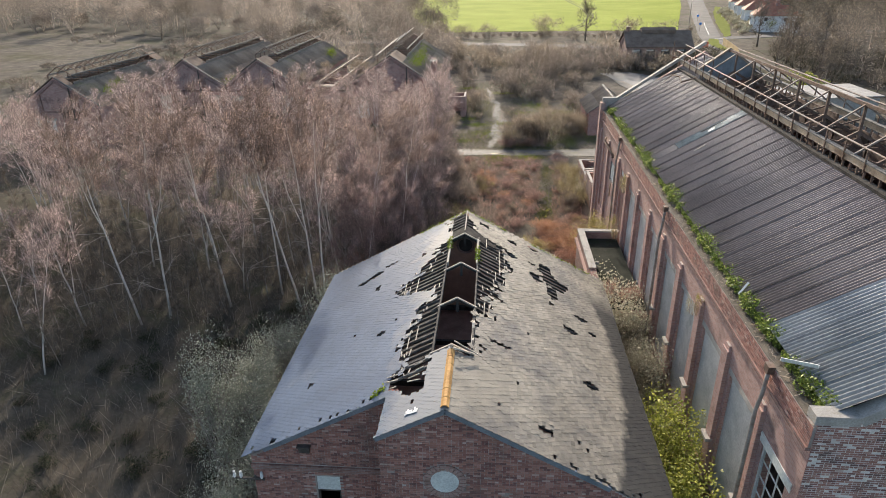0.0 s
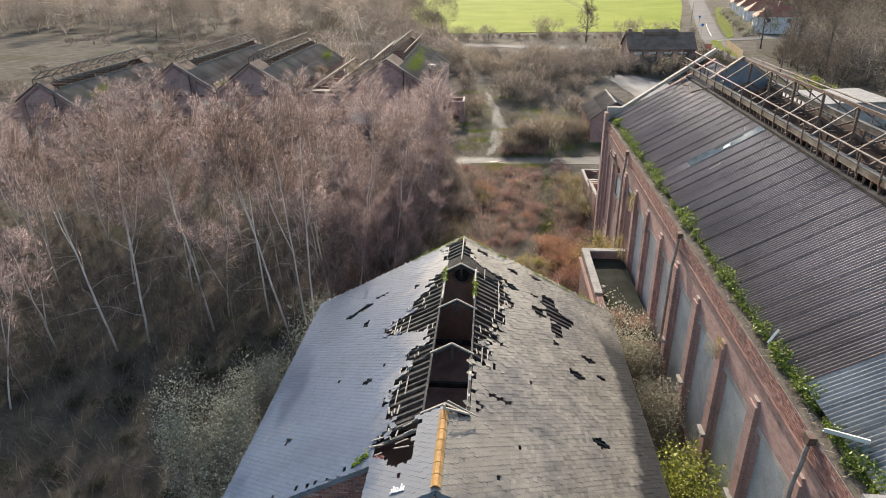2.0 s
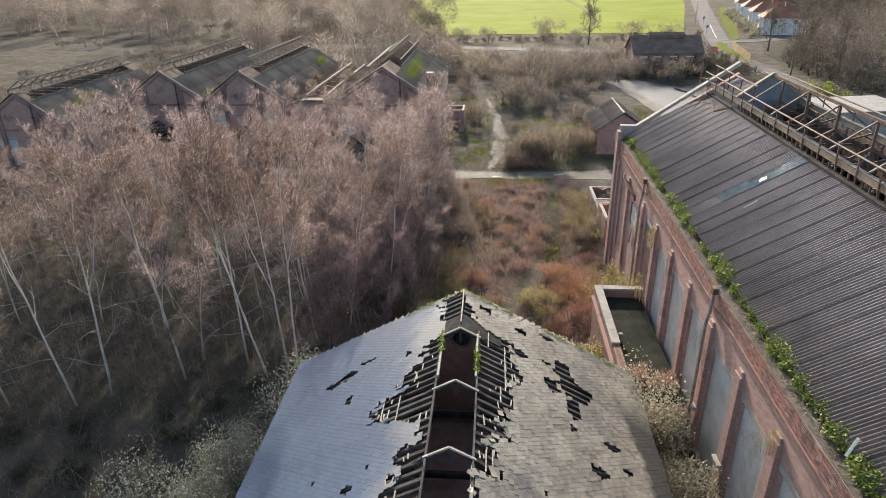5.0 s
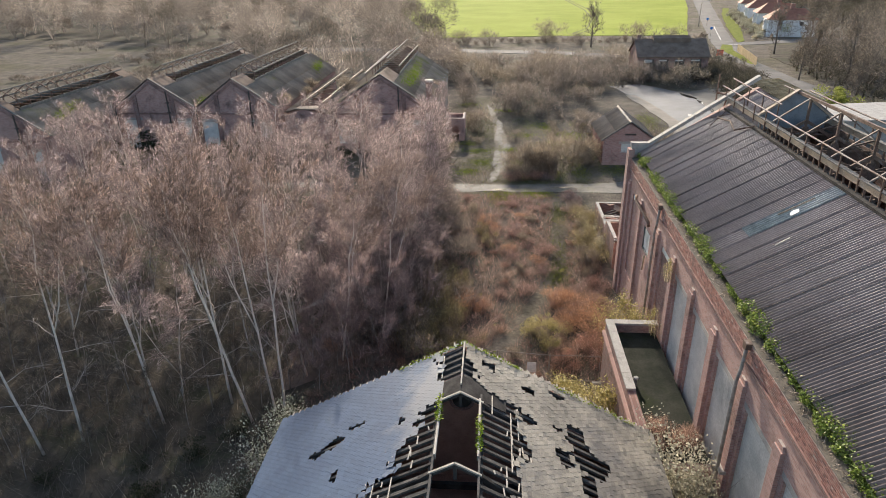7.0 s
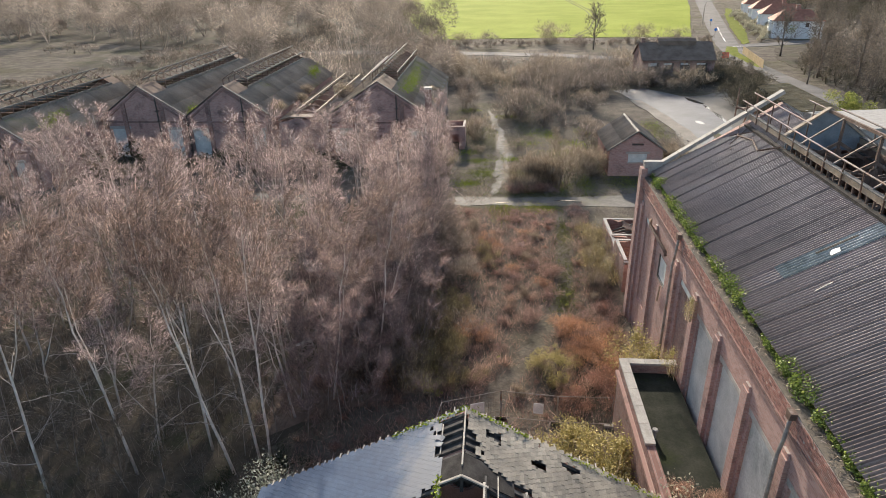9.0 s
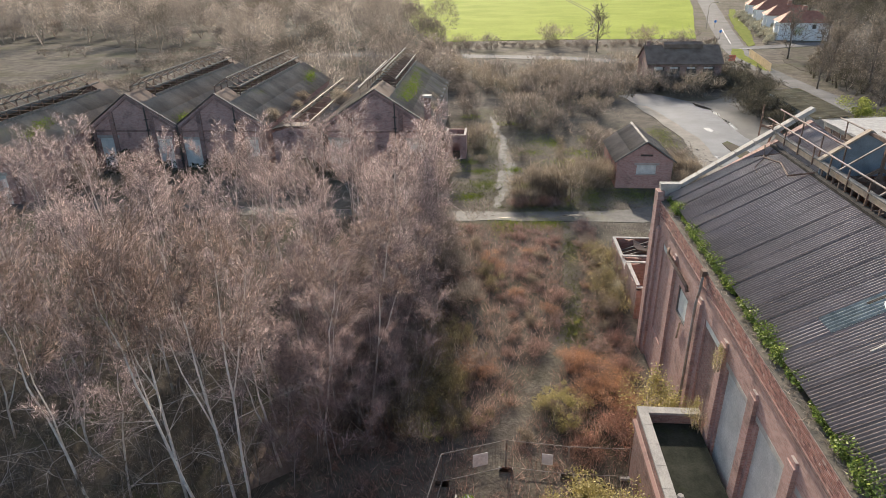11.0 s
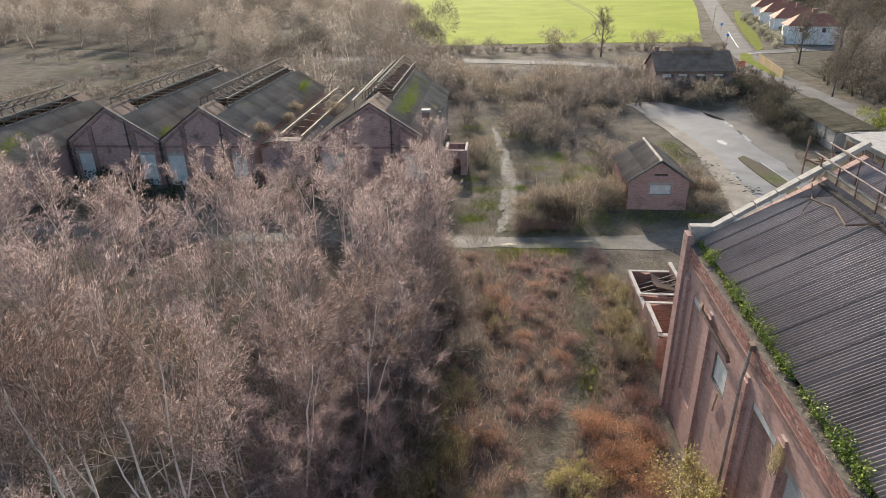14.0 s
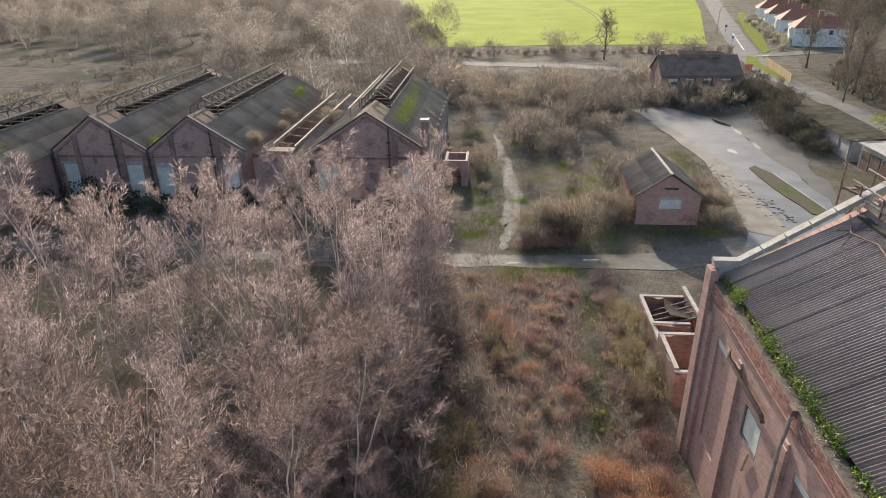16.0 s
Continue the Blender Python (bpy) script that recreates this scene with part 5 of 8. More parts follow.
# ---- gabled sheds across the wood ----
def gable_shed(x0, x1, ridge_x, z_eave, z_ridge, y0, y1, label, doors=(), monitor=None):
    h = thing("gabled_shed", label, "industrial shed", "gabled sheds")
    line = [(x0, z_eave - 0.1), (ridge_x, z_ridge - 0.1), (x1, z_eave - 0.1)]
    w = part("gable_wall", Shape().gable(x0, x1, -0.3, line, "y", y0, y0 + 0.4, [(a, b, -0.3 if z0 <= 0 else z0, z1) for a, b, z0, z1 in doors]), M["brick_pink"], h)
    for a, b, z0, z1 in doors:
        part("boarded_door" if z0 <= 0 else "boarded_window", Shape().box(a, b, y0 + 0.12, y0 + 0.2, max(z0, -0.1), z1), M["board"], w, "pale green-grey boarding")
        part("lintel", Shape().box(a - 0.25, b + 0.25, y0 - 0.04, y0 + 0.3, z1, z1 + 0.35), M["concrete"], w)
    part("gable_wall", Shape().gable(x0, x1, -0.3, line, "y", y1 - 0.4, y1), M["brick_dark"], h)
    for x in (x0, x1 - 0.4):
        part("side_wall", Shape().box(x, x + 0.4, y0 + 0.4, y1 - 0.4, -0.3, z_eave - 0.1), M["brick_pink"], h)
    part("floor", Shape().box(x0 + 0.4, x1 - 0.4, y0 + 0.4, y1 - 0.4, -0.3, 0.02), M["dark"], h)
    # brick piers and sloping ribs on the front
    for t in (0.0, 0.27, 0.73, 1.0):
        x = x0 + (x1 - x0) * t
        x = min(max(x, x0 + 0.3), x1 - 0.3)
        top = float(np.interp(x, [p[0] for p in line], [p[1] for p in line])) - 0.35
        part("pier", Shape().box(x - 0.3, x + 0.3, y0 - 0.14, y0, -0.3, top), M["brick_dark"], h)
    part("string_course", Shape().box(x0, x1, y0 - 0.08, y0, z_eave - 0.9, z_eave - 0.65), M["brick_dark"], h)
    for sx, xe in ((-1, x0), (1, x1)):
        part("rake_course", Shape().beam((xe - sx * 0.4, y0 - 0.06, z_eave - 0.35), (ridge_x, y0 - 0.06, z_ridge - 0.42), 0.12, 0.3), M["brick_dark"], h)
        part("verge", Shape().beam((xe + sx * 0.2, y0 + 0.1, z_eave - 0.05), (ridge_x, y0 + 0.1, z_ridge + 0.08), 0.32, 0.07), M["timber"], h)
    for x in (x0 + 0.15, x0 + (x1 - x0) * 0.68):
        top = float(np.interp(x, [p[0] for p in line], [p[1] for p in line])) + 0.1
        p = part("downpipe", Shape().tube([(x, y0 - 0.25, 0), (x, y0 - 0.25, top)], [0.09, 0.09], 6), M["iron"], h, "dark iron downpipe")
        for k in range(5):
            part("bracket", Shape().box(x - 0.22, x + 0.22, y0 - 0.34, y0 - 0.12, 1.0 + k * (top - 1.4) / 5, 1.14 + k * (top - 1.4) / 5), M["iron"], p)
    gap = 1.7 if monitor else 0.1
    for sx, xe in ((-1, x0), (1, x1)):
        zg = z_ridge - gap * (z_ridge - z_eave) / abs(xe - ridge_x)
        sheet_roof(h, ridge_x + sx * gap, zg, xe + sx * 0.25, z_eave - 0.12, y0 + 0.2, y1, 1.1, 2, 4, M["sheet_moss"], jitter=0.01)
    if monitor:
        ya, yb = monitor
        zc = z_ridge - gap * (z_ridge - z_eave) / abs(x1 - ridge_x)
        top = z_ridge + 1.2
        for end0, end1 in ((y0 + 0.2, ya), (yb, y1)):
            if end1 - end0 > 0.5:
                part("ridge_cap", Shape().prism([(ridge_x - gap - 0.1, zc), (ridge_x, z_ridge + 0.05), (ridge_x + gap + 0.1, zc), (ridge_x, z_ridge - 0.08)], "y", end0, end1), M["roof_dark"], h)
        lm = part("roof_lantern", Shape().box(ridge_x - gap - 0.06, ridge_x - gap + 0.06, ya, yb, zc - 0.1, zc + 0.35).box(ridge_x + gap - 0.06, ridge_x + gap + 0.06, ya, yb, zc - 0.1, zc + 0.35), M["timber"], h, "stripped lantern with bare framing")
        for sx in (-1, 1):
            part("eaves_rail", Shape().beam((ridge_x + sx * gap, ya, zc + 1.25), (ridge_x + sx * gap, yb, zc + 1.25), 0.16, 0.18), M["timber"], lm)
        part("ridge_rail", Shape().beam((ridge_x, ya, top), (ridge_x, yb, top), 0.16, 0.16), M["timber"], lm)
        y = ya
        while y <= yb + 0.01:
            t = Shape()
            for sx in (-1, 1):
                t.beam((ridge_x + sx * gap, y, zc + 0.3), (ridge_x + sx * gap, y, zc + 1.25), 0.11)
                t.beam((ridge_x + sx * gap, y, zc + 1.25), (ridge_x, y, top), 0.11, 0.11)
            t.beam((ridge_x - gap, y, zc + 0.4), (ridge_x + gap, y, zc + 0.4), 0.1)
            part("frame", t, M["rust"], lm)
            y += 2.1
    return h


gable_shed(-22.3, -8.6, -15.4, 5.7, 10.1, 96, 127, "red brick gabled shed with mossy roof and stripped lantern", [(-21.5, -18.1, 0.8, 3.8), (-11.6, -9.1, 0.8, 3.8)], (102.5, 126))
gable_shed(-41.3, -29.7, -35.75, 5.7, 9.6, 96, 130, "red brick gabled shed with stripped lantern and boarded doors", [(-40.8, -38.5, 0, 3.8), (-33.1, -30.8, 0, 3.8)], (100.5, 128))
gable_shed(-52.9, -41.4, -47.35, 5.7, 9.6, 96, 130, "red brick gabled shed with boarded openings and bare lantern", [(-52.0, -49.5, 0, 4.0), (-44.3, -42.3, 0, 3.9)], (100.5, 128))
gable_shed(-64.6, -53.2, -58.8, 5.4, 9.2, 82, 109, "weathered brick gabled shed with bare lantern frame", [(-62.9, -60.0, 0, 3.4), (-57.0, -54.8, 0, 3.4)], (83.5, 106.5))

spare = thing("loose_rail", "pale detached rail standing along the shed roof", "rail")
part("rail", Shape().beam((-18.2, 100, 9.6), (-18.2, 123, 9.7), 0.14, 0.14), M["timber_pale"], spare)
for k in range(5):
    part("post", Shape().beam((-18.2, 101 + 5.2 * k, 8.1), (-18.2, 101 + 5.2 * k, 9.6), 0.09), M["rust"], spare)


def low_range():
    h = thing("low_range", "low lean-to range with an open roof frame", "industrial shed", "gabled sheds")
    part("front_wall", Shape().gable(-29.0, -22.4, -0.3, [(-29.0, 4.6), (-26.4, 5.4), (-22.4, 4.6)], "y", 96.4, 96.8), M["brick_pink"], h)
    sheet_roof(h, -26.9, 5.5, -29.0, 5.0, 96.4, 130, 2.2, 1, 7, M["sheet_moss"])
    sheet_roof(h, -24.4, 5.2, -22.4, 4.8, 96.4, 130, 2.2, 1, 7, M["sheet_moss"])
    s = Shape().beam((-26.9, 98, 5.9), (-26.9, 129, 5.9), 0.2, 0.3).beam((-24.4, 98, 5.6), (-24.4, 129, 5.6), 0.2, 0.3)
    part("open_frame", s, M["timber_tan"], h, "weathered open rooflight frame")
    for k in range(9):
        part("cross_bar", Shape().beam((-26.9, 99 + 3.6 * k, 5.9), (-24.4, 99 + 3.6 * k, 5.6), 0.08, 0.1), M["rust"], h)
    part("floor", Shape().box(-28.9, -22.5, 96.8, 130, -0.3, 0.02), M["dark"], h)
    part("end_slab", Shape().box(-27.2, -24.2, 96.2, 98, 5.45, 5.6), M["sheet_moss"], h)


low_range()


def shed_side():
    h = thing("window_range", "row of pale concrete window posts along the shed", "window range")
    for k in range(11):
        y = 97 + 2.8 * k
        part("post", Shape().box(-8.75, -8.45, y - 0.16, y + 0.16, -0.3, 5.9), M["concrete"], h)
    part("rail", Shape().box(-8.72, -8.5, 96.4, 126, 5.4, 5.7), M["concrete"], h)
    part("sill", Shape().box(-8.72, -8.5, 96.4, 126, 1.2, 1.4), M["concrete"], h)
    c = thing("chimney_stack", "narrow brick chimney stack with pale cap", "chimney")
    part("shaft", Shape().box(-9.2, -8.4, 95.0, 95.8, -0.3, 9.3), M["brick_dark"], c)
    part("cap", Shape().box(-9.3, -8.3, 94.9, 95.9, 9.3, 9.55), M["stone"], c)
    o = thing("outbuilding", "small roofless brick outbuilding beside the shed", "outbuilding")
    part("wall", Shape().gable(-7.2, -4.4, -0.3, [(-7.2, 3.2), (-4.4, 3.2)], "y", 101, 101.35, [(-6.2, -5.2, -0.3, 2.1)]), M["brick_pink"], o)
    part("wall", Shape().box(-4.7, -4.4, 101.35, 105, -0.3, 3.2), M["brick_pink"], o)
    part("wall", Shape().box(-7.2, -6.9, 101.35, 105, -0.3, 3.2), M["brick_pink"], o)
    part("wall", Shape().box(-7.2, -4.4, 105, 105.3, -0.3, 3.0), M["brick_pink"], o)


shed_side()


# ---- the small brick shed ----
def small_shed():
    h = thing("brick_shed", "small red brick shed with mossy corrugated roof", "shed")
    w = part("gable_wall", Shape().gable(13.4, 19.6, -0.3, [(13.4, 3.2), (16.5, 5.25), (19.6, 3.2)], "y", 89.6, 89.95, [(15.6, 17.8, 1.7, 2.75), (15.9, 17.3, 3.75, 4.0)]), M["brick_pink"], h)
    part("boarded_window", Shape().box(15.6, 17.8, 89.68, 89.75, 1.7, 2.75), M["board"], w, "pale boarded window")
    part("lintel", Shape().box(15.3, 18.1, 89.54, 89.8, 2.75, 3.0), M["stone"], w)
    part("sill", Shape().box(15.5, 17.9, 89.52, 89.8, 1.58, 1.7), M["stone"], w)
    part("louvre", Shape().box(15.9, 17.3, 89.75, 89.9, 3.75, 4.0), M["iron"], w)
    part("gable_wall", Shape().gable(13.4, 19.6, -0.3, [(13.4, 3.2), (16.5, 5.25), (19.6, 3.2)], "y", 98.4, 98.7), M["brick"], h)
    part("side_wall", Shape().box(13.4, 13.75, 89.95, 98.4, -0.3, 3.2), M["brick"], h)
    part("side_wall", Shape().box(19.25, 19.6, 89.95, 98.4, -0.3, 3.2), M["brick"], h)
    part("floor", Shape().box(13.75, 19.25, 89.95, 98.4, -0.3, 0.02), M["dark"], h)
    sheet_roof(h, 16.5, 5.45, 13.1, 3.12, 89.4, 98.76, 1.04, 2, 7, M["sheet_moss"])
    sheet_roof(h, 16.5, 5.45, 19.9, 3.12, 89.4, 98.76, 1.04, 2, 7, M["sheet_moss"])
    part("ridge_cap", Shape().prism([(16.32, 5.39), (16.5, 5.57), (16.68, 5.39), (16.5, 5.5)], "y", 89.35, 98.95), M["timber_pale"], h, "pale ridge cap")
    for sx in (-1, 1):
        part("bargeboard", Shape().beam((16.5 + sx * 3.45, 89.4, 3.1), (16.5, 89.4, 5.5), 0.06, 0.14), M["timber"], h)


small_shed()


# ---- roofless brick rooms behind the hall ----
def ruin():
    h = thing("brick_ruin", "roofless ruined brick rooms with broken wall tops", "ruin")
    r = random.Random(2)
    def wall(x0, x1, y0, y1, z, axis, name="wall"):
        lo, hi = (y0, y1) if axis == "x" else (x0, x1)
        n = max(2, int((hi - lo) / 0.6))
        line = [(lo + (hi - lo) * i / n, z + r.uniform(-0.18, 0.12)) for i in range(n + 1)]
        s = Shape().gable(lo, hi, -0.3, line, axis, *((x0, x1) if axis == "x" else (y0, y1)))
        part(name, s, M["brick_dark"], h)
        part("coping", Shape().beam(((x0 + x1) / 2 if axis == "x" else x0, (y0 + y1) / 2 if axis == "y" else y0, z + 0.1), ((x0 + x1) / 2 if axis == "x" else x1, (y0 + y1) / 2 if axis == "y" else y1, z + 0.08), 0.27, 0.08), M["concrete"], h)
    wall(9.8, 10.1, 60.4, 64.2, 2.5, "x")
    wall(9.8, 12.6, 60.1, 60.4, 2.4, "y")
    wall(9.8, 12.6, 64.2, 64.5, 2.5, "y")
    wall(9.9, 12.4, 66.2, 66.5, 2.1, "y")
    wall(9.8, 10.1, 64.5, 70.6, 1.9, "x")
    wall(13.1, 13.4, 65.6, 71.4, 2.3, "x")
    wall(9.9, 13.3, 70.6, 70.9, 1.8, "y")
    part("floor", Shape().box(10.1, 13.1, 60.4, 70.6, -0.3, 0.02), M["dark"], h)
    for k in range(3):
        q = part("sagging_sheet", corrugated(1.0, 2.2, 5, 0.035), M["sheet_moss"], h, "collapsed mossy roof sheet")
        q.matrix_basis = pose(11.2 + 0.1 * k, 66.9 + 1.15 * k, 2.5 - 0.3 * k, 4 * k - 4, 16 + 5 * k, 8 - 6 * k)
    for k in range(4):
        part("fallen_rafter", Shape().beam((10.2, 66.8 + k * 0.9, 1.7 - 0.2 * k), (13.2, 67.2 + k * 0.8, 2.2), 0.1, 0.12), M["timber"], h)
    part("red_lining", Shape().box(13.06, 13.1, 66.8, 68.8, 0.9, 1.9), M["tile"], h, "red painted plaster patch")


ruin()


# ---- the dark brick building by the road ----
def road_building():
    h = thing("brick_depot", "dark brick building with slate roof and ridge vent", "building")
    x0, x1, y0, y1, ze, zr = 30.2, 44.8, 153.2, 162.5, 4.6, 7.5
    wins = [(31.4, 33.6), (34.6, 36.6), (37.9, 39.9), (41.2, 43.4)]
    w = part("front_wall", Shape().gable(x0, x1, -0.3, [(x0, ze), (x1, ze)], "y", y0, y0 + 0.35, [(a, b, 2.2, 3.9) for a, b in wins]), M["brick_dark"], h)
    for a, b in wins:
        f = part("window", Shape().box(a, b, y0 + 0.1, y0 + 0.16, 2.2, 3.9), M["iron"], w)
        part("pane", Shape().box(a + 0.1, b - 0.4, y0 + 0.05, y0 + 0.09, 3.2 + 0.3 * (a > 34), 3.8), M["render"], f, "pale broken pane")
        part("sill", Shape().box(a - 0.1, b + 0.1, y0 - 0.08, y0 + 0.1, 2.05, 2.2), M["stone"], w)
    part("back_wall", Shape().box(x0, x1, y1 - 0.35, y1, -0.3, ze), M["brick_dark"], h)
    for x in (x0, x1 - 0.35):
        part("gable_wall", Shape().gable(y0 + 0.35, y1 - 0.35, -0.3, [(y0, ze), ((y0 + y1) / 2, zr), (y1, ze)], "x", x, x + 0.35), M["brick_dark"], h)
    ym = (y0 + y1) / 2
    part("roof", Shape().prism([(y0 - 0.4, ze - 0.15), (ym, zr + 0.1), (y1 + 0.4, ze - 0.15), (y1 + 0.4, ze - 0.3), (ym, zr - 0.1), (y0 - 0.4, ze - 0.3)], "x", x0 - 0.3, x1 + 0.3), M["roof_dark"], h, "dark slate roof")
    part("ridge_vent", Shape().prism([(ym - 1.1, zr - 0.5), (ym - 1.1, zr + 0.3), (ym, zr + 0.75), (ym + 1.1, zr + 0.3), (ym + 1.1, zr - 0.5)], "x", 33.8, 41.6), M["roof_dark"], h, "raised ridge vent")
    for x in (31.0, 37.2, 44.0):
        part("buttress", Shape().prism([(y0 - 0.8, -0.2), (y0, -0.2), (y0, 3.6)], "x", x - 0.3, x + 0.3), M["brick_dark"], h)
    part("chimney", Shape().box(x0 + 0.3, x0 + 1.0, ym - 0.4, ym + 0.4, zr - 0.4, zr + 0.9), M["brick_dark"], h)


road_building()


# ---- mossy sheds beside the road ----
def mossy_shed():
    h = thing("mossy_shed", "long low concrete shed with moss-covered corrugated roof", "shed")
    h.matrix_basis = pose(48.2, 122.3, 0, 0, 0, -3)
    part("wall", Shape().box(-2.0, 1.9, -10.0, -9.7, -0.3, 2.9), M["concrete"], h)
    part("wall", Shape().box(-2.3, -2.0, -10.0, 10, -0.3, 2.6), M["concrete"], h)
    part("wall", Shape().box(1.9, 2.2, -10.0, 10, -0.3, 2.9), M["concrete"], h)
    part("wall", Shape().box(-2.0, 1.9, 9.7, 10, -0.3, 2.7), M["concrete"], h)
    for k in range(7):
        part("panel_post", Shape().box(-2.4, -2.3, -9.6 + 3.2 * k, -9.4 + 3.2 * k, -0.3, 2.6), M["stone"], h)
    sheet_roof(h, 2.45, 3.3, -2.6, 2.75, -10.3, 10.2, 1.05, 2, 7, M["sheet_green"])
    w = thing("lean_to_shed", "grey-roofed concrete lean-to with rusty doors", "shed")
    part("wall", Shape().box(45.6, 45.9, 100.5, 110.6, -0.3, 2.9), M["concrete"], w)
    part("wall", Shape().box(45.9, 58, 110.3, 110.6, -0.3, 3.2), M["concrete"], w)
    part("wall", Shape().box(45.9, 58, 100.5, 100.8, -0.3, 3.2), M["concrete"], w)
    for k in range(4):
        part("door", Shape().box(45.5, 45.6, 101.2 + 2.3 * k, 103.1 + 2.3 * k, -0.1, 2.3), M["rust"], w, "rust-streaked metal door")
    for k in range(6):
        s = Shape().prism([(45.2, 2.95 + 0.01 * (k % 2)), (58.4, 3.5 + 0.01 * (k % 2)), (58.4, 3.62), (45.2, 3.07)], "y", 100.2 + 1.76 * k, 100.2 + 1.76 * k + 1.74)
        part("roof_panel", s, M["concrete"], w, "pale flat roof panel")


mossy_shed()


# ---- white houses and road furniture far off ----
def white_house(x, y, turn):
    h = thing("white_house", "white rendered semi-detached house with red tiled hipped roof", "house", "white houses")
    h.matrix_basis = pose(x, y, 0, 0, 0, turn)
    a, b, ze, zr = 7.0, 5.4, 5.2, 8.2
    w = part("wall", Shape().box(-a, a, -b, b, -0.3, ze), M["white"], h)
    part("roof", Shape().add([(-a - 0.5, -b - 0.5, ze - 0.1), (a + 0.5, -b - 0.5, ze - 0.1), (a + 0.5, b + 0.5, ze - 0.1), (-a - 0.5, b + 0.5, ze - 0.1), (-a + 3.4, 0, zr), (a - 3.4, 0, zr)], [(0, 1, 5, 4), (1, 2, 5), (2, 3, 4, 5), (3, 0, 4), (3, 2, 1, 0)]), M["tile"], h, "red tiled hipped roof")
    part("chimney", Shape().box(-0.6, 0.6, -0.5, 0.5, zr - 0.6, zr + 1.4), M["brick"], h)
    part("bay", Shape().prism([(-a, -3.8), (-a - 0.9, -3.2), (-a - 0.9, -1.6), (-a, -1.0)], "z", -0.2, ze), M["white"], h)
    for yy in (-2.4, 2.6):
        for z in (0.9, 3.4):
            p = part("window", Shape().box(-a - (0.98 if yy < 0 else 0.06), -a + 0.05, yy - 0.7, yy + 0.7, z, z + 1.3), M["iron"], w)
            part("frame", Shape().box(-a - (1.02 if yy < 0 else 0.1), -a, yy - 0.06, yy + 0.06, z, z + 1.3), M["white"], p)
    for xx in (-3.5, 2.5):
        part("window", Shape().box(xx - 0.5, xx + 0.5, -b - 0.06, -b + 0.05, 3.4, 4.6), M["iron"], w)
    part("door", Shape().box(-a - 0.06, -a + 0.05, 4.3, 5.3, 0, 2.1), M["iron"], w)


for k in range(4):
    white_house(93.9 + 5.9 * k, 233.5 + 25.6 * k, -13)

f = thing("board_fence", "tall new timber board fence along the road", "fence")
for k in range(26):
    y0 = 170.2 + k * 0.96
    x0 = 61.3 + (y0 - 170.2) * 0.168
    part("board", Shape().box(x0 - 0.03, x0 + 0.03, y0, y0 + 0.94, 0, 1.9), M["fence_wood"], f)
for x, y, c in ((77.5, 264, "blue"), (69.0, 231, "blue")):
    s = thing("road_sign", "blue round road sign on a grey post", "road sign", "road signs")
    part("post", Shape().tube([(x, y, 0), (x, y, 3.0)], [0.06, 0.06]), M["steel"], s)
    m, nt, b = nodes_of("sign_blue", 0.4)
    b.inputs["Base Color"].default_value = (0.05, 0.2, 0.6, 1)
    part("plate", Shape().prism([(x + 0.42 * math.cos(i * math.pi / 8), 2.6 + 0.42 * math.sin(i * math.pi / 8)) for i in range(16)], "y", y - 0.1, y - 0.04), m, s, "blue sign plate")
s = thing("street_lamp", "grey street lamp with a curved arm", "street lamp")
part("column", Shape().tube([(74, 262, 0), (74, 262, 8), (74.6, 262, 8.9), (76.2, 262, 9.1)], [0.12, 0.08, 0.06, 0.06]), M["steel"], s)
part("lantern", Shape().box(76.0, 77.0, 261.8, 262.2, 9.0, 9.2), M["steel"], s)
s = thing("warning_board", "orange and red roadside warning board", "warning board")
m, nt, b = nodes_of("warning_orange", 0.5)
b.inputs["Base Color"].default_value = (0.75, 0.2, 0.12, 1)
part("board", Shape().box(54.6, 56.2, 178.6, 178.7, 1.2, 2.6), m, s)
part("leg", Shape().box(54.8, 54.9, 178.65, 178.75, 0, 1.2).box(55.9, 56.0, 178.65, 178.75, 0, 1.2), M["steel"], s)

for a, b in (((66, 204), (67.2, 208)), ((67.5, 209.5), (72, 210.6)), ((69.5, 222), (72.2, 233)), ((73, 236), (76, 248)), ((77, 252), (80.2, 264)), ((64.4, 196), (65.2, 200))):
    solo("road_marking", Shape().beam((*a, 0.062), (*b, 0.062), 0.22, 0.02), M["white"], "worn white painted road marking", "road marking", "road markings", "structure")
ins = part("insulator_bracket", Shape().beam((-9.5, 17.5, 5.05), (-8.3, 17.5, 5.0), 0.07, 0.07).beam((-8.7, 17.5, 5.02), (-8.7, 17.7, 5.02), 0.06), M["iron"], HOUSE, "iron bracket with white insulators")
for x in (-9.45, -9.2, -8.4):
    part("insulator", Shape().tube([(x, 17.5, 5.06), (x, 17.5, 5.2), (x, 17.5, 5.22), (x, 17.5, 5.34)], [0.05, 0.065, 0.045, 0.05], 8), M["white"], ins, "white porcelain insulator")
mark = Shape()
rm = random.Random(8)
for k in range(9):
    x, y = -2.6 + 0.045 * k, 15.95 + rm.uniform(-0.03, 0.03)
    mark.beam((x, y, house_z(x) + 0.055), (x + rm.uniform(-0.03, 0.05), y + rm.uniform(0.12, 0.26), house_z(x) + 0.06), 0.05, 0.012)
mark.beam((-2.62, 16.0, house_z(-2.62) + 0.06), (-2.2, 15.93, house_z(-2.2) + 0.06), 0.05, 0.012)
part("paint_mark", mark, M["white"], HOUSE, "scribble of white paint on the slates")


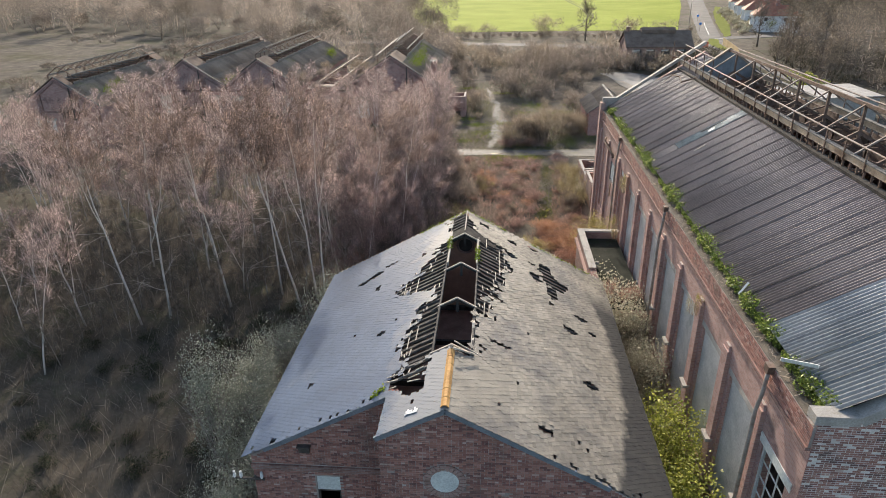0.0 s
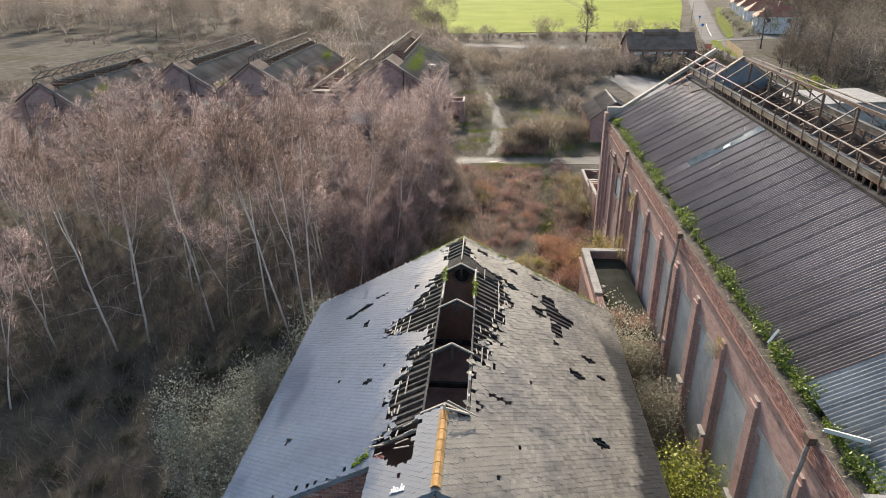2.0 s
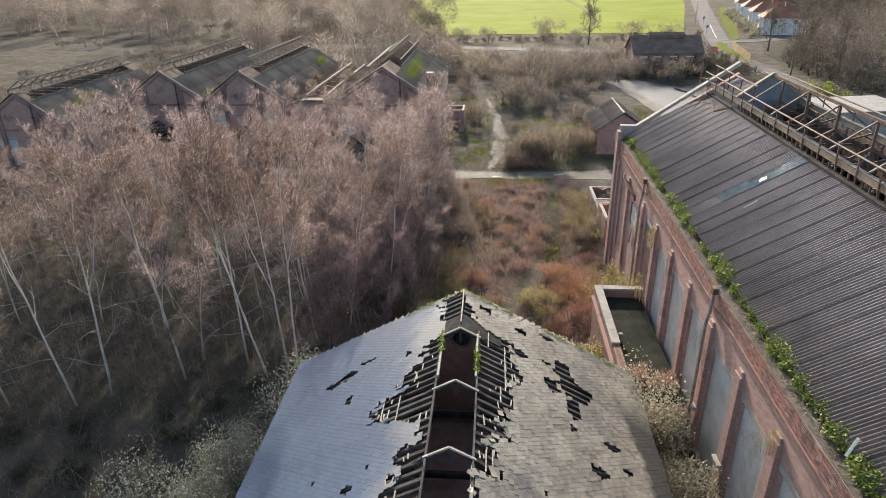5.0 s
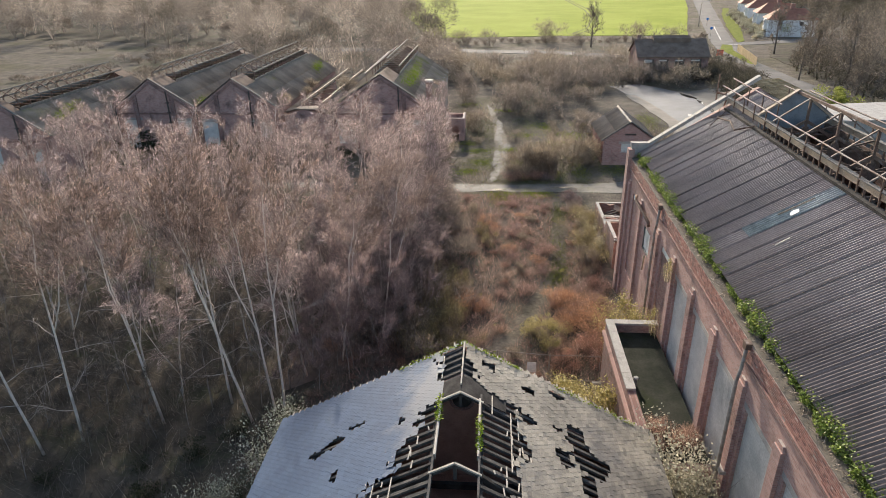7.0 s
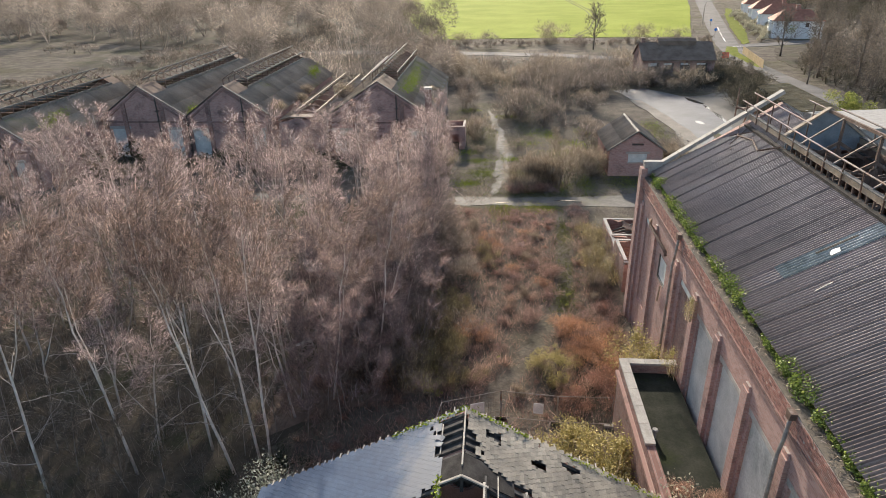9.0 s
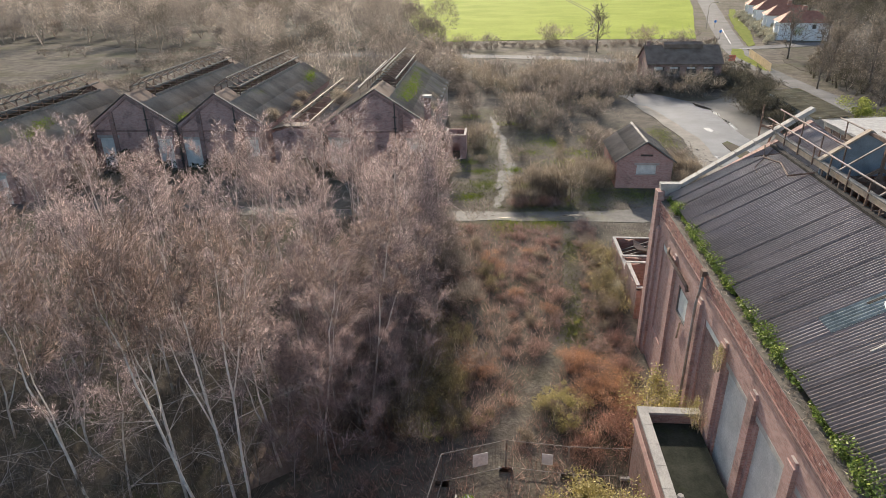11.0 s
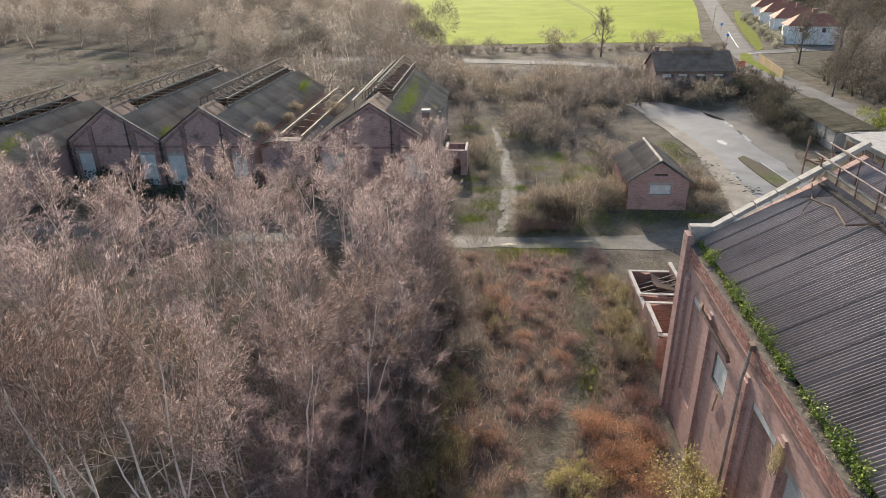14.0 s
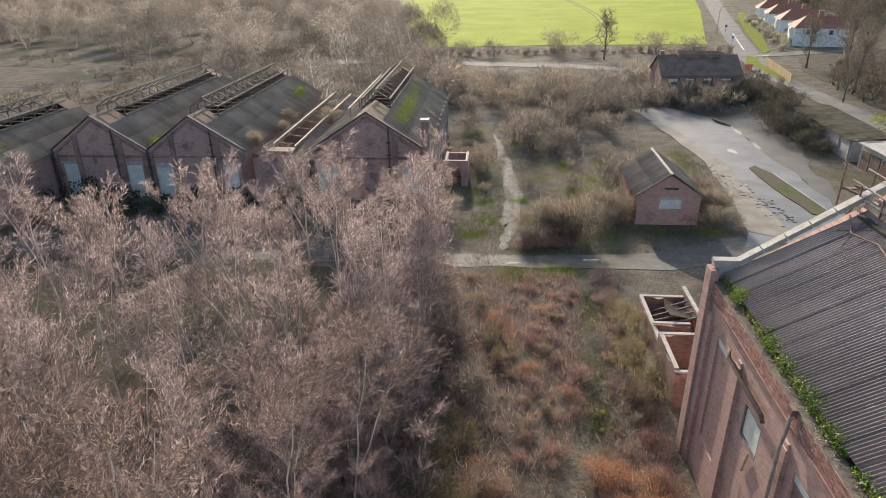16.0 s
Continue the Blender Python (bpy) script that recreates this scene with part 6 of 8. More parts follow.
def yard_debris():
    """Broken asphalt and stones along the edge of the yard."""
    r = random.Random(12)
    s = Shape()
    for k in range(150):
        t = r.random()
        x, y = 27.6 - 2.0 * t + r.gauss(0, 0.7) + 3.4 * (1 - t) * 0.6, 90 + 22 * t + r.gauss(0, 0.8)
        w = r.uniform(0.04, 0.17)
        s.beam((x - w, y, 0.05 + w * 0.1), (x + w, y + r.uniform(-w, w), 0.05 + w * 0.12), w * r.uniform(0.5, 1.2), w * 0.35)
    solo("broken_asphalt", s, M["track"], "broken dark lumps of asphalt along the yard", "rubble", kind="stuff")


yard_debris()


# ---- trees and shrubs ----
def branch_line(start, way, length, bend, steps, r, rough=0.06):
    """Points along a branch that turns towards bend."""
    pts, p, d = [np.array(start, float)], np.array(start, float), np.array(way, float)
    for k in range(steps):
        d = unit(d + np.array(bend) / steps + r.normal(size=3) * rough)
        p = p + d * length / steps
        pts.append(p)
    return pts


def make_tree(name, label, group, seed, height, radius, clear, limbs, spread, twigs, bark, twig, droop=-0.12, twig_len=(0.3, 0.8), twig_w=0.018, lean=0.08, at=(0, 0, 0), dead=0.0, limb_bark="bark_dark", sway=0.4, forks=0, wave=0.05, fine=False, bare=0, blow=0.0):
    """A bare winter tree: tapered trunk, limbs with side branches, and a crown of fine twigs."""
    r = np.random.default_rng(seed)
    t = thing(name, label, "tree", group, at=at)
    s = Shape()
    top_lean = r.normal(size=2) * lean * height
    n = 8
    spine = []
    for i in range(n + 1):
        q = i / n
        wob = r.normal(size=2) * wave * height / 12
        spine.append(np.array([top_lean[0] * q ** 1.4 + wob[0] * q, top_lean[1] * q ** 1.4 + wob[1] * q, height * 0.93 * q]))
    s.tube(spine, [radius * (1 - 0.82 * i / n) for i in range(n + 1)], 6)
    stems = []
    for k in range(forks):
        i = int(r.integers(2, 5))
        az = r.uniform(0, 6.28)
        pts = branch_line(spine[i], unit(np.array([0.42 * math.cos(az), 0.42 * math.sin(az), 1.0])), height * (0.9 - i / n), (0, 0, 0.3), n - i, r)
        rad = radius * (1 - 0.82 * i / n) * 0.75
        s.tube(pts, [rad * (1 - 0.85 * j / (len(pts) - 1)) for j in range(len(pts))], 5)
        stems.append((i, pts))
    if bare:
        low_limbs = Shape()
        for k in range(bare):
            q = r.uniform(0.16, clear + 0.06)
            i = min(int(q * n), n - 1)
            p = spine[i] + (spine[i + 1] - spine[i]) * (q * n - i)
            az = r.uniform(0, 6.28)
            ln = height * r.uniform(0.13, 0.27)
            pts = branch_line(p, unit(np.array([math.cos(az), math.sin(az), 0.5])), ln, (0, 0, -0.55), 6, r, 0.16)
            rad = radius * r.uniform(0.2, 0.31)
            low_limbs.tube(pts, [rad * (1 - 0.13 * j) for j in range(7)], 4)
            for j in range(5):
                m = int(r.integers(2, 6))
                sub = branch_line(pts[m], unit(unit(pts[m] - pts[m - 1]) + r.normal(size=3) * 0.55), ln * r.uniform(0.2, 0.45), (0, 0, -0.35), 3, r, 0.2)
                low_limbs.tube(sub, [rad * 0.4, rad * 0.3, rad * 0.22, rad * 0.12], 3)
        part("bare_limbwork", low_limbs, M["bark_pale"], t, "long bare lower limbs")["kind"] = "stuff"
    limb = Shape()
    base, way, length, low, sides = [], [], [], [], []
    for k in range(limbs):
        q = clear + (0.97 - clear) * (k + r.random() * 0.8) / limbs
        i = min(int(q * n), n - 1)
        p = spine[i] + (spine[i + 1] - spine[i]) * (q * n - i)
        if stems and k % 3 == 2:
            first, pts = stems[k % len(stems)]
            if i >= first + 1:
                j = min(i - first, len(pts) - 2)
                p = pts[j] + (pts[j + 1] - pts[j]) * r.random()
        az = k * 2.4 + r.uniform(-0.5, 0.5)
        up = 0.75 + 0.85 * q if not fine else 0.35 + 0.85 * q
        d = unit(np.array([math.cos(az), math.sin(az), up]))
        ln = spread * ((1.15 - 0.75 * q) if not fine else (1.02 - 0.6 * q)) * r.uniform(0.75, 1.2) * height / 12
        pts = branch_line(p, d, ln, (0, 0, 0.35 if not fine else 0.22), 4, r)
        rad = radius * 0.42 * (1.15 - q)
        limb.tube([pts[0], pts[1], pts[2], pts[4]], [rad, rad * 0.75, rad * 0.5, rad * 0.15], 3)
        many = 24 if fine else 9
        for j in range(many):
            m = (1 + r.integers(0, 4) if not fine else 1 + int(3.99 * r.random() ** 0.7)) if j < many - 1 else 4
            b0 = pts[m] if not fine else pts[m] + (pts[m - 1] - pts[m]) * r.random()
            dd = unit(unit(pts[m] - pts[m - 1]) + r.normal(size=3) * 0.6 + (0, 0, 0.15))
            side = branch_line(b0, dd, ln * r.uniform(0.2, 0.45), (0, 0, -0.1 if fine else 0.15), 2, r)
            if not fine or j % 2 == 0:
                sides.append((side[0], side[2]))
            per = max(2, int(twigs / limbs / many))
            f = r.random(per) ** 0.6
            a = np.where(f[:, None] < 0.5, side[0] + (side[1] - side[0]) * 2 * f[:, None], side[1] + (side[2] - side[1]) * (2 * f[:, None] - 1))
            base.append(a)
            ax = unit(side[2] - side[0])
            way.append(unit(ax * (0.6 if fine else 0.9) + r.normal(size=(per, 3)) * sway + (blow, 0, 0.5 if fine else 0.12)))
            length.append(r.uniform(*twig_len, size=per) * (0.6 + 0.5 * f))
            low.append(np.full(per, q < dead))
    part("trunk", s.mesh("trunk", True), M[bark], t)
    a, b = np.array([p[0] for p in sides]), np.array([p[1] for p in sides])
    vv, ff = blades(a, unit(b - a), np.linalg.norm(b - a, axis=1), np.full(len(a), radius * (0.17 if fine else 0.3)), r)
    limb.add(vv.tolist(), ff.tolist())
    part("branchwork", raw_mesh("branchwork", limb.v, limb.f), M[limb_bark], t)["kind"] = "stuff"
    low = np.concatenate(low)
    base, way, length = np.concatenate(base), np.concatenate(way), np.concatenate(length)
    # every second twig forks again and hangs
    end = base + way * length[:, None] * 0.6
    way2 = unit(way * 0.8 + r.normal(size=way.shape) * sway + (1.4 * blow, 0, droop))
    v1, f1 = blades(base, way, length, np.full(len(base), twig_w), r)
    v2, f2 = blades(end, way2, length * 0.75, np.full(len(base), twig_w * 0.8), r)
    # lower twigs are greyer and darker, standing in for shade under the crown
    for name2, keep, mat in (("crown", ~low, twig), ("lower_crown", low, "twig_grey")):
        if keep.any():
            rows = np.repeat(keep, 3)
            vv = np.concatenate([v1[rows], v2[rows]])
            part(name2, raw_mesh(name2, vv, np.arange(len(vv)).reshape(-1, 3)), M[mat], t)["kind"] = "stuff"
    return t


def scatter(thing_list, spots, seed, size=(0.8, 1.15), lean=4, tilt=0, turn=(0, 360)):
    """Stands copies of the given things on the spots; the first of each kind is moved there itself."""
    r = random.Random(seed)
    used = set()
    for k, (x, y, *more) in enumerate(spots):
        t = thing_list[k % len(thing_list)]
        sc = r.uniform(*size) * (more[0] if more else 1)
        z = more[1] if len(more) > 1 else -0.1
        m = pose(x, y, z, r.uniform(-lean, lean), tilt + r.uniform(-lean, lean), r.uniform(*turn)) @ Matrix.Diagonal((sc, sc, sc * r.uniform(0.92, 1.08), 1))
        if t not in used:
            used.add(t)
            t.matrix_basis = m
        else:
            copy_thing(t, m)


def spread_spots(inside, x0, x1, y0, y1, gap, seed, limit=1000):
    """Uneven spots with at least a gap between them, where inside(x, y) holds."""
    r = random.Random(seed)
    spots, cells = [], {}
    for _ in range(limit * 30):
        x, y = r.uniform(x0, x1), r.uniform(y0, y1)
        if not inside(x, y):
            continue
        i, j = int(x // gap), int(y // gap)
        if any(math.dist((x, y), q) < gap for a in (-1, 0, 1) for b in (-1, 0, 1) for q in cells.get((i + a, j + b), ())):
            continue
        cells.setdefault((i, j), []).append((x, y))
        spots.append((x, y))
        if len(spots) >= limit:
            break
    return spots


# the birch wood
# floor colour carries light: darkened under the birches, lightened along their edge
sheet("birch_floor", [(-75, 6), (-9.6, 6), (-10.5, 33), (-12.5, 41), (-9, 47), (-6.4, 60), (-6.4, 78), (-75, 80)], -0.012, M["litter"], "leaf litter and moss under the birches, darkened for their shade", "leaf litter", 0.7, 0.1)
sheet("dry_litter", [(-13, 42), (-10, 44.5), (-4.6, 46.5), (-4.8, 60), (-5.6, 78), (-13, 78)], -0.002, M["dry_litter"], "brown leaf litter along the edge of the birches, lightened to lift its shade", "leaf litter", 0.7, 0.1)
def in_wood(x, y):
    front = np.interp(x, [-70, -45, -32, -24, -16, -9, -6], [20, 24, 30, 35, 40, 45.5, 50])
    back = np.interp(x, [-70, -45, -28, -22, -5], [68, 69, 73, 80, 83])
    edge = -5.7 + 0.9 * noise.noise((y * 0.2, 3.1, 0))
    return front < y < back and x < edge


birches = [make_tree("birch", "slender bare silver birch with pinkish winter twigs", "birch wood", 20 + k, h, 0.09, c, 21, 3.9, 5000, "bark", "twig_birch", droop=-0.25, twig_len=(0.2, 0.48), twig_w=0.026, sway=0.3, lean=ln, dead=0.5, limb_bark="bark_pale", forks=1, wave=0.1, fine=True, bare=5, blow=0.28)
           for k, (h, c, ln) in enumerate(((12.8, 0.55, 0.05), (12.0, 0.52, 0.08), (13.4, 0.56, 0.06), (11.4, 0.52, 0.1), (12.4, 0.54, 0.08), (10.8, 0.48, 0.08)))]
# the tall birches along the front, with their leans in degrees
FRONT = [(-13.6, 39.1, -10.6), (-12.7, 40.3, -3.7), (-12.2, 40.5, 1.7), (-18.7, 38.8, -6.0), (-22.4, 37.0, 2.7), (-9.9, 45.5, 9.1), (-15.5, 40.8, -1.4), (-7.8, 48.9, 8.6), (-24.0, 36.0, -8.0)]
wood_spots = [(x, y) for k, (x, y) in enumerate(spread_spots(in_wood, -60, -4, 24, 84, 3.45, 4, 150)) if (x > -24 or k % 4) and not any(math.hypot(x - t[0], y - t[1]) < 2.0 for t in FRONT) and y > float(np.interp(x, [-40, -24, -19, -13, -9, -6], [30, 36, 38.5, 40.5, 45, 48.5]))]
edge_spots = [(x, y, 0.72) for x, y in spread_spots(lambda x, y: in_wood(x, y) and y > 47, -14, -7.5, 46, 58, 2.3, 12, 12)]
scatter(birches, wood_spots + edge_spots, 9, (0.74, 1.12), 5, -4, (-80, 80))
tall = [make_tree("birch", "tall slender silver birch standing at the front of the wood", "birch wood", 28 + k, 15.4, 0.085, 0.63, 17, 3.9, 4800, "bark", "twig_brown", droop=-0.25, twig_len=(0.2, 0.48), twig_w=0.026, sway=0.3, lean=0.012, dead=0.6, limb_bark="bark_pale", forks=1, wave=0.12, fine=True, bare=9, blow=0.28) for k in range(2)]
for k, (x, y, lean) in enumerate(FRONT):
    m = pose(x, y, -0.1, 0, lean, 0) @ pose(0, 0, 0, 0, 0, (0, 70, -55, 35, -80)[k % 5]) @ Matrix.Diagonal((*((0.86,) * 3 if y > 44 else (1, 1, 1)), 1))
    if k < 2:
        tall[k].matrix_basis = m
    else:
        copy_thing(tall[k % 2], m)
skirt = [make_tree("birch", "full birch at the wood's edge, branched almost to the ground", "birch wood", 34 + k, 12.6, 0.095, 0.1, 30, 3.7, 6400, "bark", "twig_birch", droop=-0.3, twig_len=(0.2, 0.48), twig_w=0.026, sway=0.34, lean=0.03, limb_bark="bark_pale", forks=1, wave=0.1, fine=True, blow=0.2) for k in range(2)]
scatter(skirt, [(-6.6, 55.6, 0.8), (-6.3, 59.0, 0.9), (-7.4, 61.6, 1.2), (-6.2, 64.4, 0.9), (-6.4, 67.8, 1.0), (-6.6, 71.4, 1.0), (-6.8, 75.0, 0.95), (-8.2, 51.4, 0.75), (-9.4, 66.0, 1.1), (-9.0, 58.2, 0.95)], 13, (0.95, 1.05), 3, -1, (-80, 80))
slim = [make_tree("birch", "thin bare leaning birch sapling at the wood's edge", "birch wood", 40 + k, 8.5, 0.06, 0.2, 10, 1.8, 700, "bark", "twig_birch", lean=0.2, dead=0.4, limb_bark="bark_grey") for k in range(2)]
scatter(slim, [(-27, 30), (-31, 27), (-33, 31), (-29, 33), (-36, 26)], 3, (0.9, 1.2), 8)

FRONT_LINE = ([-34, -24, -19, -13, -9, -6], [31, 34, 36.5, 38.5, 43, 47])
# inner saplings get darker twigs for shade, edge ones lighter to lift theirs
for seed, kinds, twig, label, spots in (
        (50, (4.4, 5.4, 3.6), "twig_dark", "thin grey leafless sapling, twigs darkened for the shade of the birches", spread_spots(lambda x, y: in_wood(x, y + 2.5) and y < 62, -48, -12, 20, 62, 2.1, 5, 90) + spread_spots(lambda x, y: 0 < y - float(np.interp(x, *FRONT_LINE)) < 6, -34, -13, 30, 50, 1.9, 18, 40)),
        (55, (5.2, 6.4, 4.4), "twig_mauve", "thin mauve-twigged sapling at the open edge of the wood, toned lighter to lift its shade", spread_spots(lambda x, y: y > float(np.interp(x, *FRONT_LINE)), -13, -5, 42, 63, 1.55, 8, 78))):
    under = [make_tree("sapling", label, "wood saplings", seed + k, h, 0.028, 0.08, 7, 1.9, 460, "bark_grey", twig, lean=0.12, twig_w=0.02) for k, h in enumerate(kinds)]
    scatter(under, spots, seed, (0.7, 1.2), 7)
airy = [make_tree("sapling", "tall airy young birch with fine mauve twigs", "wood saplings", 58 + k, 8.4, 0.04, 0.25, 14, 2.4, 1900, "bark_grey", "twig_mauve", droop=-0.2, twig_len=(0.25, 0.6), twig_w=0.018, lean=0.06, limb_bark="bark_pale", fine=True, blow=0.2) for k in range(2)]
scatter(airy, [(-8.9, 44.6), (-7.4, 46.0, 0.9), (-6.4, 47.6, 0.85), (-8.2, 47.2), (-9.4, 47.4, 1.1), (-7.2, 49.4), (-5.9, 50.2, 0.8), (-8.6, 50.0), (-10.6, 46.4), (-10.2, 49.4), (-6.4, 52.2, 0.85), (-7.6, 53.2), (-9.2, 53.0, 1.1), (-11.6, 44.4), (-12.0, 47.0), (-5.6, 54.6, 0.7)], 59, (0.85, 1.1), 6, -2, (-80, 80))



def make_shrub(name, label, group, seed, radius, height, stems, n_leaf, leaf, stem_mat, leaf_mat, clumps=7, category="shrub", twigs=0):
    """A shrub of many stems, with leaves or twigs in loose clumps."""
    r = np.random.default_rng(seed)
    t = thing(name, label, category, group)
    k = stems
    base = r.normal(size=(k, 3)) * (radius * 0.25, radius * 0.25, 0)
    way = unit(np.column_stack([r.normal(size=k) * 0.55 * radius / height, r.normal(size=k) * 0.55 * radius / height, np.ones(k)]))
    length = height * r.uniform(0.6, 1.05, size=k)
    v, f = blades(base, way, length, np.full(k, 0.05), r)
    v1, f1 = blades(base + way * length[:, None] * 0.4, unit(way + r.normal(size=(k, 3)) * 0.5), length * 0.5, np.full(k, 0.03), r)
    part("stem_tangle", raw_mesh("stem_tangle", np.concatenate([v, v1]), np.concatenate([f, f1 + len(v)])), M[stem_mat], t)
    centres = np.column_stack([r.normal(size=clumps) * radius * 0.5, r.normal(size=clumps) * radius * 0.5, height * r.uniform(0.3, 0.82, size=clumps)])
    pick = r.integers(0, clumps, size=n_leaf)
    spread = unit(r.normal(size=(n_leaf, 3))) * (r.random((n_leaf, 1)) ** 0.5) * np.array([radius * 0.5, radius * 0.5, height * 0.3]) * r.uniform(0.6, 1.2, size=(clumps, 1))[pick]
    at = centres[pick] + spread
    at[:, 2] = np.abs(at[:, 2])
    if twigs:
        vv, ff = blades(at, unit(spread + r.normal(size=(n_leaf, 3)) * 0.35 * radius + (0, 0, 0.25 * height)), r.uniform(0.5, 1.0, size=n_leaf) * twigs, np.full(n_leaf, leaf), r)
    else:
        vv, ff = leaves(at, r.uniform(0.6, 1.3, size=n_leaf) * leaf, r)
    part("foliage", raw_mesh("foliage", vv, ff), M[leaf_mat], t)
    return t


# scrub between the wood and the hall
bramble = [make_shrub("bramble", lb, "bramble thickets", 60 + k, 1.5, 1.3, 60, n, w, st, lf, 9, twigs=tw) for k, (lb, st, lf, tw, n, w) in enumerate((
    ("mauve-brown tangle of bare bramble stems", "twig_bramble", "twig_bramble", 0.42, 1700, 0.018), ("tangled brown bramble thicket with few pale leaves", "leaf_brown", "leaf_bramble", 0, 1000, 0.034),
    ("brown tangle of arching bramble canes", "leaf_brown", "leaf_brown", 0.5, 1500, 0.02), ("low grey-mauve thicket of bare canes", "twig_mauve", "twig_bramble", 0.6, 1400, 0.018)))]
red_bramble = [make_shrub("bramble", "dark red bramble mound beside the annex", "bramble thickets", 65, 1.6, 1.7, 60, 2600, 0.03, "leaf_brown", "leaf_red", 12)]
bracken = [make_shrub("bracken", "rust-red dead bracken and bramble clump", "bracken clumps", 70 + k, 1.6, 1.8, 40, 3400, 0.034, "leaf_brown", "leaf_rust", 14) for k in range(2)]
tan = [make_shrub("bare_shrub", "bare straw-coloured winter shrub", "bare shrubs", 80 + k, 1.6, 2.4, 50, 1700, 0.022, "bark_dark", "twig_tan", twigs=0.8) for k in range(3)]
grey = [make_shrub("grey_shrub", "thin grey-green leafless shrub at the edge of the wood", "grey shrubs", 86 + k, 1.6, 2.6, 60, 1500, 0.02, "twig_far", "twig_far", 9, twigs=0.7) for k in range(2)]
lime = [make_shrub("leafy_shrub", "straw-yellow leafy shrub by the fence", "leafy shrubs", 90 + k, 1.4, 2.2, 40, 2800, 0.05, "twig_tan", "leaf_straw", 10) for k in range(2)]
lime_low = [make_shrub("leafy_shrub", "small yellow-green shrub among the brambles", "leafy shrubs", 95, 1.4, 2.2, 40, 1500, 0.06, "twig_tan", "leaf_lime")]
olive = [make_shrub("olive_shrub", "olive-brown shrub with a few yellowed leaves", "olive shrubs", 97 + k, 1.5, 2.2, 50, 2000, 0.022, "twig_tan", "leaf_olive", 10, twigs=0.42) for k in range(2)]
oak_small = [make_tree("bare_tree", "bare many-branched tree on the open site", "site trees", 185 + k, 11.5, 0.16, 0.08, 16, 4.6, 1900, "bark_grey", "twig_far", droop=0.1, twig_len=(0.6, 1.1), twig_w=0.03, lean=0.04) for k in range(2)]


def strip_x(y):
    """The middle of the trodden strip that runs through the scrub."""
    return float(np.interp(y, [45, 47, 50, 54, 58.5, 64.5, 74, 78], [-0.6, 0.1, 1.8, 3.2, 5.2, 5.8, 6.6, 7.0]))


def in_scrub(x, y):
    return -6.5 < x < 8.6 and 36 < y < 77 and abs(x - strip_x(y)) > 1.15 and not (-3 < x < 0.6 and y > 73.5) and not (x > 6 and y < 45.5) and not (42 < y < 46 and x < 6.4)


scatter(bramble, spread_spots(in_scrub, -7, 9, 45, 77, 1.45, 6, 150), 6, (0.35, 0.95), 3)
scatter(bramble, spread_spots(lambda x, y: not (x > 3 and y > 37.5) and not 42.4 < y < 44.6, -7, 5.8, 34, 46, 1.9, 66, 24), 66, (0.35, 0.65), 3)
scatter(bramble, spread_spots(lambda x, y: y < float(np.interp(x, [-12, -5], [45, 51])), -12, -4.6, 35, 51, 1.5, 67, 34), 67, (0.45, 0.85), 3)
scatter(bracken, [(4.9, 53.6, 0.9), (6.0, 52.9), (7.1, 51.5), (5.7, 51.5), (6.7, 50.1), (7.7, 49.4, 0.8), (5.2, 50.2, 0.8), (-1.9, 53.4, 0.95), (-2.9, 52.8, 0.65), (-1.1, 52.5, 0.6), (-1.0, 69.2, 0.75), (-0.2, 67.6, 0.55), (1.2, 63.2, 0.5), (3.6, 61.0, 0.5), (-4.6, 52.6, 0.6), (2.6, 71.0, 0.5)], 7, (0.85, 1.1), 3)
scatter(red_bramble, [(5.9, 47.4), (7.2, 46.6), (4.8, 46.4, 0.8), (6.9, 48.2, 0.9), (8.0, 47.6, 0.8), (3.9, 45.6, 0.6), (5.0, 45.2, 0.55), (7.8, 53.4, 0.7), (7.9, 56.4, 0.7)], 71, (0.85, 1.1), 3)
scatter(tan, [(5.0, 74.4, 0.9), (1.7, 67.0, 0.85), (0.6, 72.5, 0.7), (8.6, 63.6), (7.9, 66), (8.4, 68), (8.2, 61), (8.8, 70.4), (3.6, 70, 0.7), (-2.2, 72, 0.7), (8.3, 58.5, 0.8), (2.2, 59.0, 0.7), (2.6, 65.4, 0.6), (3.2, 48.8, 0.6), (1.4, 46.6, 0.5)], 8, (0.75, 1.05), 4)
scatter(grey, [(-4.4, 57.5), (-5.4, 60.5), (-4.8, 64.2), (-3.6, 60.2, 0.8), (-5.6, 55.2, 0.9), (-4.0, 67.4, 0.9), (-5.0, 71.0), (-2.8, 62.8, 0.7), (-5.8, 49.4, 0.8), (-4.6, 49.8, 0.7), (-6.2, 52.4), (-3.2, 47.6, 0.6), (7.9, 60.2, 0.7), (8.0, 64.8, 0.8), (7.8, 72.6, 0.7)], 72, (0.85, 1.15), 5)
scatter(grey, spread_spots(lambda x, y: -9.5 < x < -5.2, -9.5, -5, 46, 76, 1.9, 73, 34), 74, (0.7, 1.25), 6)
scatter(grey + bramble[2:3], spread_spots(lambda x, y: y > float(np.interp(x, [-12, -5], [42.5, 46])), -11.5, -6.2, 42.5, 56, 1.6, 75, 36), 76, (0.55, 1.0), 6)
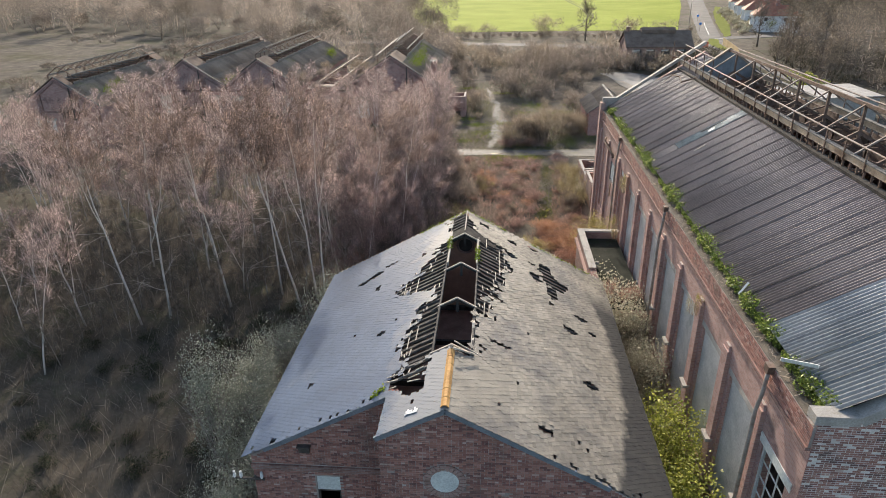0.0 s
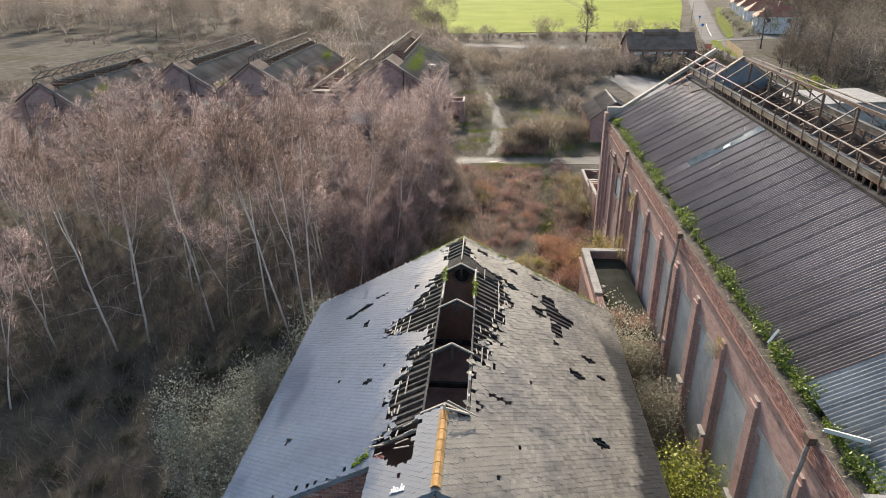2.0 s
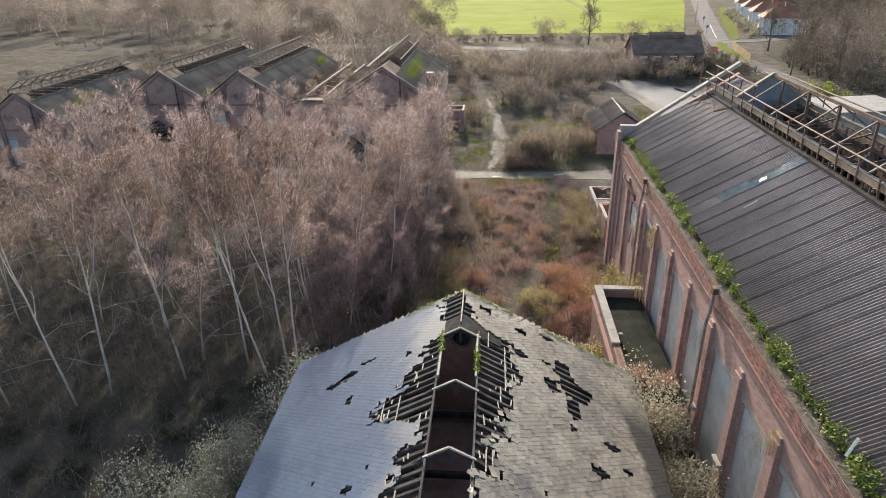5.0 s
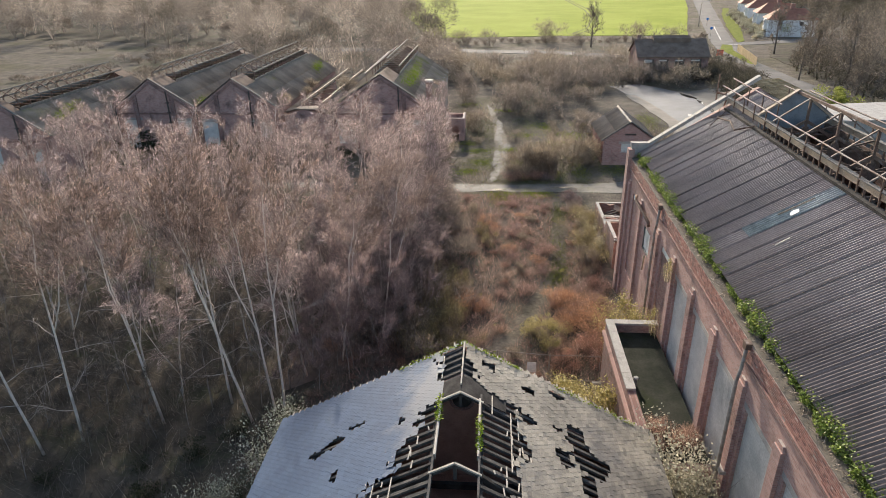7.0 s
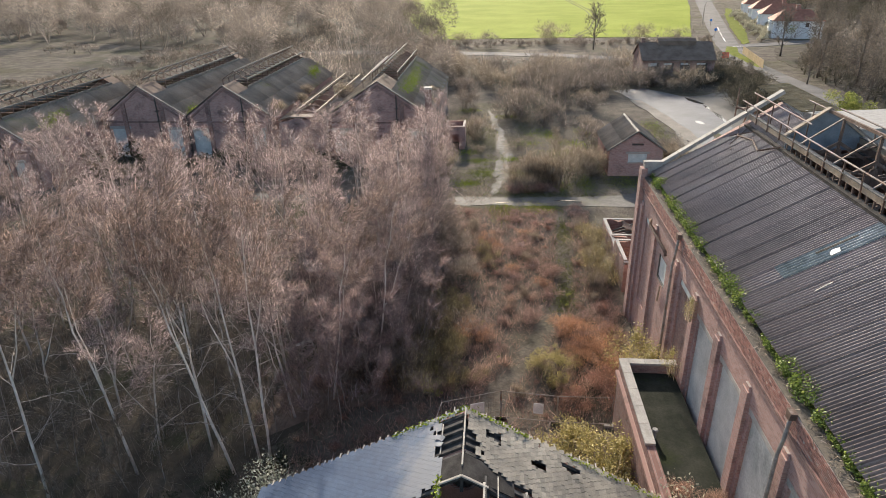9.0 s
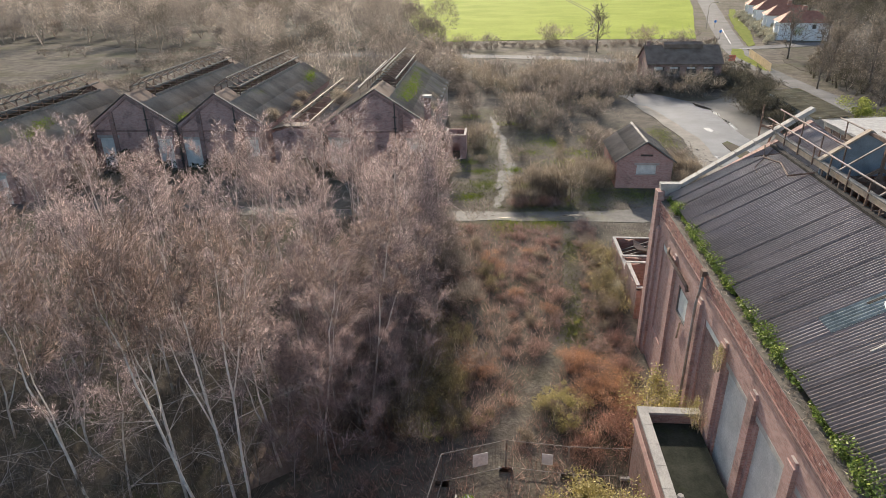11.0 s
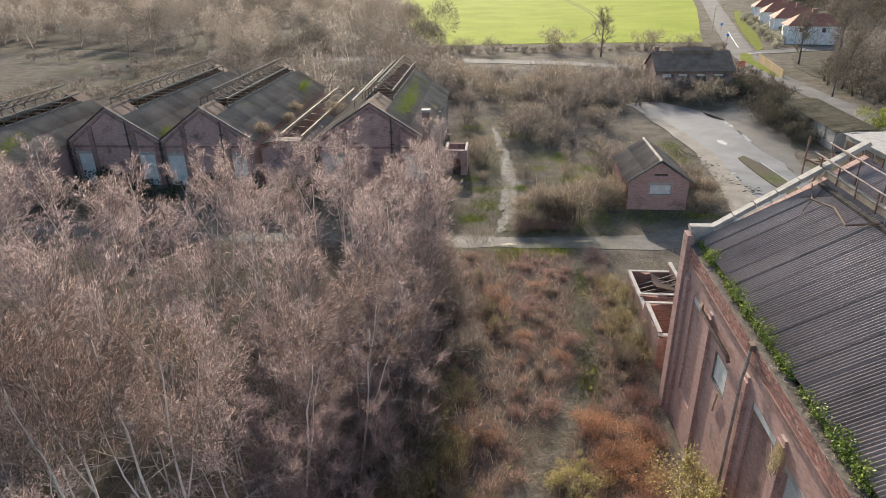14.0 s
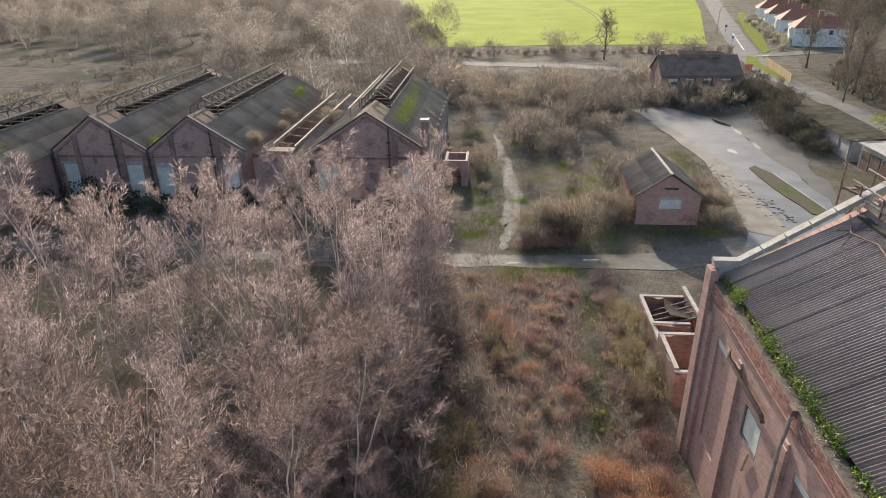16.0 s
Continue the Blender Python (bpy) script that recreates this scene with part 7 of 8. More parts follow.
scatter(olive, [(-4.4, 47.4), (-3.2, 48.6, 0.9), (-4.9, 49.6), (-3.4, 50.6), (-4.6, 52.0, 1.1), (-2.6, 51.4, 0.8), (-5.6, 54.0), (-3.8, 54.4, 0.9), (-2.6, 56.4, 0.7), (-4.6, 57.4, 0.9), (-5.8, 47.2, 0.9), (-6.6, 49.6, 0.9), (-2.0, 47.4, 0.6), (-1.4, 66.6, 0.6), (-0.6, 64.6, 0.5), (8.7, 61.4, 1.1), (8.4, 63.8, 1.15), (8.7, 65.6, 1.0), (8.8, 68, 1.0), (9.0, 70.6, 0.9)], 77, (0.85, 1.1), 4)
scatter(oak_small, [(10.8, 128, 0.55), (12.4, 131, 0.5), (9.6, 131.5, 0.45), (14, 127.4, 0.4), (4.2, 119.5, 0.4)], 36, (0.95, 1.1), 4)
scatter(lime_low, spread_spots(in_scrub, -6, 8, 46, 77, 4.6, 61, 12), 61, (0.25, 0.45), 4)
scatter(lime, [(5.4, 41.0, 1.35), (3.8, 40.6, 1.3), (4.6, 39.2, 1.45), (5.9, 39.2, 1.4), (3.3, 39.0, 1.2), (4.8, 37.6, 1.2), (6.2, 37.6, 1.2), (3.4, 48.4, 0.75), (2.8, 49.6, 0.55), (3.9, 47.4, 0.5), (3.9, 50.6, 0.45)], 9, (0.8, 1.0), 3)
scatter(lime_low, [(-4.3, 46.4, 0.5), (-3.6, 46.2, 0.35), (-5.1, 46.6, 0.4), (-3.9, 48.6, 0.55), (-4.4, 50.4, 0.5), (-3.4, 51.8, 0.45), (-4.8, 53.2, 0.5), (5.6, 59.2, 0.35), (5.3, 57.6, 0.3), (-1.2, 54.4, 0.4)], 62, (0.9, 1.1), 3)

# low dead stems over the open ground
def stubble(name, label, inside, x0, x1, y0, y1, n, seed, mat, high=(0.3, 0.9), wide=0.03):
    r = np.random.default_rng(seed)
    p = np.column_stack([r.uniform(x0, x1, n), r.uniform(y0, y1, n)])
    keep = np.array([inside(x, y) for x, y in p])
    p = p[keep]
    m = len(p)
    base = np.column_stack([p, np.full(m, -0.12)])
    way = unit(np.column_stack([r.normal(size=m) * 0.6, r.normal(size=m) * 0.6, np.ones(m)]))
    v, f = blades(base, way, r.uniform(*high, size=m), np.full(m, wide), r)
    tagged(part(name, raw_mesh(name, v, f), M[mat]), label, "undergrowth", kind="stuff")


stubble("dead_undergrowth", "dead reddish stems covering the open ground", lambda x, y: (x > -7 or (y < 52 and x > -11)) and abs(x - strip_x(y)) > 0.7 and not (x > 6.2 and y < 44.6), -11, 9, 33, 78, 42000, 31, "twig_bramble", (0.3, 1.0), 0.026)
# the darker twig colour stands in for shade on the wood floor
stubble("wood_floor_stems", "dead stems on the floor of the wood, darkened for its shade", lambda x, y: x < -12 and y > 20, -45, -12, 20, 80, 30000, 32, "twig_dark", (0.5, 1.9), 0.026)
stubble("straw_undergrowth", "pale straw stems standing among the brambles", lambda x, y: -7 < x < 9 and noise.noise((x * 0.3, y * 0.22, 4)) > 0.1 and abs(x - strip_x(y)) > 0.8, -7, 9, 46, 78, 13000, 34, "twig_far", (0.5, 1.6), 0.02)
stubble("rough_grass", "straw-coloured rough grass tufts", lambda x, y: not (-3.2 < x < 1.4) and not (13 < x < 20 and 89 < y < 97) and not (x > 21 and y < 150) and not (78.8 < y < 82.4) and not (x < -8.5 and y > 95), -14, 24, 74, 150, 30000, 33, "twig_far", (0.15, 0.5), 0.035)



def tufts(name, label, spots, n, seed, mat, high, wide):
    """Low growth that thins out towards the edge of every patch."""
    r = np.random.default_rng(seed)
    base = np.concatenate([np.column_stack([r.normal(x, w, n), r.normal(y, h, n), np.full(n, -0.06)]) for x, y, w, h in spots])
    way = unit(np.column_stack([r.normal(size=len(base)) * 0.9, r.normal(size=len(base)) * 0.9, np.ones(len(base))]))
    v, f = blades(base, way, r.uniform(*high, size=len(base)), np.full(len(base), wide), r)
    tagged(part(name, raw_mesh(name, v, f), M[mat]), label, "undergrowth", kind="stuff")


MOSSY = [(3.2, 84.6), (-3.4, 86.2), (7.4, 85.2), (8.8, 98), (4.2, 104), (-3.8, 99.5), (1.8, 96.2), (10.4, 86.4), (6.6, 110), (2.2, 121), (-4.4, 117), (11.6, 104), (20.6, 88), (21.4, 99), (1.2, 78.3), (5.2, 78.2), (15, 87.4), (-4.6, 126), (23.6, 108), (24, 115), (9, 100), (10, 104.5), (12, 95.4), (10.8, 92.5), (8, 108.4), (13, 110.6), (-1.6, 90.4), (-2.4, 95.6), (3.0, 90.2), (4.0, 79.0), (0.4, 76.8)]
rk = random.Random(4)
tufts("moss_growth", "bright yellow-green moss on the open ground", [(x, y, rk.uniform(0.5, 1.3), rk.uniform(0.5, 2.0)) for x, y in MOSSY], 800, 36, "moss", (0.08, 0.22), 0.07)
tufts("grass_growth", "short green grass on the open ground", [(-3, 88, 1.4, 2.6), (8.6, 90, 1.6, 3.5), (-5.5, 116, 1.0, 8), (4.4, 110, 1.2, 7), (16.5, 87.4, 3.5, 0.9), (24.2, 111, 0.8, 3.5), (-0.9, 92, 1.2, 5), (-1.5, 110, 1.2, 6), (4.6, 82.6, 4, 0.6), (5.3, 58.4, 0.6, 1.6), (5.8, 64, 0.6, 4), (6.6, 72, 0.6, 2)], 1500, 37, "grass_blade", (0.1, 0.3), 0.05)

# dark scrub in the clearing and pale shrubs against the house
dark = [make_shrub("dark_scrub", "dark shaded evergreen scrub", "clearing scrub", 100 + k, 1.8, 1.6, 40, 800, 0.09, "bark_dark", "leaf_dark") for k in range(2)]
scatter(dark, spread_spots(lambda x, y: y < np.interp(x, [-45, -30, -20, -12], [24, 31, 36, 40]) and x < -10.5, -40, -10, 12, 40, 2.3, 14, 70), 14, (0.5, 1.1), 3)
pale = [make_shrub("willow_shrub", "pale grey-green willow shrub beside the brick house", "willow shrubs", 110 + k, 1.7, 4.6, 70, 4200, 0.05, "bark_grey", "leaf_willow", 14) for k in range(2)]
scatter(pale, [(-10.6, 24.5), (-11.6, 27), (-10.4, 29), (-12.6, 25), (-10.3, 20.5, 0.75), (-11.6, 19.5, 0.7), (-10.2, 18, 0.75), (-12.4, 29.5, 0.8), (-9.9, 33.4, 1.0), (-13.2, 27.6, 1.0), (-10.2, 22.4, 0.8), (-12.0, 31.0, 0.9), (-13.9, 25.2, 0.9), (-12.4, 22.4, 0.75)], 15, (0.9, 1.1), 3)

# growth in the gap between house and hall
ivy = [make_shrub("ivy_mound", "sunlit green ivy mound in the narrow gap", "ivy mounds", 120 + k, 1.5, 4.3, 30, 5200, 0.05, "bark_dark", "leaf_lime", 10) for k in range(2)]
scatter(ivy, [(7.4, 16.2, 1.1), (7.6, 18.2, 1.15), (7.5, 20.2, 1.15), (7.6, 22, 1.1), (7.5, 23.4, 1.05), (7.3, 14.4, 1.0), (7.7, 17.2, 0.9), (7.5, 19.2, 0.9), (7.7, 21.2, 0.9)], 16, (0.95, 1.1), 2)
budd = [make_shrub("buddleia", "pale dry buddleia with bleached seed heads", "buddleias", 130 + k, 1.55, 4.9, 34, 4600, 0.052, "bark_grey", "leaf_pale", 16) for k in range(2)]
scatter(budd, [(8.1, 27.5, 0.98), (8.3, 26.3, 0.85), (8.0, 28.7, 0.8), (8.3, 25.0, 0.75), (6.8, 31.8, 1.2), (7.5, 32.0, 1.25), (8.2, 32.4, 1.1), (6.4, 32.6, 1.1), (6.8, 14.4, 1.05), (6.6, 15.4, 0.95), (9.0, 62.4, 0.4), (8.8, 66.6, 0.4)], 17, (0.95, 1.08), 3)
russet = [make_shrub("bramble", "brown bramble overgrowing the annex end", "bramble thickets", 140, 1.3, 2.0, 40, 1900, 0.02, "leaf_brown", "leaf_brown", twigs=0.5)]
scatter(russet, [(7.8, 34.4, 0.75, 3.6), (7.6, 33.0, 1.9), (8.3, 32.4, 1.9), (7.4, 35.4, 0.45, 3.7), (8.6, 34.8, 0.6, 3.7)], 18, (0.95, 1.05), 3)
wall_bush = [make_shrub("wall_shrub", "pale shrub rooted against the hall wall", "wall shrubs", 150, 0.7, 3.0, 25, 1800, 0.035, "twig_tan", "leaf_straw", 6)]
scatter(wall_bush, [(8.4, 46.6, 1.5), (8.3, 47.6, 1.1), (8.5, 45.6, 1.2), (9.0, 43.2, 0.45, 4.0), (9.15, 42.4, 0.35, 7.9), (9.05, 24.9, 0.25, 8.4)], 19, (0.95, 1.05), 4)


def gutter_ivy():
    """Ivy and ferns growing along the gutter behind the parapet."""
    r = np.random.default_rng(55)
    pts = []
    for y in np.arange(15.4, 56.0, 0.3):
        dens = 0.5 + 0.55 * noise.noise((y * 0.35, 0, 0)) + 0.75 * noise.noise((y * 0.95, 4, 0))
        if dens < 0.12 or 36.5 < y < 37.4:
            continue
        big = 0.14 + 0.26 * min(dens, 1.2)
        n = int(1700 * big)
        big *= 1.4
        c = np.array([9.8 + r.uniform(-0.1, 0.3) * dens, y + r.uniform(-0.1, 0.1), 10.8 + 0.35 * big])
        pts.append(c + unit(r.normal(size=(n, 3))) * r.random((n, 1)) ** 0.4 * (big * 1.25, big, big * 0.75))
    at = np.concatenate(pts)
    at[:, 2] = np.maximum(at[:, 2], 10.66 + np.maximum(0, (at[:, 0] - 9.7) * 0.577) + r.uniform(0, 0.06, len(at)))
    v, f = leaves(at, r.uniform(0.025, 0.068, len(at)), r)
    tagged(part("gutter_ivy", raw_mesh("gutter_ivy", v, f), M["leaf_green"]), "sunlit green ivy growing along the gutter", "ivy", kind="stuff").matrix_basis = HALL.matrix_basis
    # dry roots and stems hanging over the parapet
    n = 1500
    y = r.uniform(16, 55.5, n)
    base = np.column_stack([np.full(n, 9.4) + r.normal(size=n) * 0.12, y, np.full(n, 10.8)])
    way = unit(np.column_stack([r.uniform(-1, 0.2, n), r.normal(size=n) * 0.5, r.uniform(-0.7, 0.5, n)]))
    v, f = blades(base, way, r.uniform(0.15, 0.45, n), np.full(n, 0.025), r)
    tagged(part("gutter_roots", raw_mesh("gutter_roots", v, f), M["twig_far"]), "dry pale stems hanging over the parapet", "ivy", kind="stuff").matrix_basis = HALL.matrix_basis


gutter_ivy()


def moss_line(name, label, pts_list, n, seed, size=0.05, mat="moss", jit=0.06):
    r = np.random.default_rng(seed)
    at = []
    for a, b in pts_list:
        t = r.random((n, 1))
        at.append(np.array(a) * (1 - t) + np.array(b) * t + r.normal(size=(n, 3)) * jit)
    at = np.concatenate(at)
    v, f = leaves(at, r.uniform(0.5, 1.2, len(at)) * size, r, 0.1)
    tagged(part(name, raw_mesh(name, v, f), M[mat]), label, "moss", kind="stuff")


moss_line("roof_moss", "bright moss along the far verge of the slate roof", [((RX, 32.35, RZ + 0.04), (RX - 2.6, 32.35, house_z(RX - 2.6) + 0.04)), ((RX, 32.35, RZ + 0.04), (RX + 2.2, 32.35, house_z(RX + 2.2) + 0.04)), ((RX + 3.5, 32.3, house_z(RX + 3.5) + 0.04), (5.6, 32.3, house_z(5.6) + 0.04)), ((-2.0, 28.2, 9.85), (-2.0, 29.6, 9.85)), ((-0.6, 28.4, 9.85), (-0.6, 26.9, 9.85)), ((-4.0, 17.8, 8.75), (-3.6, 18.1, 8.95))], 260, 71, 0.055)
moss_line("shed_roof_moss", "yellow-green moss on the shed roofs", [((-12.9, 98, 8.55), (-12.7, 119, 8.45)), ((-12.6, 98, 8.3), (-12.4, 117, 8.2)), ((-12.2, 99, 8.1), (-12.0, 110, 8.0)), ((-12.0, 100, 7.8), (-12.0, 112, 7.8)), ((-30.9, 121, 7.0), (-31.4, 126, 7.3)), ((-41.2, 97, 5.9), (-40.6, 99.5, 6.1)), ((-54.4, 86, 6.5), (-55.4, 92, 7.2))], 700, 72, 0.1, jit=0.4)

# shrubs on the open site beyond the track
scatter(tan, [(-4.4, 90, 1.25), (-5.6, 92.4, 1.3), (-3.2, 92.6, 1.1), (-6.4, 89.4, 1.1), (3.4, 85.6, 0.9), (4.8, 86.8, 1.0), (5.8, 87.6, 1.1), (2.4, 84.6, 0.7), (6.6, 86.4, 0.8), (9.4, 90.4, 1.1), (10.9, 91.8, 1.0), (11.6, 89.8, 0.9), (12.2, 93.6, 0.9), (21.6, 91.6, 1.0), (22.2, 94, 0.9), (21.2, 88.8, 0.8), (22.6, 97.2, 0.8)], 21, (0.95, 1.1), 3)
mid_tree = [make_shrub("thicket", "bare hazy grey-brown thicket on the open site", "site thickets", 160 + k, 2.3, 3.0, 40, 900, 0.045, "bark_dark", mt, 14, twigs=0.9) for k, mt in enumerate(("twig_far", "twig_tan", "twig_far"))]


def in_site(x, y):
    path = float(np.interp(y, [82, 98, 107, 121, 136, 170], [-0.3, 1.0, 0.5, -0.3, -2.2, -5]))
    if abs(x - path) < 2.2 or (x < -6 and y < 130):
        return False
    yard = 22.0 if y < 135 else (21 if y < 150 else 60)
    return x < yard + 1.5 * noise.noise((y * 0.3, 0, 0)) and not (12 < x < 21 and 87 < y < 98) and noise.noise((x * 0.11, y * 0.08, 2)) > -0.2


scatter(mid_tree, spread_spots(in_site, -7, 27, 98, 150, 3.4, 23, 62), 23, (0.4, 1.3), 4)
scatter(mid_tree, spread_spots(lambda x, y: not (29 < x < 46 and y > 152) and not (38 < x and y < 170) and not (x > -12 and y > 166), -20, 50, 142, 188, 3.7, 24, 76), 24, (0.5, 1.45), 4)
dusk = [make_shrub("dusky_bush", "dark olive-grey bare bush beside the yard", "yard bushes", 165 + k, 2.2, 2.4, 50, 2000, 0.045, "bark_dark", "twig_dusk", 12, twigs=0.6) for k in range(2)]
scatter(dusk, [(43.2, 131.5, 1.7), (44.6, 128, 1.9), (43.6, 125.4, 1.4), (44.2, 121.6, 1.2), (45.2, 134.5, 1.5), (43.0, 118, 1.2), (47, 139, 1.2), (49, 143, 1.3), (46.5, 146, 1.2), (50.5, 148.5, 1.2), (53, 152, 1.1), (47.5, 151, 1.4), (51, 157, 1.1), (30.5, 150.6, 1.0), (33.5, 150.8, 1.1), (36, 150.4, 1.0), (38.6, 150.6, 1.2), (41.4, 150.2, 1.2), (44.2, 150.8, 1.3), (46.6, 155, 1.2), (49, 162, 1.1), (28, 150, 1.0), (40, 147.5, 0.9), (35, 148.6, 0.7)], 34, (0.7, 0.85), 3)
green_bush = [make_shrub("garden_bush", "round bright green garden bush", "garden bushes", 170, 2.0, 2.8, 30, 3500, 0.1, "bark_dark", "leaf_lime", 12)]
scatter(green_bush, [(57.6, 124.5, 1.25), (104, 262, 1.2), (96, 240, 1.1), (92, 232, 1.3)], 26, (0.95, 1.05), 2)
scatter([make_shrub("garden_conifer", "dark green garden shrub before the white houses", "garden conifers", 171, 1.0, 2.0, 20, 700, 0.12, "bark_dark", "leaf_pale", 8)], [(86 + (k % 4) * 2.1 + 0.235 * 7 * k, 236 + 7.0 * k + (k % 3)) for k in range(13)] + [(79.6 + 1.3 * k + (k % 3) * 1.5, 221 + 5.5 * k) for k in range(18)], 27, (0.9, 1.4), 2)
scatter(tan, [(-4.8, 85.6, 1.7), (-3.4, 86.6, 1.45), (-5.6, 88.2, 1.4), (6.8, 86.0, 1.15)], 35, (0.95, 1.05), 3)
scatter(bramble, [(2.2, 83.2, 0.9), (3.4, 83.6, 1.0), (4.8, 83.8, 0.9), (6.2, 84.0, 0.8)], 37, (0.9, 1.1), 3)
# scrub before the sheds
scatter(dark, [(-20 - 3.1 * k, 92 + 2.2 * math.sin(k * 1.7)) for k in range(12)], 28, (0.9, 1.5), 3)
scatter(tan, [(-50, 88, 1.2), (-46, 86, 1.1), (-55, 79, 1.2), (-60, 78, 1.2), (-30, 90, 1.1), (-24, 91, 1.2), (-29.5, 99, 0.6, 5.4), (-28.8, 106, 0.6, 5.4), (-29.3, 113, 0.6, 5.4), (-23.4, 111, 0.7, 5.2), (-9.6, 112, 0.6, 5.4), (-9.3, 104, 0.5, 5.4)], 29, (0.9, 1.1), 3)
oak = [make_tree("bare_tree", "broad bare tree with spreading dark limbs", "roadside trees", 180 + k, 11.5, 0.24, 0.2, 16, 4.6, 2000, "bark_dark", "twig_dark", droop=0.1, twig_len=(0.7, 1.3), twig_w=0.04, lean=0.04) for k in range(2)]
scatter(oak, [(27.7, 206, 1.0), (62.5, 150, 0.75), (68, 158, 0.95), (53, 186, 0.6), (75, 176, 1.1), (51, 150, 0.45), (71, 148, 1.1), (66, 134, 0.9), (73, 190, 1.0), (98, 214, 1.0)], 30, (0.95, 1.1), 3)
# hedge before the field
hedge = [make_shrub("hedge_shrub", "brown winter hedgerow shrub at the field edge", "field hedge", 190 + k, 2.0, 3.0, 40, 900, 0.05, "bark_dark", "twig_far", twigs=1.1) for k in range(2)]
scatter(hedge, [(-60 + 2.7 * k, 216 + 1.8 * math.sin(k * 0.9) + (2 if k > 22 else 0)) for k in range(46)], 31, (0.6, 1.15), 2)
scatter(mid_tree, [(-20 + 9 * k, 214 + 3 * math.sin(2.1 * k)) for k in range(9)], 32, (0.8, 1.5), 3)


def far_wood(name, label, inside, x0, x1, y0, y1, gap, seed, limit, height, twig):
    """A whole wood of bare trees seen from far off."""
    r = np.random.default_rng(seed)
    spots = spread_spots(inside, x0, x1, y0, y1, gap, seed, limit)
    vs, fs, tone, k = [], [], [], 0
    for x, y in spots:
        pick = int(r.integers(0, len(twig)))
        h = height * (0.85 + 0.6 * noise.noise((x * 0.05, y * 0.05, 9)) + r.uniform(-0.3, 0.35))
        w = gap * r.uniform(0.5, 0.7) * (0.6 + 0.4 * h / height)
        near = y < 290
        n = int(np.interp(gap, [2.5, 5, 6.4, 8.6, 14], [150, 350, 540, 2600 if near else 480, 360]))
        d = unit(r.normal(size=(n, 3)) + (0, 0, 0.5))
        rad = r.random((n, 1)) ** 0.3 * (1 + 0.25 * np.sin(d[:, :1] * 5 + x) * np.cos(d[:, 1:2] * 6 + y))
        at = np.array([x, y, h * 0.55]) + d * rad * (w, w, h * 0.45) * 0.9
        at[:, 2] = np.abs(at[:, 2])
        way = unit(d * (1, 1, 0.8) + (0, 0, 0.35) + r.normal(size=(n, 3)) * 0.4)
        v, f = blades(at, way, r.uniform(0.35, 0.9, n) * (1 if near else 1.5), np.full(n, 0.105 if near else 0.22), r)
        vs.append(v), fs.append(f + k)
        k += len(v)
        m = 5
        base = np.tile([x, y, 0.0], (m, 1)) + r.normal(size=(m, 3)) * (0.1, 0.1, 0)
        v, f = blades(base, unit(np.column_stack([r.normal(size=m) * 0.25, r.normal(size=m) * 0.25, np.ones(m)])), h * r.uniform(0.6, 0.95, m), np.full(m, 0.22), r)
        vs.append(v), fs.append(f + k)
        k += len(v)
        tone += [pick] * (n + m)
    me = raw_mesh(name, np.concatenate(vs), np.concatenate(fs))
    for kind in twig:
        me.materials.append(M[kind])
    me.polygons.foreach_set("material_index", tone)
    tagged(part(name, me, M[twig[0]]), label, "woodland", kind="stuff")


sheet("wood_floor", [(-330, 240), (-160, 238), (-105, 220), (-46, 210), (-22, 230), (-60, 384), (-110, 560), (-330, 560)], 0.03, M["litter"], "dark leaf litter under the far wood", "leaf litter", 2.0)
far_wood("far_wood", "grey-brown bare wood behind the sheds", lambda x, y: y > np.interp(x, [-300, -160, -105, -72, -48, -8], [230, 232, 208, 176, 152, 154]) and x < np.interp(y, [150, 215, 236, 384, 700], [-8, -14, -20, -60, -110]) and abs(y - float(np.interp(x, [-60, -13], [204, 200]))) > 5.5, -300, -8, 150, 500, 8.6, 41, 380, 13.5, ("twig_wood", "twig_dark", "twig_far", "twig_wood", "twig_pale"))
far_wood("shed_wood", "grey-brown bare trees crowding behind the sheds", lambda x, y: y > np.interp(x, [-54, -40, -8], [162, 140, 136]) and x < np.interp(y, [136, 196], [-9, -15]), -54, -8, 134, 196, 5.4, 48, 85, 8.0, ("twig_wood", "twig_far", "twig_dark", "twig_pale"))
far_wood("roadside_wood", "dark bare wood beyond the road", lambda x, y: x > (np.interp(y, [100, 137, 166, 206], [66, 70, 73, 88]) if y < 206 else 0.58 * (y - 28)) and y < 222, 66, 200, 95, 232, 6.4, 42, 260, 9.0, ("twig_dark", "twig_far", "twig_dark"))
far_wood("roadside_scrub", "bare brown scrub on both sides of the road", lambda x, y: (66 + 0.5 * max(0, y - 162) < x < 90 and y < 196) or (47 < x < 56 and y > 160 and y < 176 and x < y - 112), 44, 90, 128, 200, 2.5, 45, 190, 3.0, ("twig_dark", "twig_dusk"))
sheet("roadside_floor", [(66.5, 100), (70, 137), (69, 160), (70, 184), (78, 206), (100, 216), (130, 226), (210, 226), (210, 100)], 0.03, M["litter"], "dark leaf litter under the roadside trees", "leaf litter", 0.6, 0.1)
far_wood("garden_wood", "dark bare wood behind the white houses", lambda x, y: x > 112 + 0.24 * (y - 233), 110, 200, 226, 420, 6.4, 47, 190, 10.0, ("twig_dark", "twig_dusk"))
far_wood("hill_wood", "distant bare woodland behind the houses", lambda x, y: x > np.interp(y, [240, 270, 360, 450, 620], [128, 134, 140, 146, 190]) or y > 640, -260, 420, 240, 900, 14.0, 43, 330, 13, ("twig_far", "twig_dark"))
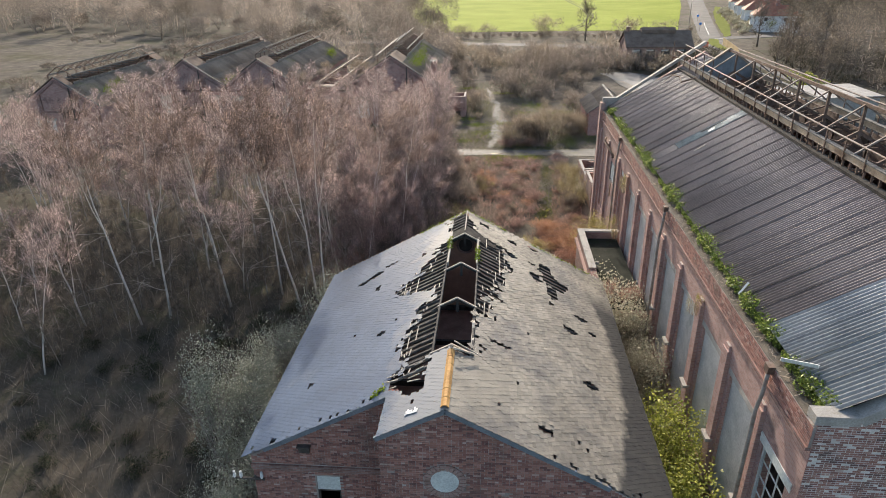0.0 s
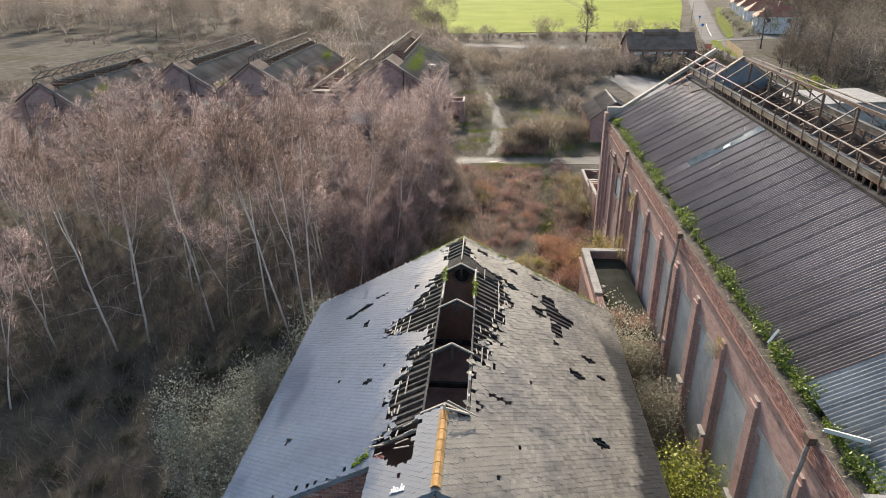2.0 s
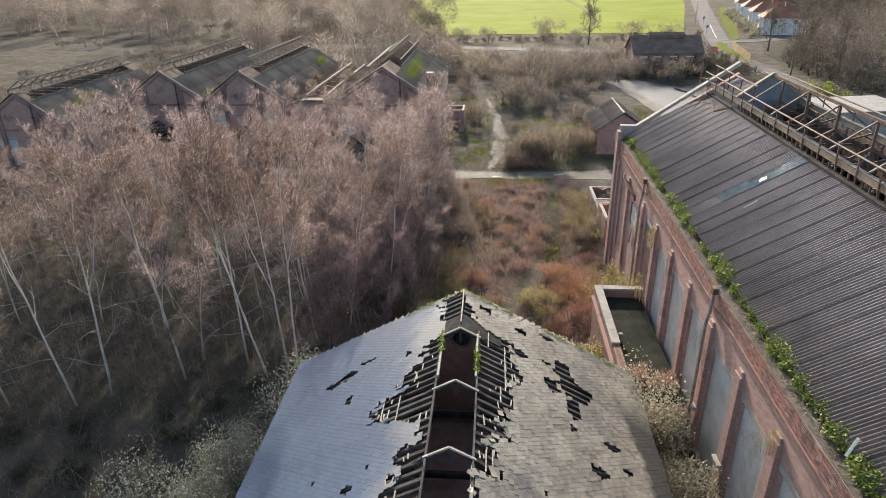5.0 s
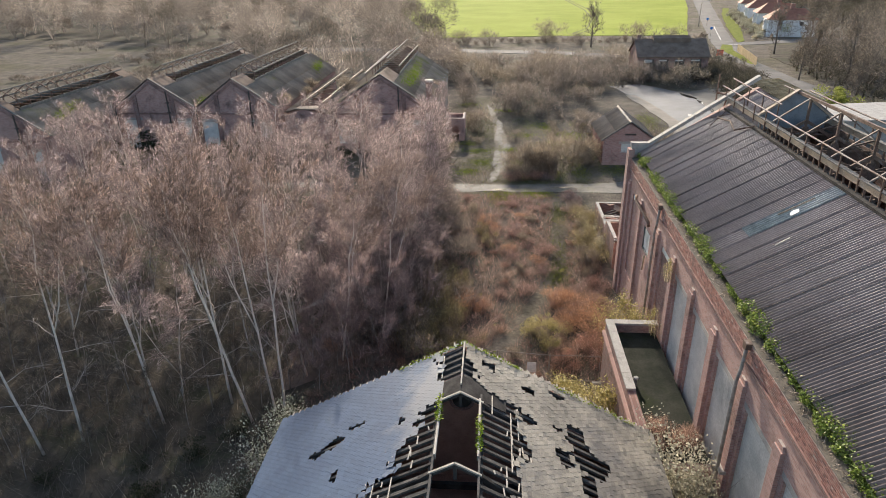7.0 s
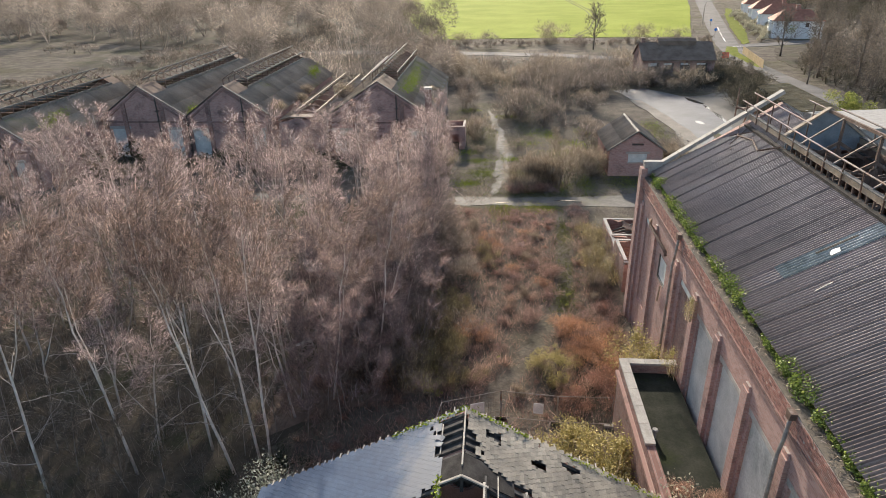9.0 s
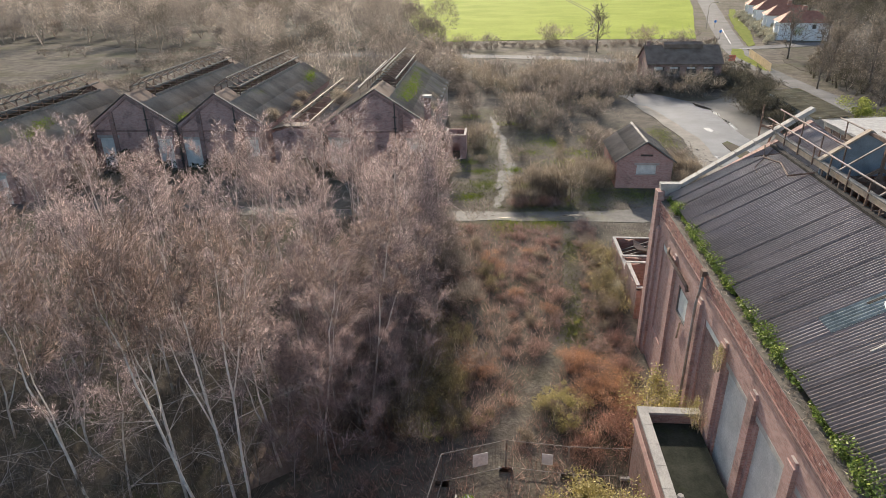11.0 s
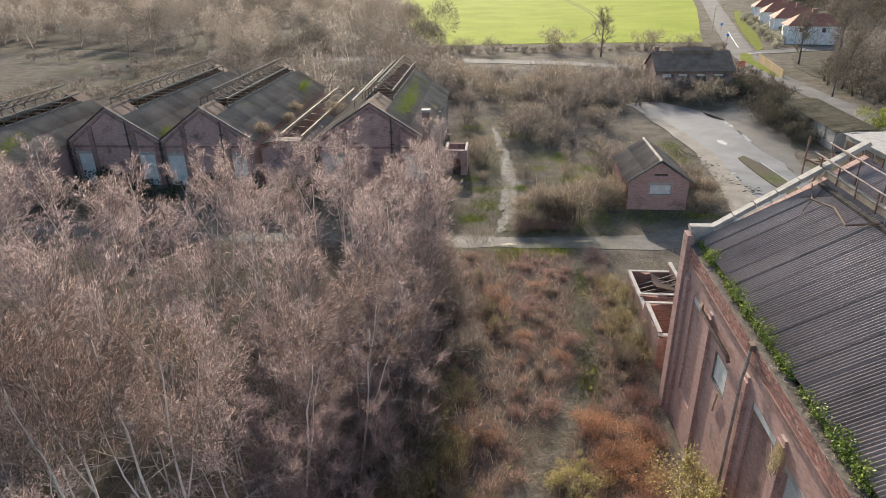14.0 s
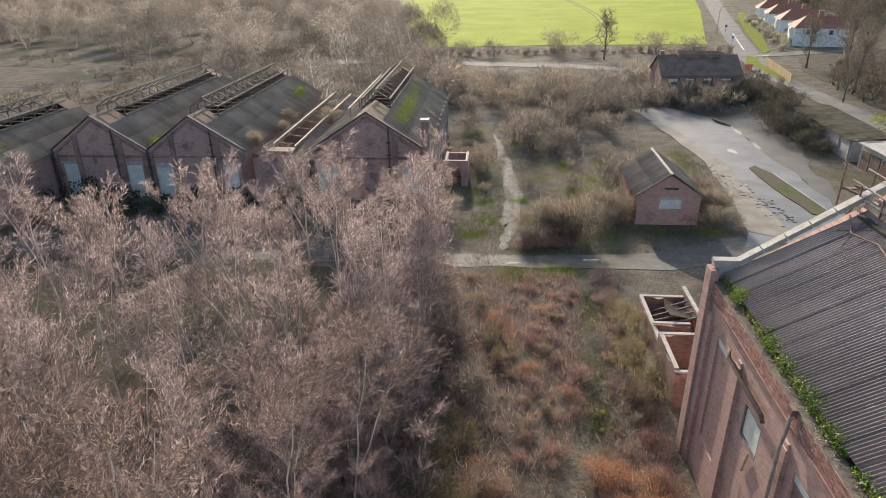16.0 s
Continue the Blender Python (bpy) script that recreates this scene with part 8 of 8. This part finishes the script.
far_wood("scrub_line", "low grey scrub on the waste ground", lambda x, y: noise.noise((x * 0.03, y * 0.05, 7)) > 0.05, -190, -56, 120, 205, 4.4, 44, 150, 2.4, ("twig_far", "twig_dark"))


# ---- laid bricks on the nearest walls ----
def brick_skin(parent, axis, plane, out, u0, u1, z0, z1, inside, seed, singles=None, label="", joint=0.006):
    """Bricks standing a little proud of the mortar; those where singles(u, z) holds are pieces of their own."""
    r = random.Random(seed)
    s = Shape()
    course, long, count = 0.079, 0.235, 0
    rows = int((z1 - z0) / course)
    for j in range(rows):
        z = z0 + j * course
        header = j % 4 == 3
        step = long / 2 if header else long
        u = u0 - (j % 2) * long / 2
        while u < u1:
            a, b = max(u + joint, u0), min(u + step - joint, u1)
            u += step
            if b - a < 0.05 or not inside((a + b) / 2, z + course / 2) or r.random() < 0.004:
                continue
            lo, hi = z + joint + r.uniform(-0.002, 0.002), z + course - joint
            q = plane + out * (0.008 + r.uniform(-0.004, 0.005))
            back = plane - out * 0.01
            vs = []
            for d in (back, q):
                for uu, zz in ((a, lo), (b, lo), (b, hi), (a, hi)):
                    vs.append((uu, d, zz) if axis == "y" else (d, uu, zz))
            fs = [(4, 5, 6, 7), (0, 1, 5, 4), (1, 2, 6, 5), (2, 3, 7, 6), (3, 0, 4, 7)]
            if singles and count < 300 and singles((a + b) / 2, z):
                count += 1
                part("brick", raw_mesh("brick", vs, fs), M["brick_piece"], parent)
            else:
                s.add(vs, fs)
    ob = part("brickwork", raw_mesh("brickwork", s.v, s.f), M["brick_joined"], parent, label)
    ob["kind"] = "stuff"


def under_roof(x, z, drop=0.2):
    return z < house_z(x) - drop


HOUSE_WALLS = {o.name: o for o in HOUSE.children}
brick_skin(HOUSE_WALLS["front_wall"], "y", 15.65, -1, -3.45, 6.1, 0.0, 9.95, lambda x, z: under_roof(x, z) and math.hypot(x + 1.33, z - 7.18) > 0.72 and not (2.25 < x < 3.65 and 0.95 < z < 3.25), 1,
           lambda x, z: -3.4 < x < 0.6 and 8.0 < z < 9.6)
brick_skin(HOUSE_WALLS["set_back_wall"], "y", 17.65, -1, -8.75, -3.46, 0.0, 9.3, lambda x, z: under_roof(x, z) and not (-6.4 < x < -5.4 and 3.15 < z < 5.2) and not (5.38 < z < 5.67), 2)
HALL_WALLS = {o.name: o for o in HALL.children}
part("mortar_face", Shape().gable(9.22, 13.58, 5.02, [(9.22, 10.84), (10.2, 10.84), (13.58, 12.76)], "y", HY0 - 0.005, HY0 + 0.02), M["mortar_pale"], HALL_WALLS["gable_wall"])
brick_skin(HALL_WALLS["gable_wall"], "y", HY0, -1, 9.2, 13.6, 5.0, 12.8, lambda x, z: z < 10.84 + max(0, (x - 10.2) * HS - 0.05), 3, lambda x, z: x < 12.6 and z > 9.6, joint=0.0085)
brick_skin(HALL_WALLS["parapet"], "x", 9.12, -1, HY0 + 0.02, HY1 - 0.46, 9.99, 10.72, lambda y, z: True, 4, lambda y, z: 17 < y < 24 and z > 9.98, joint=0.008)
